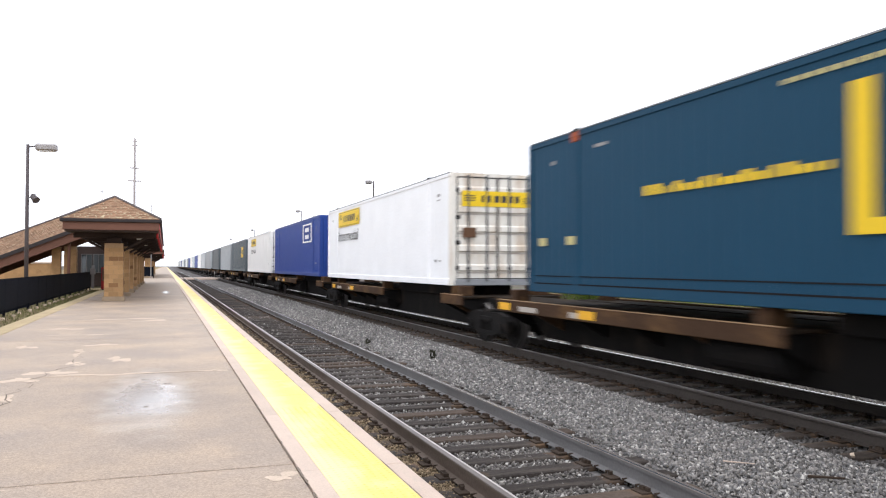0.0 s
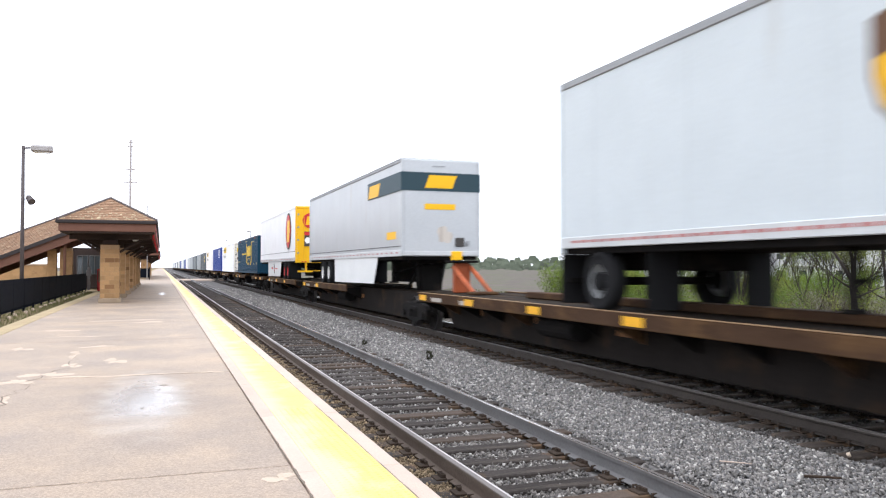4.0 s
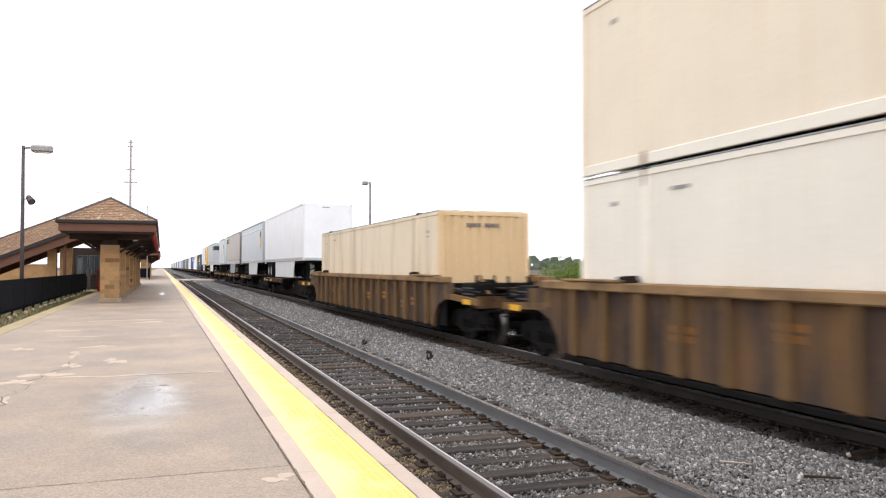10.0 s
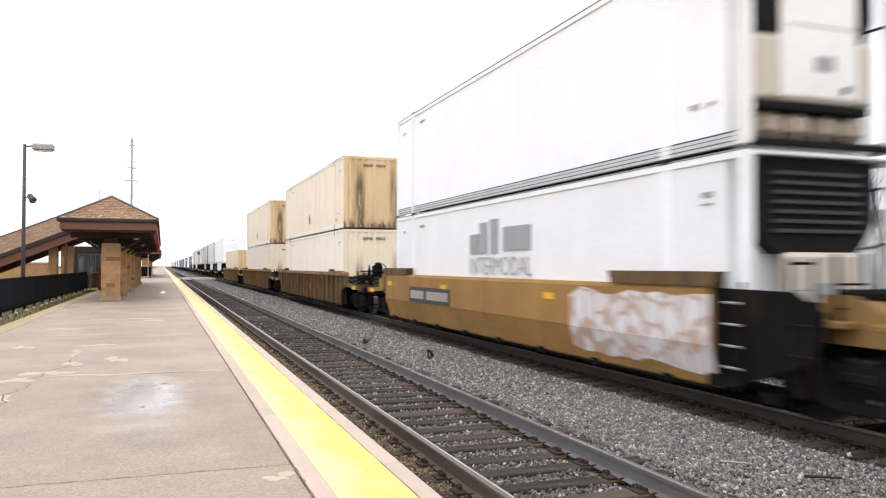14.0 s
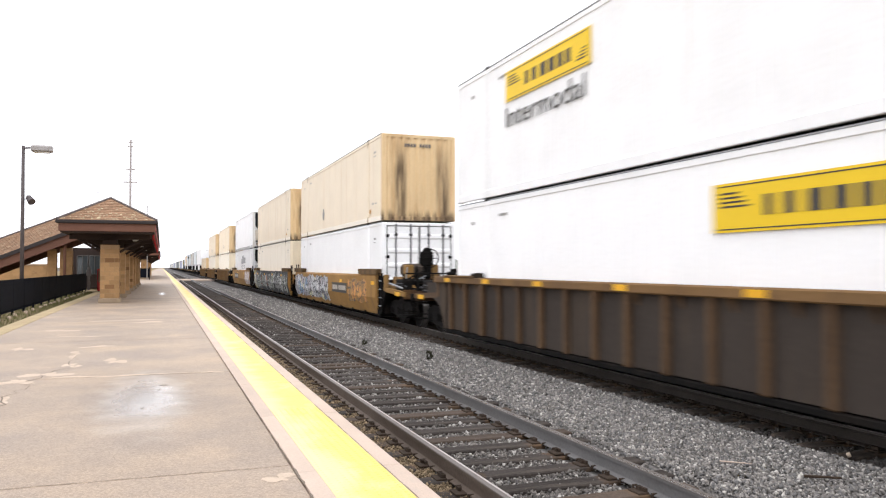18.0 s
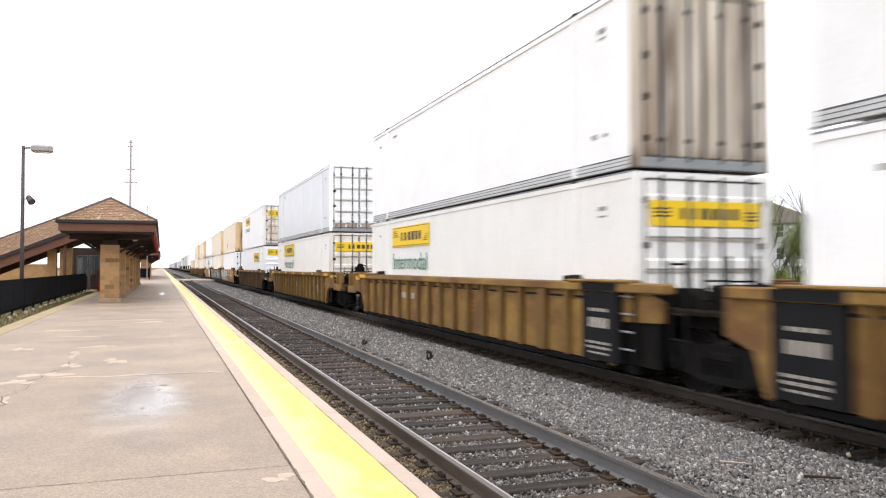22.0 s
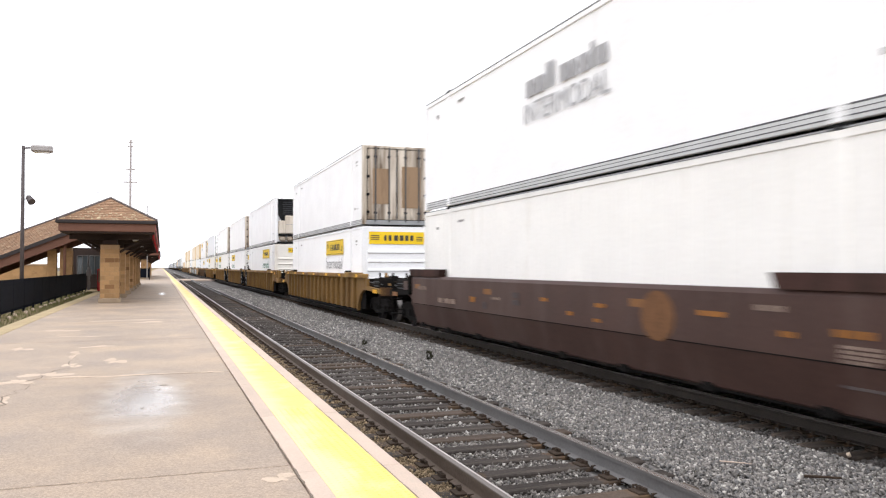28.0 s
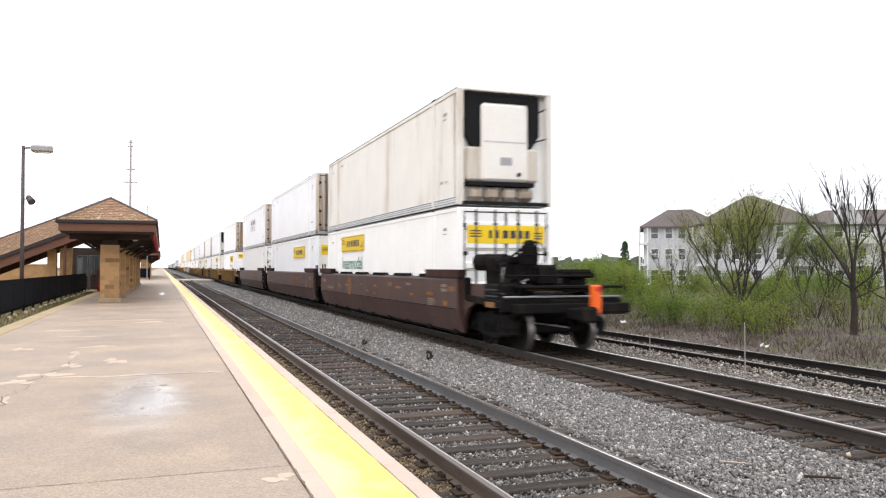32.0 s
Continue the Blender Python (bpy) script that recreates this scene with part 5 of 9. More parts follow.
C_rim_g = mat("grey_wheel_rim", (0.16, 0.165, 0.165), 0.5, var=0.15)
C_rim_d = mat("dark_wheel_rim", (0.10, 0.10, 0.10), 0.5, var=0.15)
W_brown = paint("rusty_brown_well_paint", (0.062, 0.044, 0.036), 0.6, rough=0.8, spec=0.12, dirt=(0.19, 0.105, 0.045), var=0.3, bump=0.2, dirt_scale=(1.0, 2.6, 0.5))
W_lip = paint("worn_tan_sill_paint", (0.31, 0.19, 0.088), 0.65, rough=0.75, spec=0.15, dirt=(0.15, 0.09, 0.05), var=0.25, bump=0.15, dirt_scale=(2.0, 1.2, 2.0))
W_spine = paint("grimy_rust_spine_paint", (0.018, 0.015, 0.0135), 0.32, rough=0.85, spec=0.08, dirt=(0.075, 0.044, 0.022), var=0.3, bump=0.2, dirt_scale=(1.0, 0.9, 0.8))
W_hitch = mat("rusty_orange_paint", (0.36, 0.085, 0.03), 0.7, var=0.25, scale=3, dirt=(0.16, 0.07, 0.035), dirt_amount=0.4)
W_rib = paint("rusty_tan_rib", (0.185, 0.108, 0.048), 0.5, rough=0.8, spec=0.12, dirt=(0.12, 0.075, 0.045), var=0.2, bump=0.2)
W_ribd = paint("rusty_dark_rib_paint", (0.115, 0.070, 0.040), 0.4, rough=0.8, spec=0.12, dirt=(0.055, 0.042, 0.034), var=0.25, bump=0.2)
W_dark = paint("dark_brown_well_paint", (0.056, 0.045, 0.038), 0.35, rough=0.8, spec=0.12, dirt=(0.10, 0.07, 0.045), var=0.2, bump=0.2)
W_tan = paint("tan_well_paint", (0.33, 0.185, 0.06), 0.35, rough=0.7, spec=0.15, dirt=(0.22, 0.13, 0.06), var=0.26, bump=0.14)
W_tan2 = paint("deep_tan_well_paint", (0.27, 0.155, 0.052), 0.4, rough=0.7, spec=0.15, dirt=(0.19, 0.12, 0.06), var=0.15, bump=0.12)
W_tanr = paint("weathered_tan_rib_paint", (0.315, 0.190, 0.055), 0.78, rough=0.7, spec=0.15, dirt=(0.165, 0.086, 0.036), var=0.25, bump=0.15, dirt_scale=(1.0, 0.9, 1.5))
W_tanr2 = paint("weathered_deep_tan_paint", (0.19, 0.108, 0.036), 0.45, rough=0.7, spec=0.15, dirt=(0.11, 0.068, 0.038), var=0.2, bump=0.15)
W_edge = mat("worn_edge_tan", (0.30, 0.19, 0.10), 0.7, var=0.35, scale=3)
W_maroon = paint("dark_red_brown_well_paint", (0.066, 0.035, 0.028), 0.45, rough=0.52, spec=0.26, dirt=(0.092, 0.060, 0.051), var=0.28, bump=0.14, dirt_scale=(1.0, 1.3, 0.3))
W_deck = paint("rusty_deck_paint", (0.060, 0.034, 0.020), 0.45, rough=0.85, spec=0.1, dirt=(0.15, 0.082, 0.034), var=0.3, bump=0.2, dirt_scale=(2, .8, 2))
W_flare_tan = paint("grimy_tan_flare_paint", (0.150, 0.094, 0.046), 0.45, rough=0.8, spec=0.1, dirt=(0.06, 0.042, 0.028), var=0.3)
W_flare = paint("grimy_brown_flare_paint", (0.058, 0.032, 0.027), 0.4, rough=0.85, spec=0.08, dirt=(0.025, 0.019, 0.016), var=0.3)
W_grime = paint("black_brown_grime", (0.022, 0.017, 0.013), 0.4, rough=0.9, spec=0.05, dirt=(0.06, 0.037, 0.02), var=0.3, dirt_scale=(2, .8, 2))
W_tab_dim = mat("faded_reflector", (0.22, 0.10, 0.035), 0.6, var=0.25)
W_stencil = mat("faded_orange_stencil", (0.30, 0.125, 0.03), 0.7, var=0.3)
W_tab = mat("yellow_reflector", (0.80, 0.42, 0.02), 0.45, var=0.08)
W_pale = mat("faded_lettering", (0.42, 0.38, 0.33), 0.7, var=0.2)
C_orange = mat("orange_marker", (0.85, 0.14, 0.02), 0.45, var=0.06)


def graffiti_mat(name, cols, seed, line=(0.035, 0.035, 0.04)):
    m = bpy.data.materials.new(name)
    m.use_nodes = True
    N, L = m.node_tree.nodes, m.node_tree.links
    bs = N["Principled BSDF"]
    bs.inputs["Roughness"].default_value = 0.6
    tc = N.new("ShaderNodeTexCoord")
    mp = N.new("ShaderNodeMapping")
    mp.inputs["Location"].default_value = (seed, seed * 2.1, 0)
    mp.inputs["Scale"].default_value = (1.0, 1.9, 1.45)
    nz = N.new("ShaderNodeTexNoise")
    nz.inputs["Scale"].default_value, nz.inputs["Detail"].default_value = 1.5, 2
    mix = N.new("ShaderNodeMixRGB")
    mix.inputs[0].default_value = 0.28
    vo = N.new("ShaderNodeTexVoronoi")
    vo.inputs["Scale"].default_value = 2.5
    L.new(tc.outputs["Object"], mp.inputs["Vector"])
    L.new(mp.outputs[0], nz.inputs["Vector"])
    L.new(mp.outputs[0], mix.inputs[1])
    L.new(nz.outputs[1], mix.inputs[2])
    L.new(mix.outputs[0], vo.inputs["Vector"])
    sep = N.new("ShaderNodeSeparateColor")
    L.new(vo.outputs["Color"], sep.inputs[0])
    cr = N.new("ShaderNodeValToRGB")
    cr.color_ramp.interpolation = "CONSTANT"
    e = cr.color_ramp.elements
    e[0].color = (*cols[0], 1)
    e[1].position, e[1].color = 1 / len(cols), (*cols[1], 1)
    for i in range(2, len(cols)):
        el = e.new(i / len(cols))
        el.color = (*cols[i], 1)
    L.new(sep.outputs[0], cr.inputs[0])
    edge = N.new("ShaderNodeTexVoronoi")
    edge.feature = "DISTANCE_TO_EDGE"
    edge.inputs["Scale"].default_value = 2.5
    L.new(mix.outputs[0], edge.inputs["Vector"])
    st = N.new("ShaderNodeMapRange")
    st.inputs["From Min"].default_value, st.inputs["From Max"].default_value = 0.05, 0.09
    L.new(edge.outputs["Distance"], st.inputs["Value"])
    fin = N.new("ShaderNodeMixRGB")
    fin.inputs[1].default_value = (*line, 1)
    L.new(st.outputs[0], fin.inputs[0])
    L.new(cr.outputs[0], fin.inputs[2])
    L.new(fin.outputs[0], bs.inputs["Base Color"])
    return m


G_base = mat("sprayed_slate_fill", (0.026, 0.028, 0.031), 0.6, var=0.6, scale=2.2, fine=20, bump=0.05, dirt=(0.17, 0.175, 0.18), dirt_amount=0.32, dirt_scale=(1, 1.4, 1.1))
G_front = mat("sprayed_pale_green", (0.43, 0.46, 0.22), 0.6, var=0.5, scale=2.5, fine=20, bump=0.05, dirt=(0.30, 0.17, 0.05), dirt_amount=0.6, dirt_scale=(1, 1.6, 1.6))
G_black = mat("spray_black", (0.014, 0.015, 0.017), 0.6, var=0.2)
G_white = mat("spray_white", (0.66, 0.67, 0.66), 0.6, var=0.3, scale=3)
G_grey = mat("spray_grey", (0.30, 0.31, 0.315), 0.6, var=0.5, scale=3)
G_mist = mat("spray_green_grey", (0.46, 0.50, 0.40), 0.6, var=0.4, scale=3)
G_rust = mat("spray_rust_red", (0.36, 0.13, 0.065), 0.6, var=0.3, scale=3)
G_b = graffiti_mat("graffiti_silver", [(.55, .56, .58), (.36, .35, .38), (.66, .64, .40), (.20, .32, .50), (.42, .36, .40), (.66, .66, .66), (.5, .5, .52)], 4.0)
G_c = graffiti_mat("graffiti_white", [(.66, .63, .62), (.7, .68, .67), (.5, .34, .26), (.66, .64, .63), (.7, .67, .66)], 7.0, (.50, .36, .29))
G_d = graffiti_mat("graffiti_orange", [(.34, .19, .06), (.58, .26, .06), (.64, .32, .08), (.34, .19, .06), (.60, .28, .07), (.34, .19, .06)], 9.0, (.07, .055, .05))

SPEED = (509.6311, -78.3307, 42.2576, -37.5308, 15.7717)
# small corrections of the loads' places along the train
ALONG = ((-440, -360, -280, -215, -150, -100, -60, -20, 20, 500), (-2.26, -2.06, -2.04, -1.46, -0.46, 0.09, 0.54, 0.59, 0.34, 0.34))


def gone(t):
    """Metres that the train has moved at t seconds."""
    u = t / 32.0
    return sum(c * u ** (k + 1) for k, c in enumerate(SPEED))


MOVERS, WHEELS = [], []
LX = -1.295   # the side of a load that faces the platform


def rolling(name, s, label, category, group):
    s = s + float(np.interp(s, *ALONG))
    ob = thing(name, label, category, group, at=(T2, s, RZ))
    MOVERS.append((ob, s))
    return ob


text_meshes = {}


def lettering(word, length, height, material):
    """A word as a flat mesh lying in the plane of a load's platform side, its start at the origin."""
    key = (word, length, height, material.name)
    if key not in text_meshes:
        cu = bpy.data.curves.new("lettering", "FONT")
        cu.body, cu.size = word, 1.0
        ob = bpy.data.objects.new("lettering", cu)
        scene.collection.objects.link(ob)
        dg = bpy.context.evaluated_depsgraph_get()
        me = bpy.data.meshes.new_from_object(ob.evaluated_get(dg))
        bpy.data.objects.remove(ob)
        xs = [v.co.x for v in me.vertices]
        yz = [v.co.y for v in me.vertices]
        w, h = max(xs) - min(xs), max(yz) - min(yz)
        x0, y0 = min(xs), min(yz)
        for v in me.vertices:
            v.co = Vector((0, -(v.co.x - x0) / w * length, (v.co.y - y0) / h * height))
        me.materials.clear()
        me.materials.append(material)
        text_meshes[key] = me
    return text_meshes[key]


def plaque(parent, y_a, y_b, z0, z1, ink=None, base=None, x=LX, label="yellow name plaque with dark bars"):
    """A coloured plate on the platform side with a row of bars for its writing."""
    p = part("plaque", Shape().box(x - .012, x - .004, y_b, y_a, z0, z1), base or C_yellow, parent, label)
    L_, h = y_a - y_b, z1 - z0
    for a, b in ((.27, .31), (.36, .41), (.46, .53), (.56, .63), (.66, .72), (.75, .80)):
        part("bar", Shape().box(x - .018, x - .013, y_a - b * L_, y_a - a * L_, z0 + h * .30, z0 + h * .70), ink or C_ink, p)
    ln = Shape()
    for a, b, lo, hi in ((.03, .97, .05, .075), (.03, .97, .925, .95)):
        ln.box(x - .016, x - .013, y_a - b * L_, y_a - a * L_, z0 + h * lo, z0 + h * hi)
    for q in range(4):
        ln.box(x - .016, x - .013, y_a - (.20 - .02 * q) * L_, y_a - .04 * L_, z0 + h * (.50 + .09 * q), z0 + h * (.54 + .09 * q))
        ln.box(x - .016, x - .013, y_a - .96 * L_, y_a - (.86 + .02 * q) * L_, z0 + h * (.22 + .09 * q), z0 + h * (.26 + .09 * q))
    tagged(part("line_pattern", ln, ink or C_ink, p), "thin dark lines round the plaque", kind="stuff")
    return p


def end_plaque(parent, y, x0, x1, z0, z1):
    p = part("plaque", Shape().box(x0, x1, y - .012, y - .002, z0, z1), C_yellow, parent, "yellow name plaque with dark bars")
    w = x1 - x0
    for a, b in ((.27, .31), (.35, .40), (.45, .52), (.55, .62), (.65, .71), (.74, .80)):
        part("bar", Shape().box(x0 + a * w, x0 + b * w, y - .018, y - .012, z0 + (z1 - z0) * .28, z0 + (z1 - z0) * .72), C_ink, p)
    ln = Shape()
    for q in range(3):
        ln.box(x0 + .03 * w, x0 + .18 * w, y - .016, y - .012, z0 + (z1 - z0) * (.35 + .15 * q), z0 + (z1 - z0) * (.42 + .15 * q))
        ln.box(x0 + .86 * w, x0 + .97 * w, y - .016, y - .012, z0 + (z1 - z0) * (.25 + .15 * q), z0 + (z1 - z0) * (.32 + .15 * q))
    tagged(part("line_pattern", ln, C_ink, p), "thin dark lines on the plaque", kind="stuff")


# ---------------------------------------------------------------- bogies
def ring_profile(r):
    return [(-.07, .10), (-.055, .16), (-.03, r * .55), (-.045, r - .075), (-.07, r - .07), (-.07, r), (.045, r), (.05, r + .028), (.075, r + .026), (.075, r - .07), (.05, r - .075), (.01, r * .55), (.05, .16), (.07, .10)]


RW = 0.457


def make_wheelset():
    s = Shape()
    s.tube((-1.05, 0, 0), (1.05, 0, 0), .085, n=12)
    for sx in (-1, 1):
        prof = [(GAUGE / 2 * sx - .0 + x * -sx, r) for x, r in ring_profile(RW)]
        s.lathe_x(prof if sx < 0 else prof[::-1], 0, 0, 22)
        # chalk-worn spots on the wheel plate
        s.tube((sx * .82, 0, .27), (sx * .795, 0, .27), .035, n=8)
        s.tube((sx * .82, 0, -.27), (sx * .795, 0, -.27), .035, n=8)
    me = s.mesh("wheelset", C_wheel, False)
    me.materials.append(C_tread)
    for p in me.polygons:
        if math.hypot(p.center.y, p.center.z) > RW - .03:
            p.material_index = 1
    return me


ME_wheelset = make_wheelset()


def side_frame_mesh(sx):
    s = Shape()
    a, b = (.98, 1.12) if sx > 0 else (-1.12, -.98)
    # the frame as a ring of plates round the spring opening
    s.prism([(-1.20, .60), (-1.16, .34), (-.72, .32), (-.36, .24), (-.36, .74), (-.62, .78), (-1.05, .70)], "x", a, b)
    s.prism([(1.20, .60), (1.16, .34), (.72, .32), (.36, .24), (.36, .74), (.62, .78), (1.05, .70)], "x", a, b)
    s.prism([(-.36, .24), (.36, .24), (.36, .34), (-.36, .34)], "x", a, b)
    s.prism([(-.36, .66), (.36, .66), (.36, .76), (-.36, .76)], "x", a, b)
    m = (a + b) / 2
    for yy in (-.22, 0, .22):
        s.tube((m, yy, .34), (m, yy, .56), .07, n=8)
    s.cbox(a - .02, b + .02, -.32, .32, .55, .67, .02)
    for yy in (-.89, .89):
        o = 1 if sx > 0 else -1
        s.tube((m - o * .02, yy, .457), (m + o * .13, yy, .457), .105, .09, 12)
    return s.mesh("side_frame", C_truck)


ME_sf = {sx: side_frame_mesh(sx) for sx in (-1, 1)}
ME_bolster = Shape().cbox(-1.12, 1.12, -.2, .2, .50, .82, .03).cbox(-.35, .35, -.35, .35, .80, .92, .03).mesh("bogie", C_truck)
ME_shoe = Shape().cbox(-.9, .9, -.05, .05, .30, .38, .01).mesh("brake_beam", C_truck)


def bogie(car, y):
    t = part("bogie", ME_bolster, None, car, "grimy four-wheel bogie")
    t.location = (0, y, 0)
    for sx in (-1, 1):
        part("side_frame", ME_sf[sx], None, t)
    for yy in (-.89, .89):
        w = part("wheelset", ME_wheelset, None, t)
        w.location = (0, yy, RW)
        WHEELS.append((w, yy))
    for yy in (-.38, .38):
        b = part("brake_beam", ME_shoe, None, t)
        b.location = (0, yy, 0)
    return t


def coupler(car, y, sgn, m=None):
    s = Shape()
    s.cbox(-.12, .12, min(y, y + sgn * .8), max(y, y + sgn * .8), .72, .95, .03)
    s.cbox(-.16, .20, min(y + sgn * .75, y + sgn * 1.05), max(y + sgn * .75, y + sgn * 1.05), .68, 1.0, .05)
    part("coupler", s, m or C_under, car, "cast steel coupler")
    part("air_hose", Shape().tube((.32, y + sgn * .55, .75), (.30, y + sgn * .95, .38), .025, n=6), C_under, car)


# ---------------------------------------------------------------- well cars
def well_car(s, style, side, rib, sill, front, rear, label, joints=(9.45, 9.45), dark_ends=False, tabs=True, brake=False, humps=False, cut=0.0, nose=0.0, panels=()):
    """A well car; cut shortens its sides at the rear, nose lengthens them at the front. front and rear: 'end' has its own bogie and coupler; 'joint' shares; 'joint_bogie' carries the shared bogie."""
    c = rolling("well_car", s, label, "railway car", "well cars of the train")
    H = 8.35
    HR = H - (cut or (.5 if style == "rib" else 0.0))
    tan_end = side is W_tan
    for sx in (-1, 1):
        def X(a, b):
            return (a, b) if sx > 0 else (-b, -a)
        ends = {}
        for sg, kind in ((1, front), (-1, rear)):
            H = 8.35 if sg > 0 else HR
            arch = [(sg * H, .26), (sg * (H + .12), .26), (sg * (H + .22), .55), (sg * (H + .5), .86), (sg * (H + .95), 1.0), (sg * (H + (1.45 if kind == "end" else .85)), 1.02),
                    (sg * (H + (1.45 if kind == "end" else .85)), 1.40), (sg * H, 1.44)]
            if kind != "end":
                arch = [(sg * H, .26), (sg * (H + .10), .26), (sg * (H + .30), .80), (sg * (H + .80), .95), (sg * (H + .80), 1.42), (sg * H, 1.44)]
            if nose and sg > 0:
                arch = [(H, .26), (H + .10 + nose * .7, .26), (H + .30 + nose * .8, .80), (H + .80 + nose, .95), (H + .80 + nose, 1.42), (H, 1.44)]
            if cut and sg < 0:
                arch = [(-H, .26), (-H - .10, .26), (-H - .22, .50), (-H - .30, 1.42), (-H, 1.44)]
            # Maroon cars' plates at the joints are blackened to pass for the shaded gap.
            part("side_end", Shape().prism(arch, "x", *(X(1.37, 1.46) if style == "rib" else X(1.27, 1.36))), C_under if side is W_maroon and kind != "end" else side, c, "side plate arched over the bogie")
        H = 8.35
        if style == "rib":
            panel = part("side_panel", Shape().cbox(*X(1.37, 1.42), -HR, H, .30, 1.42, .008), side, c, "flat plate between the ribs")
            n = 17
            for k in range(n):
                y = -HR + .35 + k * (H + HR - .8) / (n - 1)
                wd = .10 if k not in (2, n - 3) else .26
                part("rib", Shape().cbox(*X(1.42, 1.53), y - wd / 2, y + wd / 2, .30, 1.42, .012), rib, panel)
            if dark_ends and sx < 0:
                for k in range(n - 1):
                    y0, y1 = (-HR + .35 + q * (H + HR - .8) / (n - 1) for q in (k, k + 1))
                    part("panel_slot", Shape().box(*X(1.4215, 1.427), y0 + .10, y1 - .10, 1.29, 1.33), C_gap, panel, "dark strip under the top sill")
                    part("slot_lip", Shape().box(*X(1.4215, 1.434), y0 + .08, y1 - .08, 1.27, 1.288), W_lip, panel, "narrow tan lip below the dark strip")
            for yp in panels:
                pd = part("number_panel", Shape().box(*X(1.43, 1.535), yp - .52, yp + .52, .32, 1.41), C_gap, c, "black painted panel with pale bars")
                part("sill_patch", Shape().box(*X(1.551, 1.556), yp - .55, yp + .55, 1.43, 1.56), C_gap, c)
                ln = Shape()
                for q, (z, hh, wq) in enumerate(((1.10, .05, .28), (.84, .16, .30), (.58, .04, .36), (.50, .04, .36), (.42, .03, .30))):
                    m_ = 5 if q == 1 else 4
                    for k in range(m_):
                        ln.box(*X(1.5355, 1.539), yp + wq - (k + .72) * 2 * wq / m_, yp + wq - k * 2 * wq / m_, z, z + hh)
                tagged(part("marking", ln, W_pale, pd), "lines of small pale bars", kind="stuff")
            # The sill's black stands in for the shade zone under the well.
            part("bottom_sill", Shape().cbox(*X(1.18, 1.47), -HR - .05, H + .05, .20, .285, .012), C_under, c, "bottom sill coloured black for the shade below")
            if sx < 0:
                # Black sheet added so that the space behind the arch looks shaded.
                part("apron", Shape().box(-1.35, -1.32, -H - .35, -HR + .05, .32, 1.0), C_under, c, "black fill added for the shade behind the arch")
            part("top_sill", Shape().cbox(*X(1.33, 1.55), -H - .7, H + .7, 1.42, 1.57, .02), sill, c, "flat top sill")
            for k in range(-7, 8):
                part("sill_bracket", Shape().prism([(1.42 * sx, 1.42), (1.53 * sx, 1.42), (1.42 * sx, 1.24)], "y", k * 1.05 - .03, k * 1.05 + .03), rib, panel)
        else:
            prof = [(1.30 * sx, .24), (1.335 * sx, .27), (1.50 * sx, .80), (1.50 * sx, 1.50), (1.47 * sx, 1.56), (1.27 * sx, 1.56), (1.27 * sx, .24)]
            panel = part("side_panel", Shape().prism(prof, "y", -HR - .15, H + .15), side, c, "smooth bowed side plate")
            part("bottom_sill", Shape().cbox(*X(1.10, 1.30), -HR, H, .20, .25, .01), C_under, c)
            part("fold_line", Shape().box(*X(1.497, 1.506), -HR, H, .80, .815), rib, panel)
        # raised sockets on the sill by the ends of the load
        for y in (-6.3, 6.3) if style == "rib" else (-7.4 + cut, 7.4):
            if style == "rib":
                part("load_guide", Shape().prism([(y - .20, 1.57), (y + .20, 1.57), (y + .15, 1.66), (y - .13, 1.68)], "x", *X(1.36, 1.54)), W_grime, c, "small dark load guide on the sill")
                part("walk_plate", Shape().cbox(*X(1.32, 1.58), min(y, y + (1.9 if y > 0 else -1.9)), max(y, y + (1.9 if y > 0 else -1.9)), 1.572, 1.61, .01), sill, c)
            else:
                part("end_flare", Shape().prism([(y - 1.2, 1.56), (y + 1.2, 1.56), (y + 1.28, 1.75), (y - 1.28, 1.75)], "x", *X(1.34, 1.53)), W_flare_tan if tan_end else W_flare, c, "grimy raised end of the side plate")
        if tabs:
            for k, y in enumerate((-8.1 + cut, -5.2, -2.6, 0.3, 3.1, 5.6, 8.0)):
                if style == "rib":
                    part("reflector", Shape().box(*X(1.551, 1.557), y - .18, y + .18, 1.45, 1.545), W_tab, c)
                elif k % 2 == 0:
                    part("reflector", Shape().box(*X(1.501, 1.507), y - .2, y + .2, 1.22 - .14 * (k % 2), 1.34 - .14 * (k % 2)), W_tab if side is W_tan else W_tab_dim, c)
    if humps:
        for k in range(6):
            y = -6.2 + k * 2.5
            part("sill_pad", Shape().prism([(y - .75, 1.56), (y + .75, 1.56), (y + .62, 1.635), (y - .62, 1.635)], "x", -1.50, -1.34), C_under, c, "dark raised pad on the sill")
    # floor of the well
    for k in range(9):
        y = -H + .4 + k * (2 * H - .8) / 8
        part("cross_member", Shape().cbox(-1.36, 1.36, y - .12, y + .12, .18, .30, .01), C_under, c)
    # the ends
    for sg, kind, jt in ((1, front, joints[0]), (-1, rear, joints[1])):
        def Y(a, b):
            return (sg * a, sg * b) if sg > 0 else (-b, -a)
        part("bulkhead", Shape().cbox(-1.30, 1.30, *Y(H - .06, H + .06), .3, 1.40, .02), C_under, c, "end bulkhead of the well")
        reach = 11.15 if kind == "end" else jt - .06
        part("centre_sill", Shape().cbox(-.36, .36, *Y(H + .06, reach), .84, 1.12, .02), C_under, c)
        part("end_deck", Shape().cbox(-1.30, 1.30, *Y(H + .06, min(reach, 9.6 if kind == "end" else reach)), 1.14, 1.22, .015), W_grime if not tan_end else W_tan2, c, "grimy end platform deck")
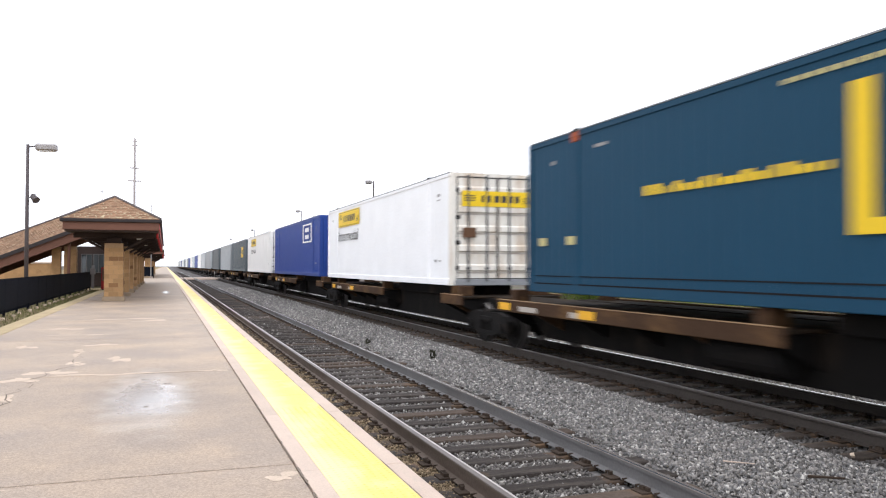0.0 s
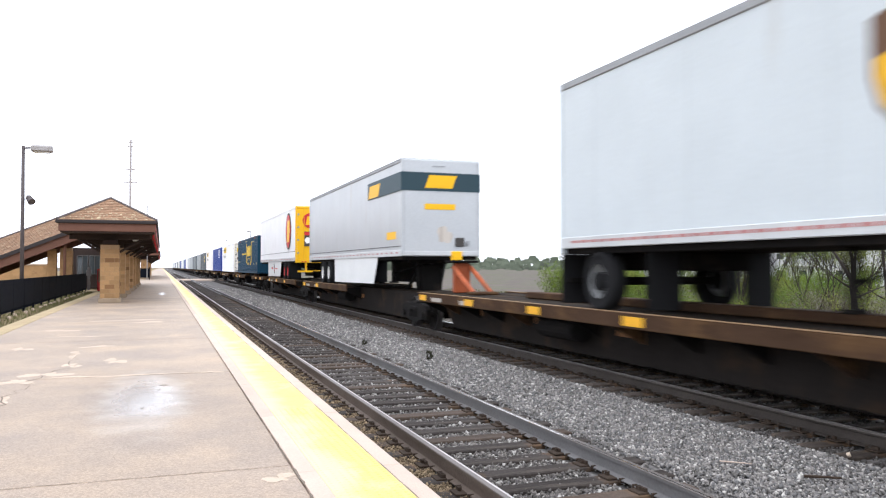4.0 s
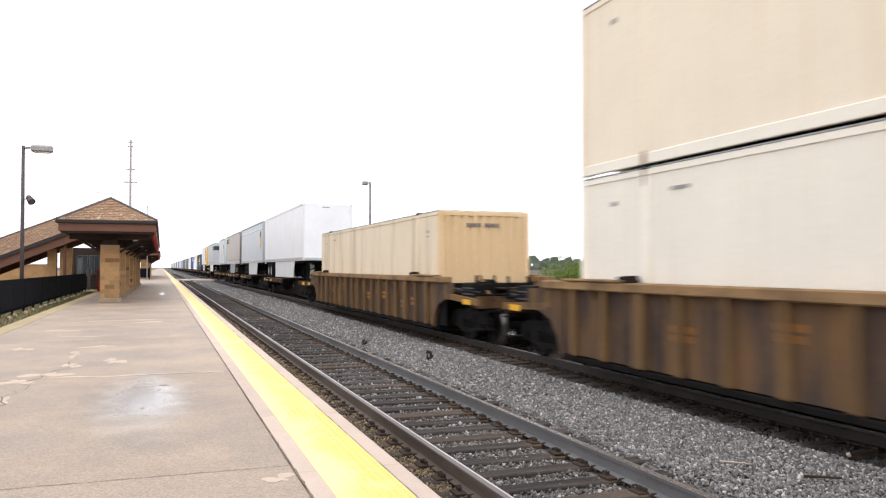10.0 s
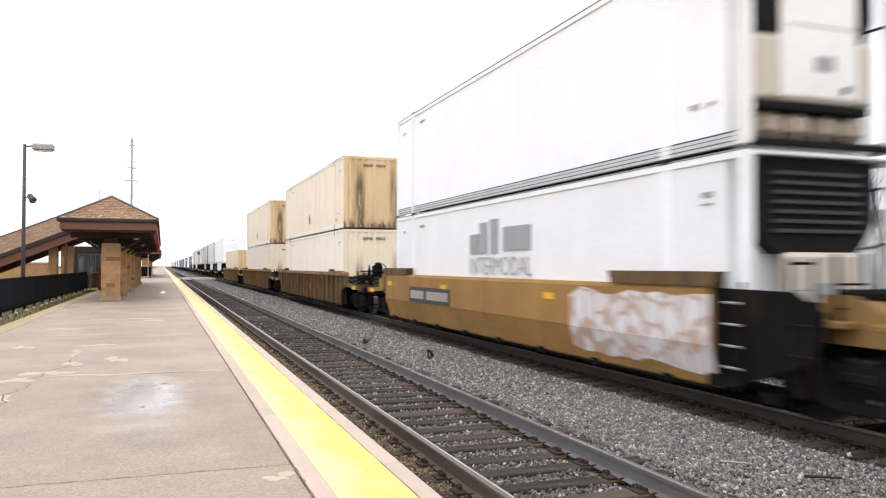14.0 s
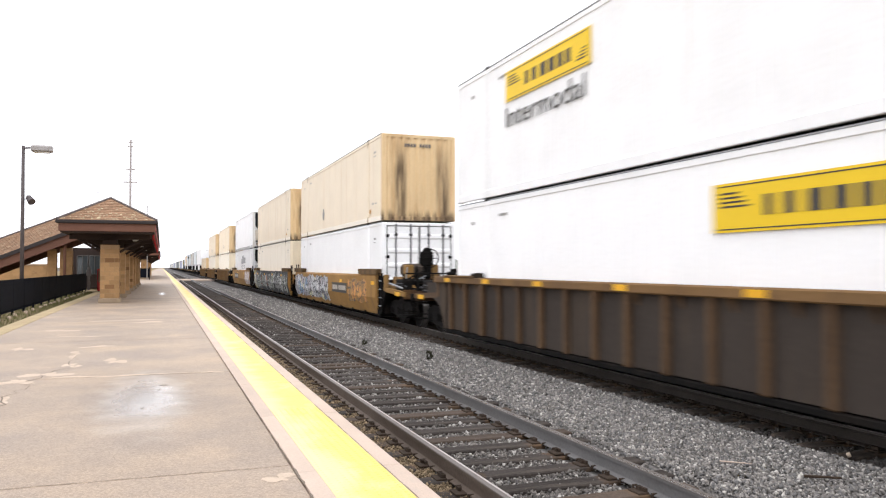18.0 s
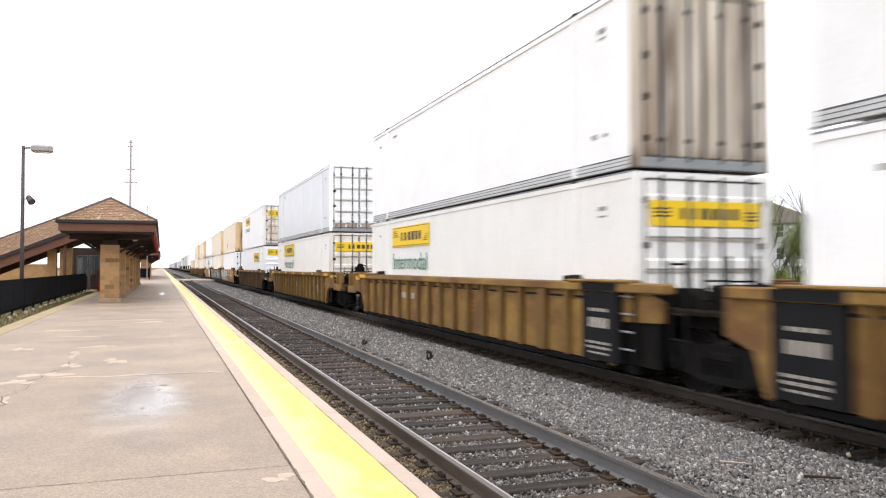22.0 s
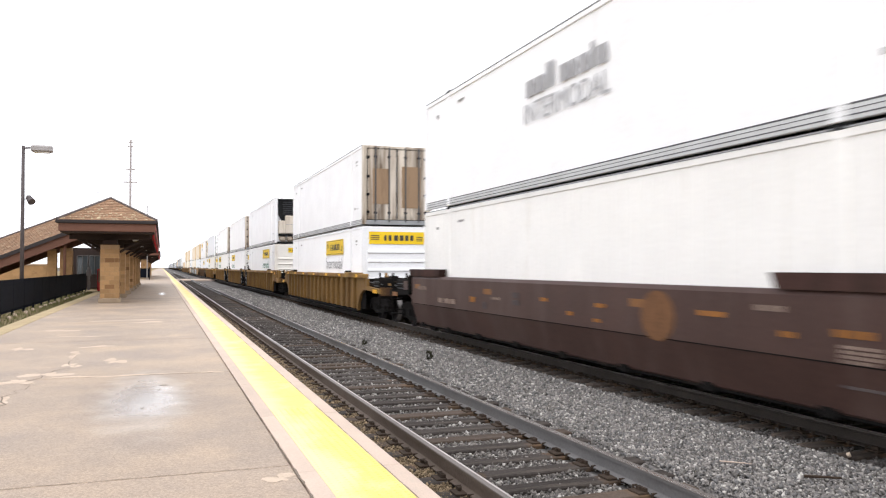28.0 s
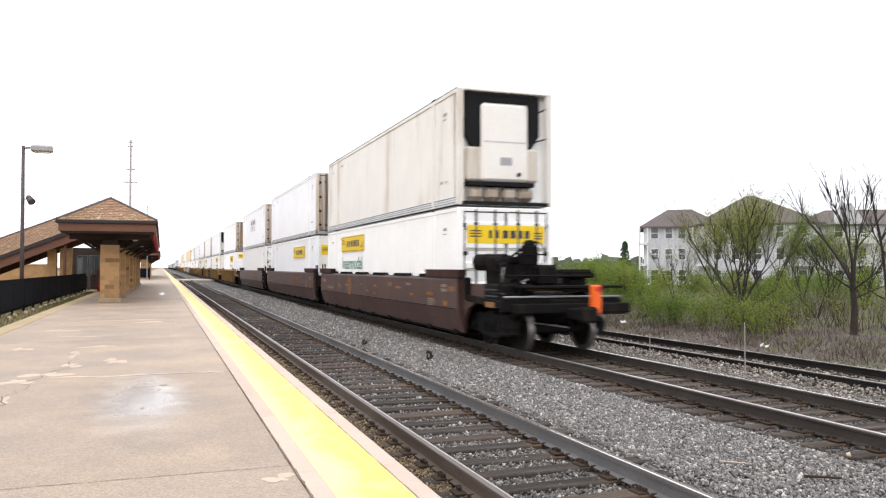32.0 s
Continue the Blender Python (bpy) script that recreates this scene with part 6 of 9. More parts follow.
        if cut and sg < 0:
            for x in (-1.40, 1.32):
                part("inner_plate", Shape().prism([(-HR, .95), (-H - .45, 1.0), (-H - .45, 1.30), (-H, 1.42), (-HR, 1.42)] if style == "rib" else [(-HR, .26), (-HR - .5, .30), (-H - .25, .72), (-H - .45, 1.0), (-H - .45, 1.30), (-H, 1.52), (-HR, 1.54)], "x", x, x + .08), side if style == "rib" else C_under, c, "recessed side plate over the bogie")
            for y in (-HR - .34, -HR - .72):
                part("ladder_post", Shape().tube((-1.44, y, .42), (-1.44, y, 1.62), .028, n=6), C_under, c)
            for z in (.55, .82, 1.09, 1.36):
                part("rung", Shape().tube((-1.44, -HR - .34, z), (-1.44, -HR - .72, z), .018, n=6), C_rail, c)
            for x in (-1.05, .75):
                part("end_casting", Shape().prism([(-H - .1, .95), (-H - .1, 1.50), (-H - .55, 1.50), (-H - 1.3, 1.16), (-H - 1.3, .95)], "x", x, x + .30), W_tan2 if tan_end else C_under, c, "grimy sloping end casting")
        if kind == "end" and tan_end and sg < 0:
            part("air_tank", Shape().cbox(-.95, .10, -9.55, -8.85, 1.50, 1.92, .10), W_dark, c, "brown tank over the bogie")
            for x in (-1.10, -.30):
                part("end_post", Shape().cbox(x, x + .22, -10.15, -9.75, 1.02, 1.88, .02), W_tan2, c, "grimy tan upright plate")
            part("cross_rod", Shape().tube((-1.38, -9.2, 1.30), (-1.38, -10.6, 1.18), .03, n=6), C_rail, c)
        if kind == "end":
            bogie(c, sg * 9.6)
            part("end_beam", Shape().cbox(-1.42, 1.42, *Y(10.75, 10.95), .86, 1.14, .02), W_deck if style == "rib" or tan_end else C_under, c, "cross beam of the car end")
            edge = (rib if sill is W_lip or sill is W_rib else W_tanr2) if style == "rib" else (W_tan2 if tan_end else C_under)
            part("end_side", Shape().prism([(sg * 9.0, 1.02), (sg * 9.6, 1.0), (sg * 10.95, .94), (sg * 10.95, 1.08), (sg * 9.0, 1.16)], "x", -1.46, -1.36), edge, c, "worn side beam of the car end")
            part("corner_upright", Shape().cbox(-1.48, -1.34, *Y(8.85, 9.0), 1.05, 1.57, .02), edge, c, "worn corner upright")
            dress = rib if style == "rib" else (W_tan2 if tan_end else C_truck)
            part("end_gusset", Shape().prism([(sg * 10.1, 1.12), (sg * 10.75, 1.12), (sg * 10.1, 1.62)], "x", -1.05, -.97), dress, c, "grimy gusset plate")
            part("end_gusset", Shape().prism([(sg * 10.1, 1.12), (sg * 10.75, 1.12), (sg * 10.1, 1.55)], "x", .70, .78), dress, c, "grimy gusset plate")
            part("brake_cylinder", Shape().tube((-.55, sg * 9.05, 1.36), (-.55, sg * 9.75, 1.36), .15, n=14), C_truck, c, "grimy brake cylinder")
            part("air_pipe", Shape().tube((-1.32, sg * 8.7, 1.30), (-1.32, sg * 10.8, 1.24), .022, n=6), C_louvre, c)
            part("air_pipe", Shape().tube((-1.1, sg * 10.85, 1.16), (1.1, sg * 10.85, 1.34), .02, n=6), C_louvre, c)
            part("uncoupling_rod", Shape().tube((-1.42, sg * 11.02, .78), (-.2, sg * 11.15, .92), .018, n=6), C_truck, c)
            part("crossover_plate", Shape().cbox(-.85, .85, *Y(10.45, 11.0), 1.30, 1.34, .008), W_grime, c, "grimy crossover plate")
            part("end_side", Shape().cbox(1.36, 1.46, *Y(9.7, 10.95), .90, 1.10, .02), W_deck if style == "rib" or tan_end else C_under, c)
            if side is W_tanr:
                # tan cars: deep corner plate, upright posts, and a long yellow patch along the top of the end
                part("corner_plate", Shape().prism([(sg * 9.0, .92), (sg * 9.62, .98), (sg * 9.62, 1.50), (sg * 9.0, 1.57)], "x", -1.49, -1.43), W_tanr, c, "weathered tan corner plate")
                part("corner_lip", Shape().cbox(-1.53, -1.30, *Y(8.85, 9.66), 1.56, 1.62, .012), W_tanr2, c)
                part("reflector", Shape().box(-1.497, -1.4905, *Y(9.02, 9.60), 1.36, 1.48), W_tab, c, "long yellow reflector patch")
                part("reflector", Shape().box(-1.557, -1.551, *Y(7.95, 8.75), 1.44, 1.55), W_tab, c, "long yellow reflector patch")
                for y, w_ in ((9.98, .16), (10.62, .26)):
                    part("end_upright", Shape().cbox(-1.46, -1.30, *Y(y, y + w_), 1.04, 1.60, .02), W_tanr2, c, "rust-stained tan upright")
                part("deck_beam", Shape().prism([(sg * 9.6, .88), (sg * 10.95, .86), (sg * 10.95, 1.10), (sg * 9.6, 1.14)], "x", -1.475, -1.462), W_tanr, c, "deep tan deck beam")
                for z, x in ((1.30, -1.28), (1.44, -1.26), (1.56, -1.20)):
                    part("pipe_run", Shape().tube((x, sg * 9.6, z), (x, sg * 10.9, z - .03), .028, n=8), C_truck, c, "grimy pipe along the car end")
            else:
                part("reflector", Shape().box(-1.468, -1.462, *Y(10.1, 10.6), .94, 1.06), W_tab if side is not W_maroon else W_tab_dim, c)
            for x in (-1.40, -.95):
                part("grab_post", Shape().tube((x, sg * 10.8, .45), (x, sg * 10.8, 1.62), .028, n=6), C_under, c)
            for z in (.5, .8, 1.15, 1.46):
                part("rung", Shape().tube((-1.40, sg * 10.8, z), (-.95, sg * 10.8, z), .016, n=6), C_under, c)
            part("step", Shape().cbox(-1.45, -.95, *Y(10.65, 10.9), .36, .40, .008), C_under, c, "dark steel foot step")
            part("handrail", Shape().tube((-1.4, sg * 10.97, 1.18), (1.4, sg * 10.97, 1.18), .022, n=6), C_rail if humps else C_under, c, "cross handrail of the car end")
            part("end_locker", Shape().cbox(-1.34, -.50, *Y(9.75, 10.55), 1.02, 1.44, .03), C_truck, c, "dark steel locker on the end platform")
            for z in (1.16, 1.30):
                part("locker_bar", Shape().cbox(-1.352, -1.341, *Y(9.80, 10.5), z, z + .03, .004), C_louvre, c)
            coupler(c, sg * 11.05, sg)
            part("brake_rod", Shape().tube((.5, sg * 9, .9), (.5, sg * 11, .9), .03, n=6), C_under, c)
            if brake and sg < 0:
                hb = 1.95 if brake == "low" else 2.40
                part("brake_stand", Shape().cbox(-.64, -.42, -10.52, -10.22, min(1.45, hb - .7), hb, .06).cbox(-.60, -.46, -10.45, -10.28, 1.14, 1.5, .02).cbox(-.80, -.40, -10.60, -10.50, hb - .55, hb - .12, .03), C_under, c, "black hand brake housing")
                bw = Shape()
                for k in range(16):
                    a0, a1 = k * math.pi / 8, (k + 1) * math.pi / 8
                    bw.tube((-.53 + math.cos(a0) * .28, -10.62, (hb - .32) + math.sin(a0) * .28), (-.53 + math.cos(a1) * .28, -10.62, (hb - .32) + math.sin(a1) * .28), .018, n=5)
                for k in range(4):
                    a0 = k * math.pi / 2
                    bw.tube((-.53, -10.62, (hb - .32)), (-.53 + math.cos(a0) * .28, -10.62, (hb - .32) + math.sin(a0) * .28), .014, n=5)
                part("brake_wheel", bw, C_under, c, "spoked hand brake wheel")
                part("brake_rod", Shape().tube((-.53, -10.35, .6), (-.53, -10.35, 1.3), .03, n=6), C_under, c)
                part("valve_box", Shape().cbox(.42, 1.02, -10.5, -9.8, 1.56, 1.76, .05).cbox(.50, .90, -10.4, -9.9, 1.22, 1.56, .04).tube((.2, -10.2, 1.62), (1.2, -10.2, 1.62), .05, n=8), C_under, c)
                for p, q in (((-.53, -10.3, 1.2), (.45, -10.1, 1.66)), ((-.53, -10.4, 1.75), (-1.2, -10.5, 1.45)), ((-.9, -10.6, .7), (-.9, -10.6, 1.75)), ((.0, -10.7, .85), (.0, -10.7, 1.6)), ((-1.3, -10.7, 1.62), (.9, -10.7, 1.62))):
                    part("stay_rod", Shape().tube(p, q, .024, n=6), C_truck, c)
                if humps:
                    part("reservoir", Shape().tube((-1.16, -8.95, 1.92), (-.80, -9.75, 1.92), .19, n=14), C_truck, c, "black brake reservoir")
                    part("reservoir_band", Shape().tube((-1.03, -9.24, 1.92), (-1.00, -9.30, 1.92), .20, n=14), C_under, c)
                    part("reservoir_bracket", Shape().prism([(-9.75, 1.10), (-9.15, 1.10), (-9.25, 1.78), (-9.60, 1.78)], "x", -1.05, -.90).cbox(-1.12, -.82, -9.66, -9.52, 1.70, 2.02, .01), C_under, c, "welded plate bracket")
                    part("control_valve", Shape().cbox(-1.02, -.56, -10.18, -9.82, 1.40, 1.92, .05).cbox(-.95, -.65, -10.22, -9.90, 1.88, 2.04, .04).tube((-1.06, -10.0, 1.58), (-.50, -10.0, 1.58), .09, n=10), C_under, c, "grimy brake control valve")
                    part("gear_case", Shape().cbox(-.40, .10, -10.50, -10.10, 1.40, 1.86, .06).cbox(-.70, -.36, -10.30, -10.05, 1.62, 2.12, .05), C_under, c, "black gear case beside the hand brake")
                    for p, q in (((-.95, -9.9, 1.9), (-.56, -10.35, 2.3)), ((-1.0, -9.6, 1.72), (-.2, -10.3, 1.6)), ((-1.25, -9.7, 1.44), (-1.25, -9.7, 2.0)), ((.15, -10.3, 1.45), (.15, -10.3, 1.9))):
                        part("air_pipe", Shape().tube(p, q, .03, n=6), C_under, c)
                for x0, x1, z0, z1 in ((-1.2, -1.2, 1.22, 1.8), (-.9, -.9, 1.2, 1.85), (-1.3, -.5, 1.2, 1.6), (.2, 1.2, 1.45, 1.2)):
                    part("stay_rod", Shape().tube((x0, -10.3, z0), (x1, -10.5, z1), .022, n=6), C_rail if x0 < -1 else C_under, c)
                part("lever_rod", Shape().tube((-1.05, -9.9, .66), (.2, -10.8, .50), .018, n=6), C_rail, c)
                part("end_sill", Shape().cbox(-1.30, 1.44, -11.32, -11.12, .84, 1.04, .02), C_under, c, "black rear cross beam")
                part("end_step", Shape().cbox(.75, 1.40, -11.30, -10.96, .80, .84, .01), C_under, c)
                part("foot_walk", Shape().cbox(-1.0, 1.42, -11.1, -10.5, 1.36, 1.41, .01), C_under, c, "grated rear footwalk")
        else:
            if kind == "joint_bogie":
                bogie(c, sg * jt)
                part("joint_box", Shape().cbox(-1.0, 1.0, *Y(jt - .42, jt - .02), 1.12, 1.56, .04), C_under, c, "black housing over the shared bogie")
                part("joint_ladder", Shape().tube((-1.40, sg * (jt - .7), .5), (-1.40, sg * (jt - .7), 1.9), .025, n=6).tube((-1.40, sg * (jt - .35), .5), (-1.40, sg * (jt - .35), 1.9), .025, n=6).tube((-1.40, sg * (jt - .7), .8), (-1.40, sg * (jt - .35), .8), .018, n=6).tube((-1.40, sg * (jt - .7), 1.15), (-1.40, sg * (jt - .35), 1.15), .018, n=6).tube((-1.40, sg * (jt - .7), 1.85), (-1.40, sg * (jt - .35), 1.85), .018, n=6), C_truck, c, "narrow black end ladder")
            for x in (-1.18, -.75):
                part("grab_post", Shape().tube((x, sg * (jt - .25), 1.1), (x, sg * (jt - .25), 1.95), .03, n=6), C_under, c)
            for z in (1.35, 1.62):
                part("rung", Shape().tube((-1.18, sg * (jt - .25), z), (-.75, sg * (jt - .25), z), .014, n=6), C_under, c)
    return c


def graffiti(car, y0, y1, m, label, z0=.34, z1=1.5, sx=-1):
    s = Shape()
    r = random.Random(int(abs(y0) * 31))
    n = max(4, int((y1 - y0) / .35))
    vs, fs = [], []
    for i in range(n + 1):
        y = y0 + (y1 - y0) * i / n
        lo, hi = z0 + r.uniform(0, .15), min(1.575, z1 - r.uniform(0, .18))
        for z in (lo, .80, hi):
            x = 1.512 if z >= .80 else 1.512 - (.80 - z) * .30
            vs.append((sx * x, y, z))
    for i in range(n):
        for k in (0, 1):
            q = (3 * i + k, 3 * i + k + 1, 3 * (i + 1) + k + 1, 3 * (i + 1) + k)
            fs.append(q if sx < 0 else q[::-1])
    s.add(vs, fs)
    part("graffiti", s, m, car, label)


def spray_strip(y0, z0, y1, z1, w0, w1, lift):
    """A tapering sprayed stroke that follows the bend in the car's side."""
    d = Vector((y1 - y0, z1 - z0)).normalized()
    vs, fs, n = [], [], 6
    for i in range(n + 1):
        t = i / n
        w = w0 + (w1 - w0) * t
        for q in (-1, 1):
            y, z = y0 + (y1 - y0) * t - q * d.y * w, z0 + (z1 - z0) * t + q * d.x * w
            z = min(1.56, max(.27, z))
            x = 1.512 if z >= .80 else 1.512 - (.80 - z) * .30
            vs.append((-x - lift, y, z))
    for i in range(n):
        fs.append((2 * i, 2 * i + 1, 2 * i + 3, 2 * i + 2))
    return vs, fs


def spray_letters(car, y_front, y_back, count):
    """Jagged slanting letter forms, each with a black outline, a pale fill and thin highlights."""
    r = random.Random(41)
    step = (y_front - y_back) / count
    for k in range(count):
        y = y_front - (k + .5) * step + r.uniform(-.12, .12)
        lean = r.uniform(-.55, -.15) if r.random() < .7 else r.uniform(.1, .4)
        outline, fill, shine = Shape(), Shape(), Shape()
        marks = [(y - lean * .8, .34 + r.uniform(0, .25), y + lean * .5, 1.46 - r.uniform(0, .2), r.uniform(.06, .12), r.uniform(.03, .08))]
        for q in range(r.choice((1, 2, 2))):
            z = r.uniform(.5, 1.35)
            marks.append((y + r.uniform(-.3, .0), z, y + r.uniform(.1, .45), z + r.uniform(-.45, .45), r.uniform(.04, .08), r.uniform(.02, .06)))
        for a, za, b, zb_, w0, w1 in marks:
            outline.add(*spray_strip(a, za, b, zb_, w0 + .04, w1 + .04, .003))
            fill.add(*spray_strip(a, za, b, zb_, w0, w1, .006))
        a, za, b, zb_, w0, w1 = marks[0]
        shine.add(*spray_strip(a + .04, za + .08, (a + b) / 2 + .04, (za + zb_) / 2, .028, .012, .009))
        for q in range(2):
            z, yy = r.uniform(.4, 1.4), y + r.uniform(-.35, .35)
            shine.add(*spray_strip(yy, z, yy + r.uniform(-.16, .16), z + r.uniform(.08, .24), .03, .01, .009))
        letter = part("graffiti_letter", outline, G_black, car, "black outlined sprayed letter form")
        tone = r.choice((G_white, G_grey, G_mist, G_white, G_grey, G_rust if k < 20 else G_mist))
        part("fill", fill, tone, letter)
        if tone is not G_white:
            part("highlight", shine, G_white, letter)


def bars(s, m, parent):
    """Links each box of a shape as one lettering bar."""
    for i in range(0, len(s.v), 8):
        part("lettering_bar", Shape().add(s.v[i:i + 8], [tuple(k - i for k in f) for f in s.f[i // 8 * 6:i // 8 * 6 + 6]]), m, parent)


def stencil(car, y, z, w, h, m, rows, label, x=-1.421):
    """A block of faded writing: rows of small bars on the side of a ribbed well."""
    r = random.Random(int(abs(y * 100) + z * 10))
    e = Shape()
    for q in range(rows):
        z0, z1 = z + h * q / rows, z + h * (q + .68) / rows
        a, n = y + w / 2, r.choice((3, 4, 5))
        wd = w * r.uniform(.75, 1.0) / n
        for k in range(n):
            e.box(x - .006, x, a - (k + r.uniform(.6, .85)) * wd, a - k * wd, z0, z1)
    tagged(part("stencil", e, m, car, label), kind="stuff")


# ---------------------------------------------------------------- containers
def container(s, z0, skin, label, end="doors", end_skin=None, fine=True, rail=None, length=15.98, group="containers on the train", lod=False):
    c = rolling("container", s, label, "shipping container", group)
    h, L2 = 2.89, length / 2
    es = end_skin or skin
    top = z0 + h
    n = int((length - .4) / .305)
    near, far_ = [], []
    for k in range(n if fine else 0):
        y = -L2 + .25 + (k + .5) * (length - .5) / n
        for dy, dx in ((-.10, 0), (-.08, .016), (.08, .016), (.10, 0)):
            near.append((-1.262 - dx, y + dy))
            far_.append((1.262 + dx, y + dy))
    a, b = -L2 + (.36 if end.startswith("reefer") else .06), L2 - .06
    body = Shape().prism([(1.262, a), *far_, (1.262, b), (-1.262, b), *near[::-1], (-1.262, a)], "z", z0 + .12, top - .03)
    body = part("body", body, skin, c)
    for sx in (-1, 1):
        X = (lambda a, b: (a, b)) if sx > 0 else (lambda a, b: (-b, -a))
        if lod and sx > 0:
            continue
        if sx < 0:
            part("roof_edge", Shape().box(-1.296, -1.262, -L2 + .05, L2 - .05, top + .002, top + .022), C_rail, c, "thin grey edge of the roof")
        part("top_rail", Shape().cbox(*X(1.24, 1.292), -L2 + .16, L2 - .16, top - .10, top, .01), skin, c)
        part("bottom_rail", Shape().cbox(*X(1.22, 1.294), -L2 + .16, L2 - .16, z0, z0 + .17, .01), C_base_rail if rail is C_rail else rail or skin, c)
        if rail is C_rail and sx < 0:
            part("rail_groove", Shape().box(-1.297, -1.2942, -L2 + .18, L2 - .18, z0 + .05, z0 + .065).box(-1.297, -1.2942, -L2 + .18, L2 - .18, z0 + .115, z0 + .125).box(-1.290, -1.264, -L2 + .18, L2 - .18, z0 + .172, z0 + .19), C_dark_line, c, "dark grooves along the base rail")
        for y in (-6.1, 6.1):
            part("post", Shape().cbox(*X(1.25, 1.299), y - .09, y + .09, z0, top, .012), skin, c, "upright post of the container side")
            if lod:
                continue
            part("stack_fitting", Shape().cbox(*X(1.10, 1.305), y - .10, y + .10, top - .02, top + .055, .015), C_gap, c, "dark corner fitting")
        for y in (-L2 + .08, L2 - .08):
            part("corner_post", Shape().cbox(*X(1.14, 1.297), y - .08, y + .08, z0, top, .015), es if y < 0 else skin, c)
        if lod:
            continue
        if sx < 0 and skin in (C_tan, C_cream):
            rr_ = Shape()
            for y in (-6.1, 6.1):
                rr_.prism([(y - .05, top - .02), (y + .05, top - .02), (y + .02, top - .26), (y - .01, top - .24)], "x", -1.3025, -1.2995).prism([(y - .06, z0), (y + .06, z0), (y + .05, z0 + .22), (y - .04, z0 + .18)], "x", -1.3025, -1.2995)
            part("rust_run", rr_, C_rust_run, c, "brown rust run at the fittings")
            if skin is C_tan and z0 > 2:
                part("tag", Shape().box(-1.3025, -1.296, -6.52, -6.34, z0 + .30, z0 + .45), C_tag, c, "small orange tag plate")
        marks = Shape()
        for y, z, w, hh in ((6.95, top - .50, .16, .07), (5.25, top - .38, .40, .055), (-7.0, top - .55, .22, .07), (-7.0, top - .66, .22, .03), (-6.75, z0 + .60, .16, .07), (-7.1, z0 + .60, .12, .05)):
            x = 1.281
            marks.box(*X(x, x + .003), y - w / 2, y + w / 2, z, z + hh)
        tagged(part("marking", marks, C_faint, c), "small faint marking bars", kind="stuff")
    part("roof", Shape().cbox(-1.25, 1.25, -L2 + .1, L2 - .1, top - .03, top + .012, .01), skin, c)
    yb = -L2
    if end in ("doors", "doors_flat"):
        for a, b in ((-1.13, -.012), (.012, 1.13)):
            d = part("door", Shape().cbox(a, b, yb + .02, yb + .07, z0 + .16, top - .1, .01), es, c, "stained rear door")
            for q in range(5 if end == "doors_flat" else 0):
                z = z0 + .42 + q * .48
                part("door_rib", Shape().prism([(yb + .02, z), (yb - .008, z + .05), (yb - .008, z + .13), (yb + .02, z + .18)], "x", a + .06, b - .06), es, d, "pressed horizontal rib")
            for q in range(5 if end == "doors" and es is not C_door else 0):
                z = z0 + .36 + q * .50
                part("door_rib", Shape().prism([(yb + .02, z), (yb - .015, z + .03), (yb - .015, z + .15), (yb + .02, z + .19)], "x", a + .05, b - .05), es, d, "pressed horizontal rib")
            if end == "doors" and es is not C_door:
                # Grey strips paint the deep shade below each pressed rib.
                st_ = Shape()
                for q in range(5):
                    z = z0 + .36 + q * .50
                    st_.box(a + .05, b - .05, yb + .010, yb + .0195, z - .050, z - .004)
                part("door_bar", st_, C_stain, d, "grey strips painting the shade under the door ribs")
            gk = Shape()
            for p in ((a, a + .022, z0 + .16, top - .1), (b - .022, b, z0 + .16, top - .1), (a + .022, b - .022, z0 + .16, z0 + .185), (a + .022, b - .022, top - .125, top - .1)):
                gk.box(p[0], p[1], yb + .012, yb + .0195, p[2], p[3])
            part("gasket", gk, C_gap, d, "dark rubber door gasket")
            for f in (.28, .74):
                x = a + (b - a) * f
                part("lock_rod", Shape().tube((x, yb - .01, z0 + .1), (x, yb - .01, top - .05), .028, n=8), C_dark_line, d, "steel locking rod")
                for z in (z0 + .40, z0 + 2.45):
                    part("rod_bracket", Shape().cbox(x - .06, x + .06, yb - .02, yb + .02, z, z + .07, .008), C_gap, d)
            hx = a + .03 if a < 0 else b - .03
            for z in (z0 + .4, z0 + 1.05, z0 + 1.7, z0 + 2.4):
                part("hinge", Shape().cbox(hx - .06, hx + .06, yb - .012, yb + .03, z, z + .1, .01), C_gap, d)
        part("sill", Shape().cbox(-1.2, 1.2, yb, yb + .1, z0, z0 + .16, .01), C_rail, c)
        part("header", Shape().cbox(-1.2, 1.2, yb, yb + .1, top - .1, top, .01), es, c)
    elif end == "flat":
        part("end_wall", Shape().cbox(-1.14, 1.14, yb + .03, yb + .08, z0, top, .01), C_soiled, c, "smooth soiled end wall")
        part("number_bar", Shape().box(-.05, .5, yb + .022, yb + .0295, z0 + 1.60, z0 + 1.68), C_mark, c)
    elif end == "slats":
        part("end_wall", Shape().cbox(-1.14, 1.14, yb + .03, yb + .08, z0, top, .01), es, c)
        for q in range(6):
            z = z0 + .25 + q * .33
            part("end_rib", Shape().prism([(yb + .03, z), (yb - .015, z + .03), (yb - .015, z + .07), (yb + .03, z + .12)], "x", -1.08, 1.08), es, c, "pressed horizontal rib")
    elif end == "corrugated":
        prof = [(-1.14, yb + .09), (-1.14, yb + .045)]
        for k in range(9):
            x = -1.06 + k * .265
            prof += [(x - .085, yb + .045), (x - .05, yb + .005), (x + .05, yb + .005), (x + .085, yb + .045)]
        prof += [(1.145, yb + .045), (1.145, yb + .09)]
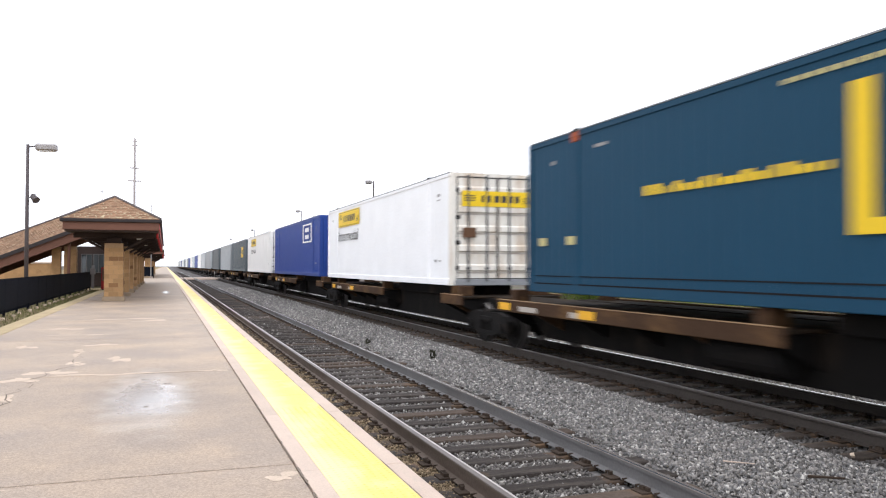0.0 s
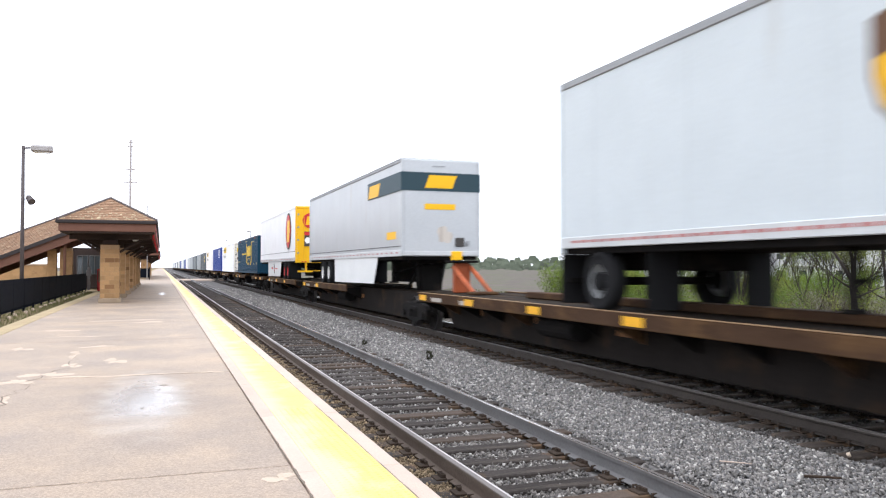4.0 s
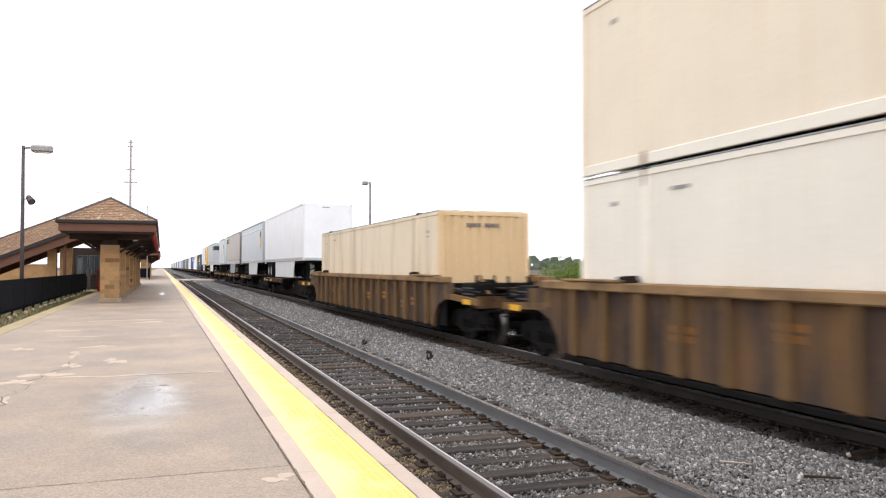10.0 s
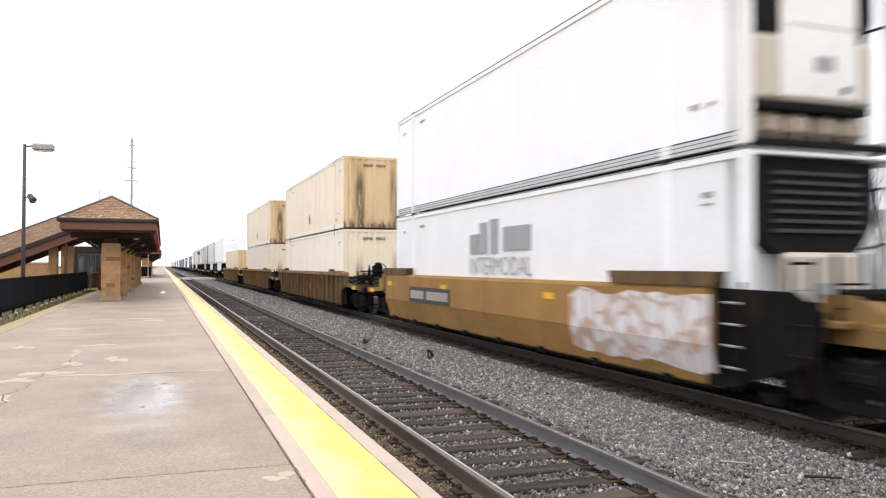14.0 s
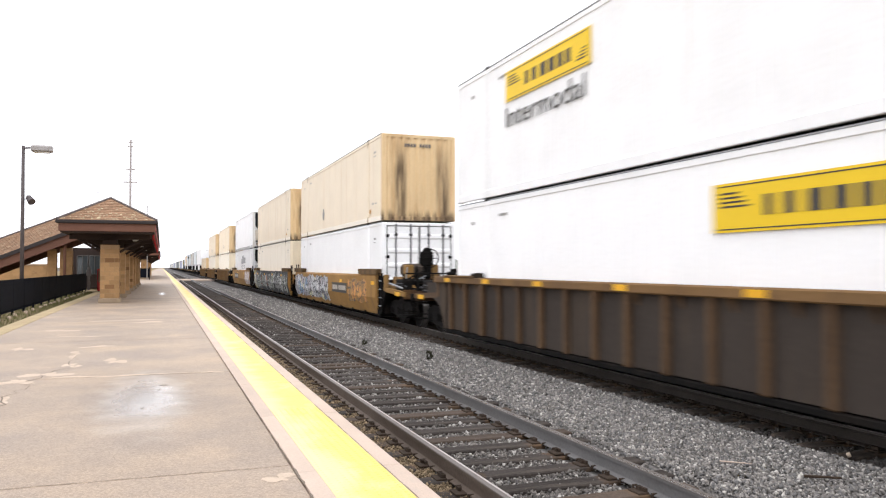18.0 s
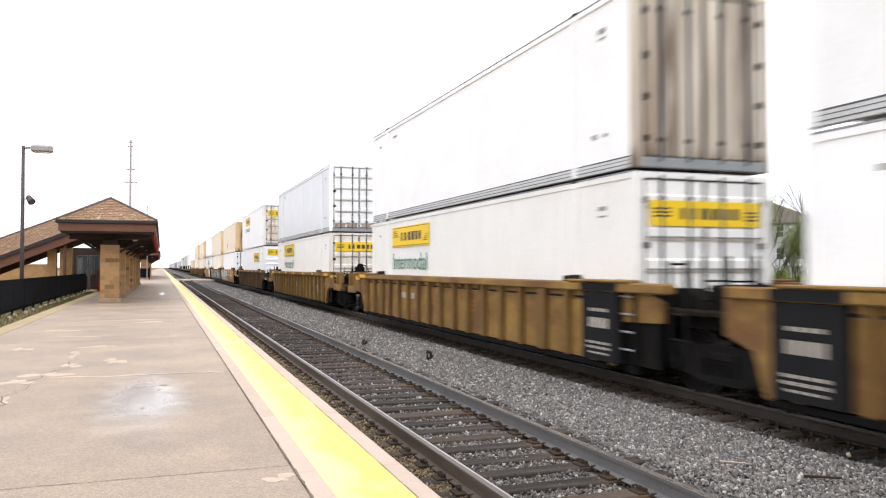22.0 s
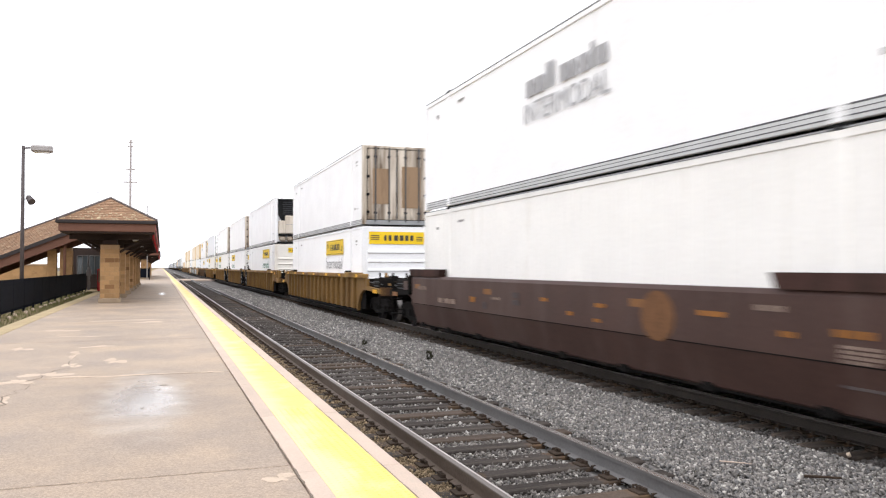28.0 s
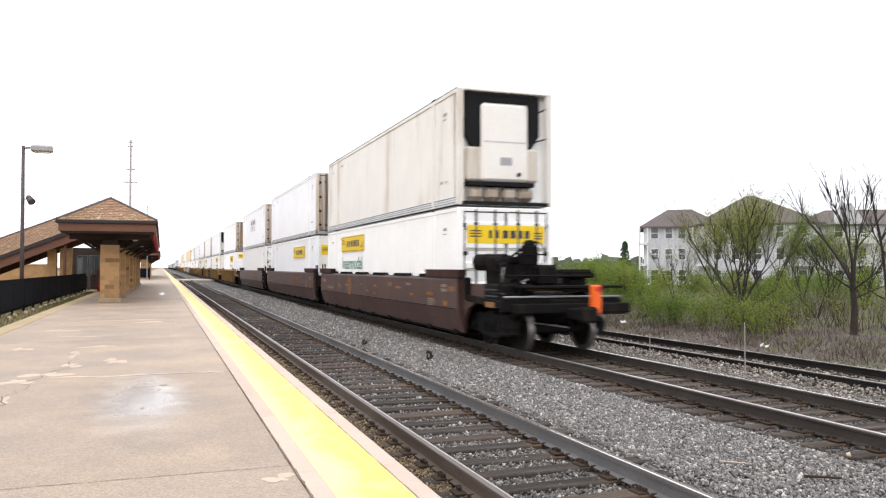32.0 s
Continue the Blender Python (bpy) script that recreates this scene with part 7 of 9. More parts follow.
        part("end_wall", Shape().prism(prof, "z", z0 + .02, top - .02), es, c, "corrugated rust-streaked end wall")
        part("header", Shape().cbox(-1.2, 1.2, yb + .002, yb + .1, top - .12, top, .01), es, c)
        part("sill", Shape().cbox(-1.2, 1.2, yb + .002, yb + .1, z0, z0 + .15, .01), es, c)
        e = Shape()
        for k in range(9):
            if k != 4:
                e.box(-.52 + k * .105, -.52 + k * .105 + .075, yb - .004, yb + .002, top - .42, top - .31)
        tagged(part("marking", e, C_number, c), "row of small dark number bars", kind="stuff")
    elif end in ("reefer", "reefer_dark", "reefer_mid"):
        part("end_wall", Shape().cbox(-1.14, 1.14, yb + .34, yb + .40, z0, top, .01), C_white, c)
        for x in (-1.22, 1.22):
            part("guard_post", Shape().cbox(x - .03, x + .03, yb, yb + .06, z0, top, .01), es if x < 0 else C_stain, c, "slim guard post")
        lowz = z0 + (1.58 if end == "reefer_dark" else 1.35)
        u = part("cooling_unit", Shape().prism([(-1.06, top - .07), (-1.06, lowz + .45), (-.86, lowz + .12), (-.70, lowz), (.62, lowz), (.76, lowz + .12), (.98, lowz + .45), (.98, top - .07)], "y", yb + .12, yb + .34), C_gap, c, "black cooling unit behind a white cover")
        hi = {"reefer": top - .34, "reefer_mid": z0 + 1.78, "reefer_dark": z0 + 1.60}[end]
        part("cover", Shape().cbox(-.66, .62, yb + .0, yb + .14, z0 + .60, hi, .06), es if end == "reefer" else C_cover, u, "rounded pale cover")
        part("cover_seam", Shape().box(-.60, .56, yb - .004, yb, (z0 + .6 + hi) / 2, (z0 + .6 + hi) / 2 + .02), C_rail, u)
        if end != "reefer_dark":
            part("lower_panel", Shape().cbox(-1.06, .92, yb + .06, yb + .34, z0 + .60, z0 + 1.45, .05), C_cover, u, "white lower panel")
        if end != "reefer":
            for q in range(7):
                part("louvre", Shape().cbox(-.78, .72, yb + .07, yb + .12, z0 + 1.85 + q * .125, z0 + 1.90 + q * .125, .006), C_louvre, u)
        part("slot", Shape().cbox(-1.04, .80, yb + .03, yb + .34, z0 + .48, z0 + .58, .01), C_gap, u)
        part("cap", Shape().tube((.35, yb - .03, z0 + .78), (.35, yb + .02, z0 + .78), .055, n=10), C_ink, u)
        part("badge", Shape().box(-.16, .16, yb - .006, yb - .001, z0 + 1.0, z0 + 1.2), C_mark, u)
        for x in (-1.0, -.54, -.08, .38):
            part("fuel_tank", Shape().cbox(x, x + .44, yb + .06, yb + .34, z0 + .10, z0 + .46, .11), C_tank, c, "grimy rounded tank under the cooling unit")
        for x, dx in ((1.22, -.30), (-1.22, .16)):
            part("guard_strut", Shape().tube((x, yb + .03, top - .35), (x + dx, yb + .30, top - .5), .018, n=6), C_gap, c)
        part("header", Shape().cbox(-1.2, 1.2, yb, yb + .07, top - .05, top, .01), es, c)
        part("side_stay", Shape().tube((1.22, yb + .03, z0 + 1.75), (.85, yb + .2, z0 + 1.65), .02, n=6), C_gap, c)
        part("sill", Shape().cbox(-1.2, 1.2, yb, yb + .12, z0, z0 + .09, .01), C_gap, c)
    # Dark slab put between stacked containers to paint the shade in the gap.
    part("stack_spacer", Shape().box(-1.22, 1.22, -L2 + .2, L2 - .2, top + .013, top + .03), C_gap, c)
    return c


ZL, ZU = 0.40, 3.36


def named(c, s, a, b, z0, z1):
    return plaque(c, a - s, b - s, z0, z1)


def word(c, s, text, a, b, z0, z1, m):
    ob = part("lettering", lettering(text, a - b, z1 - z0, m), None, c, "painted word on the container side")
    ob.location = (LX - .010, a - s, z0)


# ---------------------------------------------------------------- trailers
def road_wheel(parent, x0, x1, y, z, rim, label):
    r = .50
    sgn = -1 if x0 < 0 else 1
    o = x0 if sgn < 0 else x1
    prof = [(0, .29), (.03, .40), (.0, .43), (.03, .485), (.10, .50), (.24, .50), (.27, .47)]
    s = Shape().lathe_x([(o - sgn * a, rr) for a, rr in (prof if sgn < 0 else prof)], y, z, 28)
    if sgn > 0:
        s.f = [f[::-1] for f in s.f]
    w = part("wheel", s, C_tyre, parent, "black rubber tyre", smooth=True)
    d = Shape().lathe_x([(o - sgn * .02, .29), (o - sgn * .09, .25), (o - sgn * .10, .12), (o - sgn * .03, .10), (o - sgn * .02, .0)], y, z, 24)
    part("rim", d, C_rim_g if rim is C_rim_d else rim, w, label, smooth=True)
    if rim is C_rim_d:
        part("hub", Shape().tube((o - sgn * .115, y, z), (o + sgn * .004, y, z), .17, .14, 18), C_gap, w, "dark hub in the wheel")
    hb = Shape()
    for k in range(8):
        a = k * math.pi / 4
        hb.tube((o - sgn * .09, y + math.cos(a) * .19, z + math.sin(a) * .19), (o - sgn * .06, y + math.cos(a) * .19, z + math.sin(a) * .19), .018, n=6)
    part("nuts", hb, C_rim_d, w)


def trailer(sf, sr, skin, wheels, doors_at_rear, label, skirt=None, rim=None, end_skin=None, z0=2.14, top=5.14, rail=None, skirt_m=None, line=0.0):
    s = (sf + sr) / 2
    c = rolling("road_trailer", s, label, "trailer", "road trailers on the train")
    L2 = (sf - sr) / 2
    rim = rim or C_rim_w
    es = end_skin or skin
    dg = -1 if doors_at_rear else 1      # direction of the doors
    body = Shape().cbox(-1.27, 1.27, -L2 + .05, L2 - .05, z0 + .12, top - .04, .03)
    part("body", body, skin, c, smooth=False)
    n = int(2 * L2 / 1.22)
    for k in range(1, n):
        y = -L2 + k * 2 * L2 / n
        part("seam", Shape().box(-1.2718, -1.27, y - .03, y + .03, z0 + .2, top - .12), skin, c)
    for a, b in ((-1.295, -1.25), (1.25, 1.295)):
        part("top_rail", Shape().cbox(a, b, -L2 + .04, L2 - .04, top - .13, top, .015), rail or C_rail, c)
        br = part("bottom_rail", Shape().cbox(a, b, -L2 + .04, L2 - .04, z0, z0 + .20, .012), C_base_rail if a < 0 else skin, c, "grey base rail of the trailer")
        if line and a < 0:
            part("seam_line", Shape().box(-1.283, -1.2702, -L2 + .1, L2 - .1, z0 + line, z0 + line + .022), C_dark_line, c, "thin dark seam along the side")
        t = Shape()
        m = 26
        xx = (a - .004, a) if a < 0 else (b, b + .004)
        for k in range(m):
            y = -L2 + .4 + k * (2 * L2 - .8) / m
            t.box(*xx, y, y + .22, z0 + .09, z0 + .135)
        if a < 0:
            tagged(part("reflector_tape", t, C_tape, br, "broken strip of red reflector tape"), kind="stuff")
    part("roof", Shape().cbox(-1.27, 1.27, -L2 + .04, L2 - .04, top - .04, top + .01, .01), skin, c)
    part("floor_frame", Shape().cbox(-1.2, 1.2, -L2 + .1, L2 - .1, z0 - .10, z0 + .1, .01), C_under, c)
    # ends
    for sg in (-1, 1):
        y = sg * L2
        Y = (lambda a, b: (min(y - sg * a, y - sg * b), max(y - sg * a, y - sg * b)))
        if sg == dg:
            part("rear_frame", Shape().cbox(-1.295, -1.20, *Y(0, .12), z0 - .1, top, .02).cbox(1.20, 1.295, *Y(0, .12), z0 - .1, top, .02).cbox(-1.2, 1.2, *Y(0, .12), top - .14, top, .02).cbox(-1.2, 1.2, *Y(0, .12), z0 - .1, z0 + .12, .02), es, c)
            for a, b in ((-1.19, -.01), (.01, 1.19)):
                d = part("door", Shape().cbox(a, b, *Y(.02, .06), z0 + .12, top - .14, .01), es, c, "rear door")
                for f in (.3, .8):
                    x = a + (b - a) * f
                    part("lock_rod", Shape().tube((x, y + sg * .015, z0 + .1), (x, y + sg * .015, top - .12), .018, n=6), es, d)
                for z in (z0 + .4, z0 + 1.1, z0 + 1.8, z0 + 2.5):
                    part("hinge", Shape().cbox(min(a, b) if a < 0 else b - .1, (min(a, b) + .1) if a < 0 else b, *Y(-.02, .03), z, z + .08, .008), C_rail, d)
            gx = part("rear_guard", Shape().cbox(-1.15, 1.15, *Y(.05, .15), 1.52, 1.62, .015).cbox(-.75, -.65, *Y(.05, .15), 1.62, z0, .01).cbox(.65, .75, *Y(.05, .15), 1.62, z0, .01), es if es is C_orange_y else C_under, c, "rear underrun guard")
            lamp = Shape()
            for x in (-.9, -.75, .75, .9):
                lamp.box(x - .05, x + .05, *Y(-.006, .0), z0 - .07, z0 - .01)
            part("tail_lamp", lamp, C_red, c, "red tail lamp lens")
        else:
            part("nose", Shape().cbox(-1.22, 1.22, *Y(0, .07), z0, top - .02, .03), es, c, "smooth front wall")
            for x in (-1.29, 1.2):
                part("corner_trim", Shape().cbox(x, x + .09, *Y(.01, .1), z0, top, .03), rail or es, c)
            part("kingpin_plate", Shape().cbox(-.6, .6, *Y(.5, 1.5), z0 - .2, z0 - .1, .02), C_under, c)
            part("connection_box", Shape().cbox(.45, .75, *Y(-.03, 0), z0 + .30, z0 + .58, .02), C_ink, c, "dark coupling box on the front wall")
            part("connection_cap", Shape().tube((.85, y, z0 + .42), (.85, y + sg * .06, z0 + .42), .07, n=10), C_rail, c)
            part("marker_lamp", Shape().cbox(-.3, .1, *Y(-.02, .0), top - .24, top - .20, .008), C_rail, c)
            part("base_beam", Shape().cbox(-1.22, 1.22, *Y(-.02, .01), z0 + .02, z0 + .16, .008), C_base_rail, c)
            ly = y - sg * 2.7
            for x in (-.75, .75):
                part("landing_leg", Shape().cbox(x - .06, x + .06, ly - .06, ly + .06, 1.32, z0, .01), C_under, c)
                part("landing_foot", Shape().cbox(x - .14, x + .14, ly - .12, ly + .12, 1.28, 1.33, .01), C_under, c)
            part("landing_brace", Shape().tube((-.75, ly, 1.6), (.75, ly, 2.0), .03, n=6), C_under, c)
    # running gear
    for yw in wheels:
        y = yw - s
        for a, b in ((-1.27, -.70), (.70, 1.27)):
            road_wheel(c, a, b, y, 1.575, rim, "wheel rim")
        part("axle", Shape().tube((-1.0, y, 1.575), (1.0, y, 1.575), .07, n=8), C_under, c)
    wm = sum(wheels) / len(wheels) - s
    part("slider_frame", Shape().cbox(-.6, .6, wm - 1.5, wm + 1.5, 1.75, z0 - .1, .02), C_under, c)
    for y in (wm - 1.35, wm + 1.35):
        for x in (-1.2, .6):
            part("mud_flap", Shape().cbox(x, x + .6, y - .01, y + .01, 1.15, z0 - .1, .004), C_tyre, c, "black rubber mud flap")
    if skirt:
        a, b = skirt[0] - s, skirt[1] - s
        cut = .55
        for x in (-1.255, 1.235):
            # The far skirt gets a dark colour as the shade beneath the trailer.
            part("side_skirt", Shape().prism([(a, z0), (b, z0), (b + cut, 1.24), (a - .05, 1.20)], "x", x, x + .02), (skirt_m or C_skirt) if x < 0 else C_dark_line, c, "side skirt panel with a slanted end")
    return c


# ---------------------------------------------------------------- spine cars for trailers and containers
def spine_car(yf, yr, pads, hitch=None, front_bogie=False, ends=(False, False), label="rusty skeleton flat car carrying road trailers", lit=True, saddles=False, lod=False, lean=1):
    s = (yf + yr) / 2
    c = rolling("spine_car", s, label, "railway car", "spine cars of the train")
    L2 = (yf - yr) / 2
    f = L2 - .05
    # Container cars get a black sill that carries the shade under the deck.
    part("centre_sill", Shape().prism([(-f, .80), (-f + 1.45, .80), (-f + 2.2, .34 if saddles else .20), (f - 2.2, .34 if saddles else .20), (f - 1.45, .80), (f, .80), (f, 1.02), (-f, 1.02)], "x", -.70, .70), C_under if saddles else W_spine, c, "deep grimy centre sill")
    for k in range(0 if lod or saddles else 3):
        part("reflector", Shape().box(-.708, -.701, f * (.55 - .36 * k) - .2, f * (.55 - .36 * k) + .2, .62, .76), W_tab_dim, c, "faded yellow reflector patch")
    part("top_flange", Shape().cbox(-.52, .52, -f, f, 1.02, 1.06, .008), W_grime, c)
    for a, b in pads:
        a, b = a - s, b - s
        for sx in (-1, 1):
            X = (lambda p, q: (p, q)) if sx > 0 else (lambda p, q: (-q, -p))
            d = part("deck_plate", Shape().cbox(*X(.52, 1.30), b, a, 1.02, 1.07, .008), W_grime, c, "worn steel deck plate")
            part("side_channel", Shape().cbox(*X(1.30, 1.37), b, a, .86, 1.10, .012), W_deck, c, "rusty side channel with yellow patches")
            part("worn_edge", Shape().box(*X(1.302, 1.374), b + .02, a - .02, 1.101, 1.112), W_edge, c, "bright worn upper edge")
            n = max(2, int((a - b) / 1.4))
            for k in range(0 if lod else n + 1):
                y = b + .1 + k * (a - b - .2) / n
                part("outrigger", Shape().prism([(.62 * sx, 1.0), (1.30 * sx, 1.0), (1.30 * sx, .86), (.62 * sx, .5)], "y", y - .04, y + .04), W_deck if k % 3 == 1 else C_under, c)
            if lit:
                for k in range(max(2, int((a - b) / 3.4)) if a - b > 3 else 0):
                    y = a - .12 - k * 3.4
                    part("reflector", Shape().box(*X(1.371, 1.377), max(b, y - .55), y, .90, 1.05), W_tab, c, "faded yellow reflector patch")
                for y in (a - 1.1, a - 3.2):
                    if y - .8 > b:
                        part("lettering_bar", Shape().box(*X(1.371, 1.376), y - .8, y, .90, 1.0), W_pale, c)
    if saddles:
        # Dark filler box, added to close the see-through gap below the load.
        part("load_beam", Shape().cbox(-.85, .85, pads[1][0] - s + .4, pads[0][1] - s - .3, 1.03, 1.29, .02), C_under, c, "dark box added to close the gap under the container")
        for a, b in pads:
            for y in (a - s - .5, b - s + .5):
                for x in (-1.05, 1.05):
                    part("pedestal", Shape().cbox(x - .16, x + .16, y - .14, y + .14, 1.07, 1.32, .015), W_deck, c, "raised container pedestal")
    part("air_tank", Shape().tube((-.95, -.5, .66), (-.95, .9, .66), .22, n=14), C_under, c, "grimy brake air tank")
    part("valve", Shape().cbox(.5, .95, -.4, .3, .6, .95, .03), C_under, c)
    part("brake_pipe", Shape().tube((-.66, -f + 2, .62), (-.66, f - 2, .62), .03, n=6), C_under, c)
    if hitch is not None:
        y = hitch - s
        h = part("trailer_hitch", Shape().cbox(-.45, .45, y - .4, y + .4, 1.92, 2.02, .02), C_under, c, "black fifth-wheel hitch stand")
        for x in (-.44, .36) if lean < 0 else ():
            part("hitch_side", Shape().prism([(y + .42, 1.06), (y + .08, 1.06), (y + .10, 1.93), (y + .40, 1.93)], "x", x, x + .08), C_under, h, "black upright hitch plate")
            part("hitch_brace", Shape().prism([(y - .62, 1.06), (y - .98, 1.06), (y - .38, 1.93), (y - .08, 1.93)], "x", x, x + .08), W_brown, h, "rusty slanting hitch plate")
        for x in (-.38, .38):
            part("hitch_leg", Shape().tube((x, y, 1.95), (x * .9, y + .1 * lean, 1.05), .09, n=8), C_under, h)
            part("hitch_strut", Shape().tube((x, y - .1, 1.85), (x * .9, y + 1.3 * lean, 1.08), .06, n=8), C_under if lean > 0 else W_brown, h)
        part("hitch_plate", Shape().cbox(-.30, .30, y - .08, y + .02, 1.06, 1.9, .02), C_under, h)
    if front_bogie:
        bogie(c, (yf - s))
    bogie(c, yr - s)
    for flag, sg in ((ends[0], 1), (ends[1], -1)):
        if flag:
            e = sg * L2
            Y = (lambda p, q: (min(e + sg * p, e + sg * q), max(e + sg * p, e + sg * q)))
            part("end_beam", Shape().cbox(-1.35, 1.35, *Y(1.15, 1.32), .86, 1.12, .02), W_deck, c, "cross beam of the car end")
            part("draft_sill", Shape().cbox(-.34, .34, *Y(0, 1.2), .80, 1.06, .02), C_under, c)
            part("end_channel", Shape().cbox(-1.36, -1.28, *Y(-1.0, 1.15), .88, 1.10, .015), W_deck, c, "rusty end channel")
            part("reflector", Shape().box(-1.367, -1.361, *Y(.2, .9), .92, 1.06), W_tab, c)
            part("end_channel", Shape().cbox(1.28, 1.36, *Y(-1.0, 1.15), .88, 1.10, .015), W_deck, c)
            for x in (-1.3, -.9):
                part("grab_post", Shape().tube((x, e + sg * 1.2, .4), (x, e + sg * 1.2, 1.42), .02, n=6), C_under, c)
            for z in (.45, .75, 1.05, 1.38):
                part("rung", Shape().tube((-1.3, e + sg * 1.2, z), (-.9, e + sg * 1.2, z), .015, n=6), C_under, c)
            coupler(c, e + sg * 1.25, sg)
    return c

# ---------------------------------------------------------------- the train, from its middle to its tail
# containers on spine units ahead of the camera at the start
bog = [-1.2, 16.5, 34.4, 52.8, 71.3, 89.6, 107.6]
for i in range(6):
    a, b = bog[i + 1], bog[i]
    spine_car(a, b, [(a - 1.3, a - 9.6), (b + 2.5, b + 1.0)], front_bogie=(i == 5), ends=(False, i == 0), label="rusty skeleton flat car carrying one container", saddles=True)


def navy_box():
    s = 5.8
    c = container(s, 1.32, C_navy, "dark blue container with yellow emblem, on a spine car", "corrugated")
    x = LX
    e = Shape()
    for a, b, z0, z1 in ((5.95, 5.65, 2.15, 3.78), (5.95, 5.35, 2.15, 2.32), (2.22, 1.97, 2.18, 3.88), (2.6, 1.97, 2.18, 2.32)):
        e.box(x - .012, x - .004, b - s, a - s, z0, z1)
    part("emblem_bracket", e, C_yellow, c, "yellow bracket emblem")
    e = Shape()
    for a in (5.35, 4.42, 3.5):
        e.prism([(a - .04 - s, 2.70), (a - .02 - s, 3.36), (a - .22 - s, 3.52), (a - .84 - s, 3.58), (a - .72 - s, 3.22), (a - .80 - s, 2.90), (a - .74 - s, 2.74)], "x", x - .012, x - .004)
    part("emblem", e, C_yellow, c, "yellow angular emblem shapes")
    e = Shape()
    for a, b, z in ((4.9, 4.6, 1.98), (4.5, 4.25, 1.98), (3.1, 2.85, 1.98), (2.75, 2.5, 1.98)):
        e.box(x - .012, x - .004, b - s, a - s, z, z + .2)
    f = Shape()
    rw, yy = random.Random(5), 9.75
    while yy > 6.15:
        wl_ = rw.uniform(.09, .17)
        e.box(x - .012, x - .004, yy - wl_ - s, yy - s, 2.88, 2.98 if rw.random() < .7 else 3.03)
        yy -= wl_ + rw.uniform(.05, .12)
    for k in range(8):
        f.box(x - .012, x - .004, 1.7 - s - k * .2 - .14, 1.7 - s - k * .2, 3.80, 3.87)
        f.box(x - .012, x - .004, 6.9 - s - k * .2 - .14, 6.9 - s - k * .2, 3.95, 4.01)
    for y, z in ((13.3, 2.2), (12.2, 2.2), (.35, 1.98), (-1.35, 2.0)):
        f.box(x - .012, x - .004, y - .30 - s, y - s, z, z + .15)
    bars(f, C_dull_y, c)
    word(c, s, "INTERMODAL", 5.35, 2.75, 2.36, 2.54, C_yellow)
    bars(e, C_yellow, c)
    part("rail_groove", Shape().box(LX - .003, LX + .0005, -7.7, 7.7, 1.475, 1.50).box(LX + .012, LX + .018, -7.7, 7.7, 1.62, 1.64), C_gap, c, "dark grooves along the base")
    for y in (6.1, -6.1):
        part("post_cap", Shape().cbox(-1.312, -1.24, y - .11, y + .11, 4.02, 4.20, .012), W_hitch, c, "rusty cap on the post")
    part("end_placard", Shape().cbox(-.35, .95, -8.05, -8.0, 3.08, 3.76, .01), C_yellow, c, "yellow and pale placard")


navy_box()
s = 26.4
c = container(s, 1.32, C_white, "white container with yellow plaque, on a spine car", "doors", C_door_l)
named(c, s, 32.1, 28.4, 3.40, 4.02)
word(c, s, "Intermodal", 32.1, 28.6, 2.82, 3.24, C_ink)
end_plaque(c, -8.0, -1.0, 1.0, 3.35, 3.75)
part("door_notice", Shape().box(-.98, -.62, -8.03, -8.022, 2.55, 2.80), C_goldb, c, "small dark brown notice")
s = 44.4
c = container(s, 1.32, C_blue, "bright blue container with white bracket emblem, on a spine car", "corrugated")
e = Shape()
for a, b, z0, z1 in ((41.2, 41.0, 3.0, 3.96), (41.2, 38.6, 3.88, 3.96), (41.2, 38.6, 3.0, 3.08), (38.8, 38.6, 3.0, 3.96), (40.5, 39.4, 3.55, 3.75), (40.5, 39.4, 3.2, 3.4)):
    e.box(LX - .012, LX - .004, b - s, a - s, z0, z1)
part("emblem", e, C_white, c, "white bracket emblem")
s = 62.6
c = container(s, 1.32, C_offwhite, "off-white container with yellow plaque, on a spine car", "doors")
named(c, s, 67.5, 64.0, 3.4, 4.0)
word(c, s, "Intermodal", 67.5, 64.2, 2.82, 3.24, C_ink)
s = 80.6
c = container(s, 1.32, C_dkgrey, "slate container with gold emblem, on a spine car", "corrugated")
plaque(c, 77.0 - s, 75.0 - s, 2.6, 3.6, C_dkgrey, C_yellow, label="faded gold emblem")
container(98.8, 1.32, C_grey, "grey container on a spine car", "corrugated")
# farther loads, seen small
far = [(118.0, C_dkgrey, 1.32), (140.0, C_grey, 1.32), (158.5, C_silver, 1.32), (177, C_offwhite, 1.32), (195.5, C_blue, 1.32), (214, C_pale, 1.32), (233, C_offwhite, 1.32), (252, C_blue, 1.32),
       (271, C_grey, 1.32), (290, C_offwhite, 1.32), (309, C_dkgrey, 1.32), (328, C_pale, 1.32), (347, C_offwhite, 1.32), (366, C_grey, 1.32), (385, C_blue, 1.32), (404, C_offwhite, 1.32),
       (423, C_grey, 1.32), (442, C_pale, 1.32), (461, C_offwhite, 1.32), (480, C_dkgrey, 1.32)]
names_ = {C_dkgrey.name: "slate", C_grey.name: "grey", C_silver.name: "silver", C_offwhite.name: "off-white", C_blue.name: "bright blue", C_pale.name: "pale blue"}
for s, m, z in far:
    spine_car(s + 9.2, s - 9.2, [(s + 7.8, s + 3.5), (s - 3.5, s - 7.8)], label="rusty skeleton flat car carrying one container", lit=False, saddles=True, lod=True)
    container(s, z, m, names_[m.name] + " container on a spine car far down the train", "plain", fine=False, lod=True)

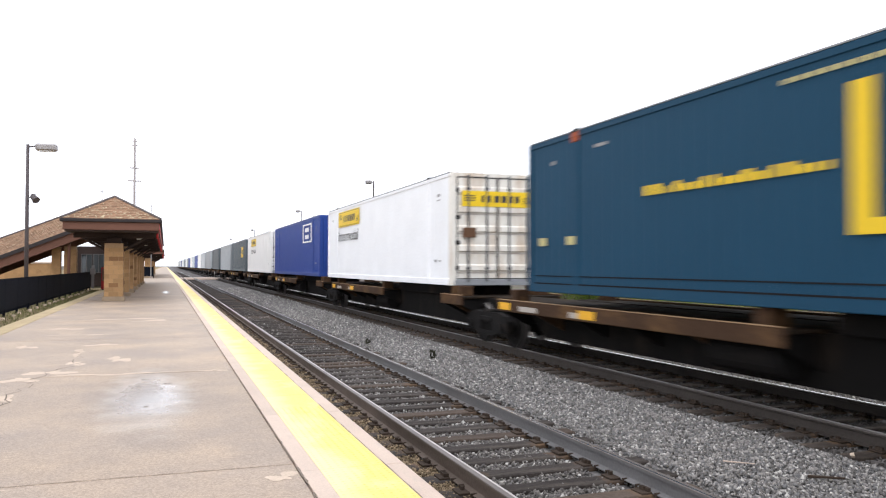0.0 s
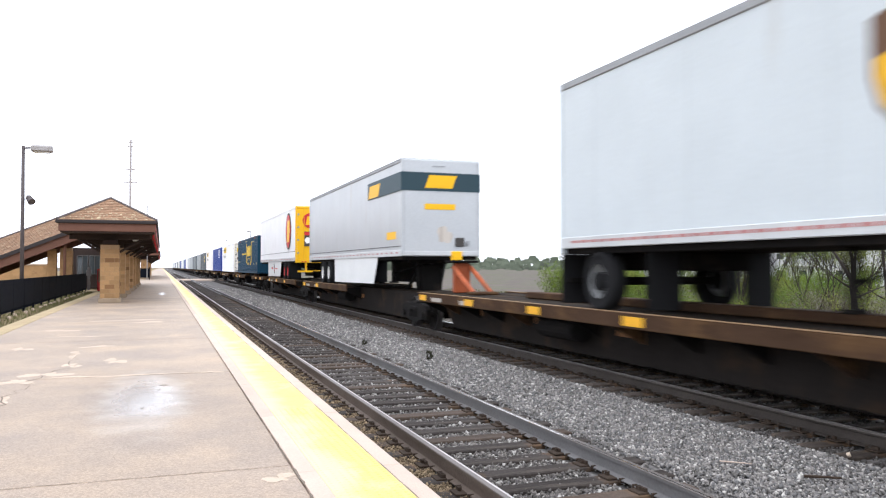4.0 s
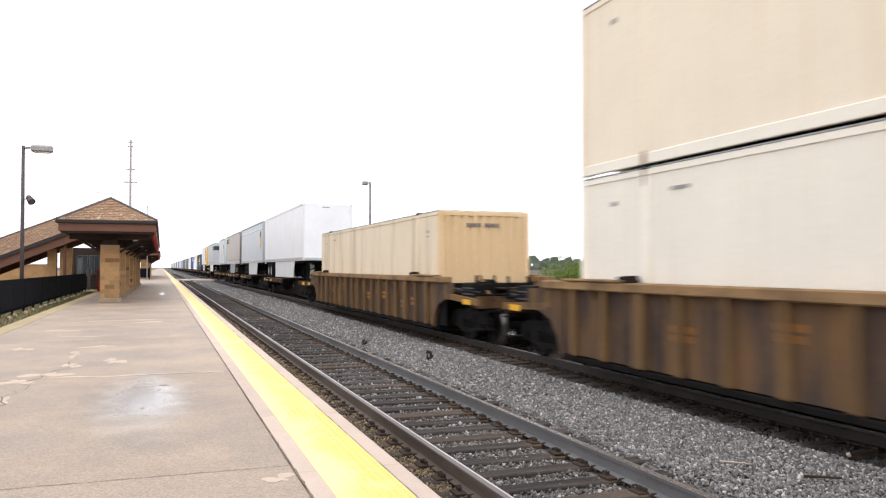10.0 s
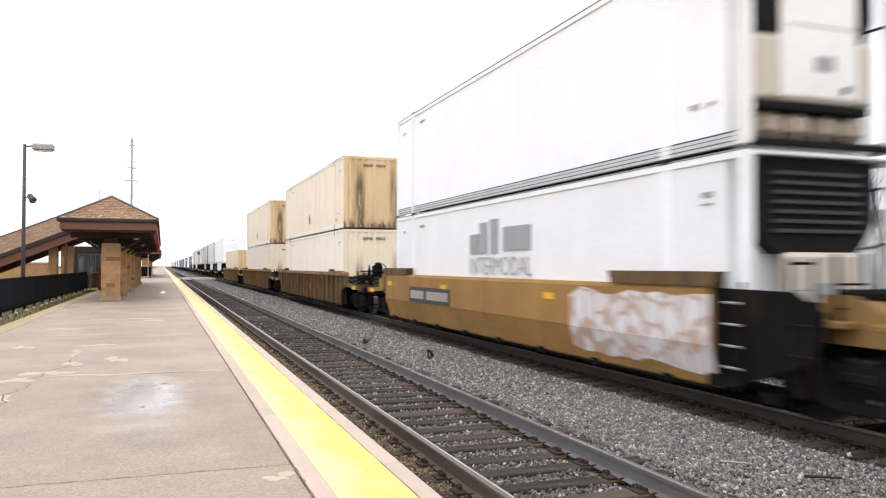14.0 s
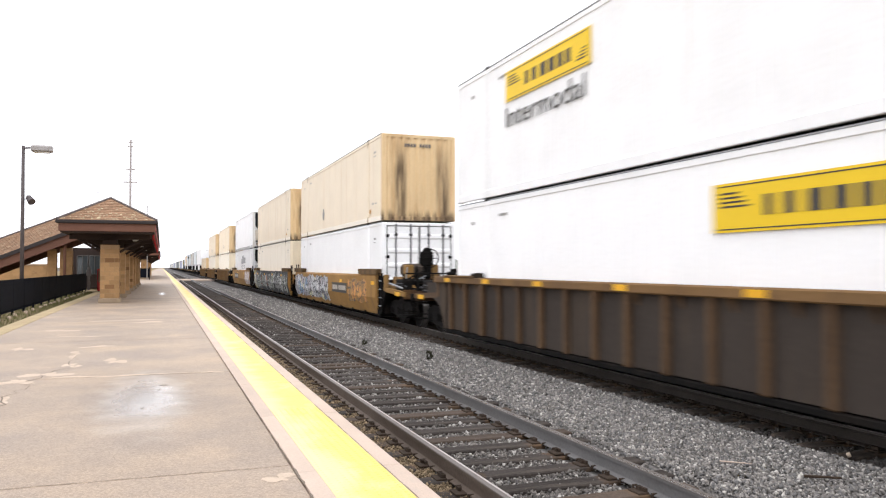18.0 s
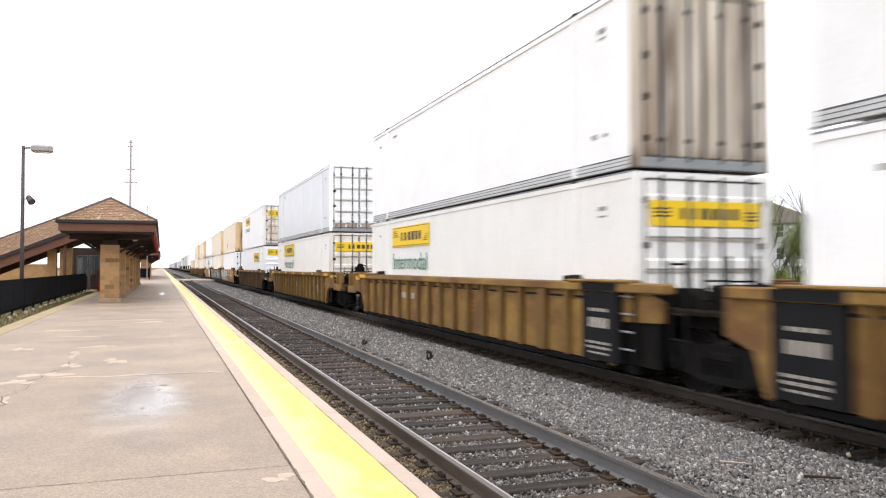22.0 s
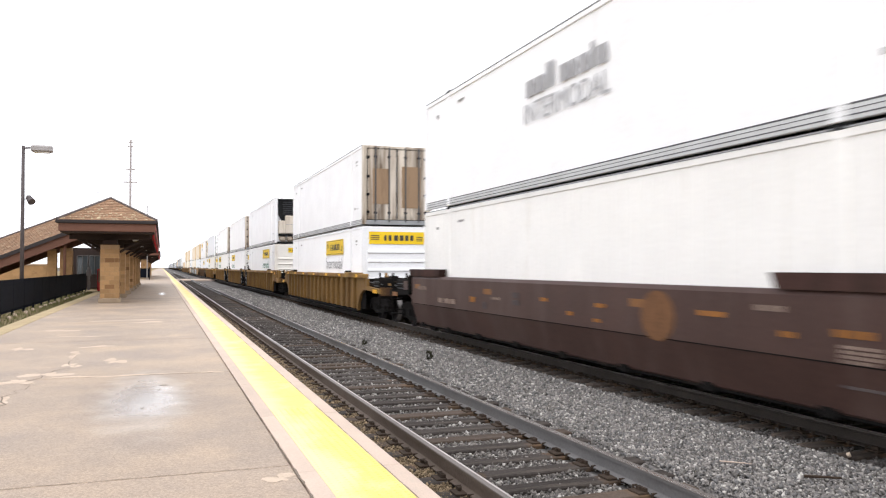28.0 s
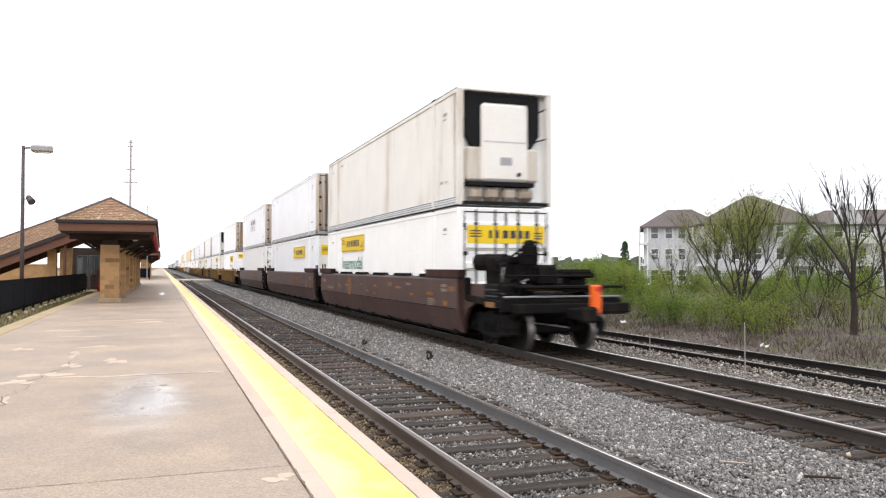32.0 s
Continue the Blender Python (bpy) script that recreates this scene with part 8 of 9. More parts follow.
# spine units with road trailers
spine_car(-5.2, -22.0, [(-9.6, -20.6)], -6.25, True, (True, False), lean=-1)
spine_car(-22.0, -41.0, [(-23.2, -33.0)], -39.2)
u3 = spine_car(-41.0, -59.0, [(-42.2, -57.8)], None, False, (False, True))
spine_car(-63.7, -78.5, [(-65.5, -77.3)], -64.6, True, (True, False))
spine_car(-78.5, -95.6, [(-79.7, -88.2)], -94.2)
spine_car(-95.6, -112.2, [(-96.6, -105.2)], -111.0, False, (False, True))
# raised orange hitch on the empty deck
sm = -50.0
hy = -42.0 - sm
h = part("raised_hitch", Shape().cbox(-.42, .42, hy - .30, hy + .30, 1.93, 2.0, .02), C_under, u3, "raised trailer hitch with a rusty orange stand")
part("hitch_post", Shape().cbox(-.24, .24, hy - .10, hy + .12, 1.07, 1.93, .03), W_hitch, h, "rusty orange hitch post")
part("hitch_tag", Shape().cbox(-.30, -.02, hy - .12, hy + .10, 2.0, 2.26, .02), C_orange_y, h)
for x in (-.26, .26):
    part("hitch_strut", Shape().tube((x, hy - .05, 1.80), (x, hy - 1.55, 1.12), .065, n=6), W_hitch, h)
part("hitch_foot", Shape().cbox(-.36, .36, hy - 1.85, hy - 1.35, 1.07, 1.15, .02), W_deck, h)
part("cable_tray", Shape().cbox(.1, .45, -57 - sm, -46 - sm, 1.07, 1.22, .02), W_deck, u3)

# white trailer with yellow doors
sf, sr = -4.3, -20.25
s = (sf + sr) / 2
c = trailer(sf, sr, C_white, (-16.0, -17.3), True, "white road trailer with bright yellow rear doors and red oval emblem", (-8.5, -14.7), C_rim_r, C_orange_y, rail=C_white, line=.52)
yc, zc = -17.7 - s, 3.86
ov = Shape().prism([(yc + .95 * math.cos(k * math.pi / 16), zc + 1.05 * math.sin(k * math.pi / 16)) for k in range(32)], "x", LX - .008, LX + .004)
o = part("emblem", ov, C_ink, c, "red oval emblem with a yellow block shape")
part("oval", Shape().prism([(yc + .84 * math.cos(k * math.pi / 16), zc + .94 * math.sin(k * math.pi / 16)) for k in range(32)], "x", LX - .014, LX - .008), C_red, o)
e = Shape().prism([(yc + .46, zc - .62), (yc - .36, zc - .62), (yc - .56, zc + .62), (yc + .26, zc + .62)], "x", LX - .020, LX - .014)
e.prism([(yc - .02, zc - .10), (yc - .62, zc - .10), (yc - .66, zc + .14), (yc - .06, zc + .14)], "x", LX - .021, LX - .0205)
part("emblem_block", e, C_orange_y, o)
ye = sr - s
d = part("door_emblem", Shape().prism([(-.55 + .36 * math.cos(k * math.pi / 12), 4.35 + .40 * math.sin(k * math.pi / 12)) for k in range(24)], "y", ye - .012, ye - .02), C_red, c, "red round emblem on the rear door")
part("block", Shape().prism([(-.74, 4.12), (-.46, 4.12), (-.38, 4.58), (-.66, 4.58)], "y", ye - .020, ye - .026), C_orange_y, d)
part("door_plate", Shape().box(-.18, .75, ye - .014, ye - .004, 4.12, 4.5), C_goldb, c, "dark nameplate with bars")
part("door_bar", Shape().box(-.05, .65, ye - .022, ye - .014, 4.22, 4.40), C_orange_y, c)
pl = part("door_placard", Shape().box(-.85, -.42, ye - .014, ye - .004, 2.95, 3.75), C_ink, c, "dark placard with red band")
part("band", Shape().box(-.83, -.44, ye - .02, ye - .015, 3.55, 3.72), C_red, pl)
part("tick", Shape().prism([(-.635 + .15 * math.cos(k * math.pi / 8), 3.27 + .17 * math.sin(k * math.pi / 8)) for k in range(16)], "y", ye - .015, ye - .021), C_white, pl)
part("door_diamond", Shape().prism([(.58, 3.0), (.92, 3.38), (.58, 3.76), (.24, 3.38)], "y", ye - .004, ye - .014), C_goldb, c, "brown diamond sign")
part("door_notice", Shape().box(-.2, .2, ye - .014, ye - .004, 2.98, 3.10).box(.5, .95, ye - .014, ye - .004, 2.62, 2.8), C_ink, c)
e = Shape()
e.box(-1.262, -1.256, -10.9 - s, -10.3 - s, 1.68, 1.80).box(-1.262, -1.256, -13.0 - s, -12.0 - s, 1.68, 1.74)
part("skirt_bar", e, C_red, c)
bd = part("skirt_badge", Shape().prism([(-11.36 - s, 1.42), (-11.36 - s, 1.88), (-11.42 - s, 1.98), (-11.55 - s, 2.03), (-11.68 - s, 1.98), (-11.74 - s, 1.88), (-11.74 - s, 1.42)], "x", -1.262, -1.256), C_ink, c, "black round-topped badge with red band")
part("badge_band", Shape().box(-1.266, -1.2625, -11.70 - s, -11.40 - s, 1.58, 1.76), C_red, bd)
part("badge_line", Shape().box(-1.266, -1.2625, -11.72 - s, -11.38 - s, 1.48, 1.51), C_white, bd)

# silver trailer with dark band
sf, sr = -24.6, -40.3
s = (sf + sr) / 2
c = trailer(sf, sr, C_silver, (-27.8, -29.15), False, "silver road trailer with dark teal band", (-30.4, -37.4), C_rim_w, None, line=.30)
part("band", Shape().box(LX - .008, LX + .02, sr - s + .0, -36.2 - s, 4.15, 4.72), C_band, c, "dark teal band")
part("band_emblem", Shape().prism([(-36.3 - s, 4.18), (-37.6 - s, 4.18), (-37.9 - s, 4.60), (-36.5 - s, 4.60)], "x", LX - .014, LX - .008), C_orange_y, c, "yellow slanted emblem")
part("nose_band", Shape().box(-1.29, 1.29, sr - s - .012, sr - s - .002, 4.15, 4.72), C_band, c, "dark teal band")
part("nose_emblem", Shape().prism([(-.55, 4.24), (.35, 4.24), (.5, 4.64), (-.4, 4.64)], "y", sr - s - .013, sr - s - .02), C_orange_y, c, "yellow slanted emblem")
part("nose_plate", Shape().box(-.55, .45, sr - s - .012, sr - s - .002, 3.58, 3.76), C_orange_y, c)
part("side_plate", Shape().box(LX + .02, LX + .026, -39.65 - s, -38.6 - s, 2.68, 2.92), C_orange_y, c)
part("nose_scuff", Shape().add([(p[0], sr - s - .006, p[1]) for p in [(v[0], v[1]) for v in blotch(.1, 2.8, .24, .26, 9).v]], blotch(.1, 2.8, .24, .26, 9).f), C_stain, c, "scuffed stained patch")

# short pale trailer
sf, sr = -50.3, -59.0
s = (sf + sr) / 2
c = trailer(sf, sr, C_pale, (-51.6,), False, "short pale road trailer with brown shield emblem", None, C_rim_d)
shield = [(.42, .62), (.25, .68), (0, .70), (-.25, .68), (-.42, .62), (-.42, -.05), (-.30, -.42), (0, -.68), (.30, -.42), (.42, -.05)]


def shield_on(c, yc, zc, x, k=1.0):
    p = part("emblem", Shape().prism([(yc + a * k, zc + b * k) for a, b in shield], "x", x - .008, x - .002), C_goldb, c, "brown and gold shield emblem")
    part("emblem_block", Shape().prism([(yc + a * k, zc + b * k) for a, b in ((.34, .15), (-.34, .32), (-.34, -.05), (-.24, -.36), (0, -.56), (.24, -.36), (.34, -.05))], "x", x - .014, x - .008), C_orange_y, p)


shield_on(c, -57.4 - s, 3.8, -1.276, .9)

# dull steel trailer
sf, sr = -62.1, -77.8
s = (sf + sr) / 2
c = trailer(sf, sr, C_dull, (-73.8, -75.1), True, "dull stained steel road trailer with dark band", (-67.0, -72.8), C_rim_t, C_dull_door, skirt_m=C_rail, line=.36)
part("band", Shape().box(LX + .010, LX + .016, -66.2 - s, sf - s - .1, 4.33, 4.78), C_band, c, "dark teal band")
part("band_emblem", Shape().prism([(-65.0 - s, 4.36), (-66.0 - s, 4.36), (-66.15 - s, 4.74), (-65.2 - s, 4.74)], "x", LX + .004, LX + .010), C_orange_y, c, "yellow slanted emblem")
part("door_band", Shape().box(-1.15, 1.15, sr - s - .012, sr - s + .015, 4.1, 4.72), C_band, c, "dark teal band")
part("door_emblem", Shape().prism([(-.6, 4.2), (.5, 4.2), (.65, 4.62), (-.4, 4.62)], "y", sr - s - .012, sr - s - .02), C_orange_y, c, "yellow slanted emblem")

# long pale trailer with shield
sf, sr = -79.4, -95.2
s = (sf + sr) / 2
c = trailer(sf, sr, C_pale, (-82.8, -84.1), False, "long pale blue-white road trailer with brown shield emblem", (-85.5, -91.8), C_rim_d, C_silver)
shield_on(c, -93.85 - s, 3.78, -1.276, .95)
part("belt_rail", Shape().cbox(-1.284, -1.27, sr - s + .1, sf - s - .1, 4.60, 4.66, .006), C_white, c, "thin white belt line")
part("seam_line", Shape().box(-1.278, -1.2702, sr - s + .1, sf - s - .1, 4.57, 4.598), C_dark_line, c)

# plain white trailer
sf, sr = -96.5, -112.2
c = trailer(sf, sr, C_white, (-98.3, -99.55), False, "plain white road trailer", (-101.6, -109.3), C_rim_w, C_white, rail=C_offwhite)

# ---- single well cars and stacks
brownA = dict(style="rib", side=W_brown, rib=W_rib, sill=W_lip, tabs=False)
BROWN = []
for s in (-125.05, -148.15, -170.7):
    BROWN.append(well_car(s, front="end", rear="end", label="rusty brown ribbed well car", brake="low" if s == -170.7 else False, **brownA))
container(-125.05, ZL, C_tan_streaky, "tan container with dark streaks in a well car", "corrugated", C_tan_plain)
for s in (-148.15, -170.7):
    container(s, ZL, C_cream, "cream container at the bottom of a stack", "corrugated", C_cream_end)
    c = container(s, ZU, C_tan, "tan container on top of a stack, rust-streaked end", "corrugated", C_tan_end, rail=C_cream)
    part("side_emblem", Shape().prism([(.20, ZU + .75), (0, ZU + 1.0), (-.20, ZU + .75), (0, ZU + .50)], "x", LX - .008, LX + .02), C_faint, c, "small grey diamond emblem")
    part("end_diamond", Shape().prism([(-.62, ZU + .35), (-.32, ZU + .65), (-.62, ZU + .95), (-.92, ZU + .65)], "y", -8.0, -7.985), C_tan_end, c, "faded diamond placard")

# three smooth tan wells with graffiti
smooth = dict(style="smooth", side=W_tan, rib=W_tan2, sill=W_tan2)
w3 = well_car(-193.8, front="end", rear="joint_bogie", label="smooth tan well car with white graffiti", joints=(9.45, 9.05), cut=1.45, **smooth)
w4 = well_car(-212.55, front="joint", rear="joint_bogie", label="smooth tan well car covered in dark graffiti", joints=(9.70, 9.65), **smooth)
w5 = well_car(-231.9, front="joint", rear="end", label="smooth tan well car with silver and orange graffiti", joints=(9.7, 9.45), brake=True, cut=0.55, **smooth)
graffiti(w3, -200.9 + 193.8, -197.2 + 193.8, G_c, "white spray-painted graffiti")
graffiti(w4, -8.4, 6.9, G_base, "dark grey sprayed ground of the graffiti", .18, 1.72)
graffiti(w4, 6.9, 8.4, G_front, "pale green sprayed patch", .25, 1.66)
spray_letters(w4, 8.3, -8.3, 34)
for y in (8.0, 5.9, 2.0, -2.0, -6.0):
    part("reflector", Shape().cbox(-1.536, -1.524, y - .22, y + .22, 1.28, 1.40, .003), W_tab, w4, "yellow reflector plate")
graffiti(w5, -232.0 + 231.9, -222.9 + 231.9 - .6, G_b, "silver and blue graffiti")
graffiti(w5, -238.6 + 231.9, -235.8 + 231.9, G_d, "orange bubble graffiti", .5, 1.45)
for w in BROWN:
    for y, z in ((5.0, .78), (3.0, .95), (-1.1, .74), (-3.1, .82), (-5.2, .62), (-6.2, .74)):
        stencil(w, y, z, .55, .26, W_stencil, 2, "faded orange stencil block")
for w, a, b, z0, z1 in ((w3, 5.9, 2.6, .82, 1.24), (w5, -1.0, -3.7, .82, 1.2)):
    p = part("number_frame", Shape().box(-1.516, -1.508, b, a, z0, z1), C_ink, w, "dark framed nameplate with pale bars")
    e = Shape()
    for k in range(13):
        if k != 5:
            e.box(-1.522, -1.516, a - .12 - (k + .8) * (a - b - .24) / 13, a - .12 - k * (a - b - .24) / 13, z0 + .10, z1 - .10)
    bars(e, W_pale, p)
s = -193.56
c = container(s, ZL, C_white, "white insulated container at the bottom of a stack", "reefer_dark", C_white, fine=False, length=15.5)
e = Shape()
for a, b, z0, z1 in ((-192.0, -192.5, 2.10, 2.55), (-192.6, -193.0, 2.10, 2.80), (-193.2, -193.6, 2.10, 2.85)):
    e.box(LX - .004, LX + .032, b - s, a - s, z0, z1)
e.box(LX - .004, LX + .032, -195.2 - s, -193.9 - s, 2.15, 2.65)
bars(e, C_mark, c)
word(c, s, "INTERMODAL", -192.0, -195.3, 1.62, 2.02, C_mark)
container(s, ZU, C_white, "white insulated container on top of a stack", "reefer", C_offwhite, fine=False, rail=C_rail, length=15.5)
container(-212.55, ZL, C_cream, "cream container at the bottom of a stack", "corrugated", C_cream_end)
container(-212.55, ZU, C_tan, "tan container on top of a stack, rust-streaked end", "corrugated", C_tan_end, rail=C_cream)
container(-231.9, ZL, C_white, "white container at the bottom of a stack", "doors_flat")
c = container(-231.9, ZU, C_tan, "tan container on top of a stack, rust-streaked end", "corrugated", C_tan_end, rail=C_cream)
part("side_emblem", Shape().prism([(2.2, ZU + .8), (2.0, ZU + 1.05), (1.8, ZU + .8), (2.0, ZU + .55)], "x", LX - .008, LX + .02), C_faint, c, "small grey diamond emblem")

# single wells
well_car(-254.65, "rib", W_dark, W_ribd, W_rib, "end", "end", "dark brown ribbed well car with yellow reflectors", brake="low")
W_faint_y = mat("faded_yellow_stencil", (0.42, 0.27, 0.06), 0.6, var=0.2)
wt = well_car(-277.55, "rib", W_tanr, W_tanr2, W_tanr, "end", "end", "tan ribbed well car with pale stencilled panels", brake="low")
for y, z in ((6.6, 1.0), (3.9, .85), (.1, .8), (-2.2, .8), (-4.6, .9), (-6.0, .7), (-7.4, .8)):
    stencil(wt, y, z, .62, .34, W_pale if y in (.1, 6.6, -6.0) else W_faint_y, 1 if y == .1 else 3, "faded stencil block")
s = -254.65
c = container(s, ZL, C_white, "white container with yellow plaque at the bottom of a stack", "slats")
named(c, s, -256.2, -259.7, 2.25, 2.88)
end_plaque(c, -7.97, -1.05, 1.05, ZL + 2.25, ZL + 2.7)
c = container(s, ZU, C_white, "white container with yellow plaque on top of a stack", "doors", C_door_l)
named(c, s, -249.6, -253.1, 5.28, 5.92)
word(c, s, "Intermodal", -249.6, -252.9, 4.74, 5.16, C_ink)
end_plaque(c, -8.0, -1.0, 1.0, ZU + 2.05, ZU + 2.5)
s = -277.55
c = container(s, ZL, C_offwhite, "off-white container with yellow plaque at the bottom of a stack", "doors", C_door_l)
named(c, s, -272.3, -275.8, 2.42, 3.08)
word(c, s, "Intermodal", -272.5, -275.7, 1.76, 2.24, C_green)
end_plaque(c, -8.0, -1.05, 1.05, ZL + 2.1, ZL + 2.5)
c = container(s, ZU, C_palew, "pale silver container on top of a stack, dirty door foot", "doors", C_white, fine=False, rail=C_rail)
for x0, x1, za, zb_ in ((-1.08, -.62, .20, .34), (-.55, -.10, .18, .42), (.10, .50, .20, .36), (.58, 1.05, .18, .46)):
    part("door_stain", Shape().cbox(x0, x1, -8.004, -8.0, ZU + za, ZU + zb_, .001), C_tank, c, "brown dirt at the foot of the door")

# three ribbed tan wells with black end panels
tanC = dict(style="rib", side=W_tanr, rib=W_tanr2, sill=W_tanr, dark_ends=True, tabs=False)
ta = well_car(-300.75, front="end", rear="joint_bogie", label="tan ribbed well car with black end panels", joints=(9.45, 9.7), cut=.9, panels=(-7.3,), **tanC)
tb = well_car(-320.1, front="joint", rear="joint_bogie", label="tan ribbed well car with black end panels", joints=(9.65, 9.6), cut=.9, panels=(7.75, -7.3), **tanC)
well_car(-339.3, front="joint", rear="end", label="tan ribbed well car with black end panels", joints=(9.6, 9.45), panels=(7.75,), **tanC)
for w in (ta, tb):
    stencil(w, 3.25, .92, 1.5, .24, W_pale, 1, "large pale lettering bars")
    stencil(w, -1.6, .80, .5, .30, W_stencil, 3, "faded stencil block")
for s, a, b, end, es, up in ((-300.75, -295.3, -298.9, "doors", C_offwhite, C_white), (-320.1, -314.6, -318.1, "doors", C_offwhite, C_white), (-339.3, -340.9, -344.5, "slats", C_soiled, C_white)):
    c = container(s, ZL, C_white if s != -300.75 else C_offwhite, "white container with yellow plaque at the bottom of a stack", end, es)
    named(c, s, a, b, 2.42, 3.03)
    word(c, s, "Intermodal", a - .1, b + .2, 1.74, 2.22, C_green)
    if end == "doors":
        end_plaque(c, -8.0, -1.05, 1.05, ZL + 2.05, ZL + 2.45)
    else:
        end_plaque(c, -7.97, -.45, .45, ZL + 2.35, ZL + 2.65)
    container(s, ZU, up, "white container on top of a stack, stained doors" if end == "doors" else "white insulated container on top of a stack", "doors" if end == "doors" else "reefer_mid", C_door if end == "doors" else C_white, fine=False, rail=C_rail)

# single tan well
well_car(-362.6, "rib", W_tanr2, W_tanr2, W_tanr, "end", "end", "weathered tan ribbed well car")
s = -362.6
c = container(s, ZL, C_white, "white container with yellow plaque at the bottom of a stack", "slats")
named(c, s, -364.0, -367.4, 2.32, 2.94)
word(c, s, "Intermodal", -364.0, -367.2, 1.74, 2.2, C_mark)
end_plaque(c, -7.97, -1.05, 1.05, ZL + 2.25, ZL + 2.7)
c = container(s, ZU, C_white, "white container on top of a stack, brown-stained doors", "doors", C_door, fine=False, rail=C_rail)
C_brown_stain = paint("brown_door_stain", (0.30, 0.20, 0.12), 0.3, dirt=(0.16, 0.10, 0.06), dirt_scale=(3, 1, .3))
for x0, x1, za, zb_ in ((-.92, -.30, .75, 2.05), (.18, .92, .62, 2.15)):
    part("door_stain", Shape().cbox(x0, x1, -7.988, -7.984, ZU + za, ZU + zb_, .001), C_brown_stain, c, "brown stained door patch")

# three smooth dark wells, the tail of the train
W_chalk = mat("faded_chalk_lettering", (0.24, 0.175, 0.14), 0.8, var=0.4, scale=5)
W_emblem = mat("faded_rust_emblem", (0.16, 0.075, 0.032), 0.7, var=0.4, scale=4)
W_smear = paint("grey_overpaint", (0.085, 0.07, 0.07), 0.3, rough=0.7, spec=0.15, dirt=(0.14, 0.12, 0.11))
dark = dict(style="smooth", side=W_maroon, rib=C_under, sill=C_under)
d1 = well_car(-385.65, front="end", rear="joint_bogie", label="smooth dark red-brown well car", joints=(9.45, 9.5), cut=0.8, **dark)
d2 = well_car(-404.85, front="joint", rear="joint_bogie", label="smooth dark red-brown well car", joints=(9.7, 9.3), nose=0.5, **dark)
d3 = well_car(-423.6, front="joint", rear="end", label="smooth dark red-brown well car at the tail", joints=(9.45, 9.45), brake=True, humps=True, **dark)
for i, w in enumerate((d1, d2, d3)):
    ST = "faded stencilled marks"
    for y, z, wd, hh, m, rows in ((7.5, 1.20, .9, .14, W_chalk, 1), (5.5, .92, 1.5, .17, W_chalk, 1), (3.9, 1.02, .35, .18, W_stencil, 1), (3.2, .90, .25, .22, W_smear, 1), (2.6, 1.12, .5, .08, W_chalk, 1),
                                  (1.6, 1.05, .35, .30, W_smear, 2), (.4, 1.18, .30, .10, W_stencil, 1), (-.6, .98, .28, .10, W_stencil, 1), (-1.6, 1.16, .4, .10, W_stencil, 1), (-1.5, .92, .30, .08, W_stencil, 1),
                                  (-4.3, 1.18, .6, .10, W_stencil, 1), (-5.3, 1.30, .5, .10, W_chalk, 1), (-5.6, 1.02, .3, .10, W_stencil, 1), (-6.5, 1.08, .55, .12, W_stencil, 1), (-6.6, .82, .6, .20, W_chalk, 4),
                                  (-6.6, .55, .7, .14, W_smear, 3), (-7.6, 1.2, .5, .22, W_chalk, 2), (-7.7, .86, .4, .16, W_stencil, 1)):
        stencil(w, y + (.35 * i if abs(y) < 6 else 0), z, wd, hh, m, rows, ST, -1.508 if z >= .8 else -1.508 + (.8 - z) * .31)
    if i:
        stencil(w, 6.9, .70, .75, .30, W_emblem, 1, "large faded number bars", -1.48)
    ye = (-3.1, -3.1, 2.9)[i]
    part("emblem", Shape().prism([(ye + .40 * math.cos(k * math.pi / 10), 1.12 + .36 * math.sin(k * math.pi / 10)) for k in range(20)], "x", -1.512, -1.507), W_emblem, w, "faded round emblem")
s = -385.65
container(s, ZL, C_offwhite, "off-white container at the bottom of a stack", "doors", C_offwhite)
c = container(s, ZU, C_white, "white container with grey lettering on top of a stack", "doors", C_door, fine=False, rail=C_rail)
word(c, s, "INTERMODAL", -384.0, -387.2, 4.66, 5.06, C_mark)
e = Shape()
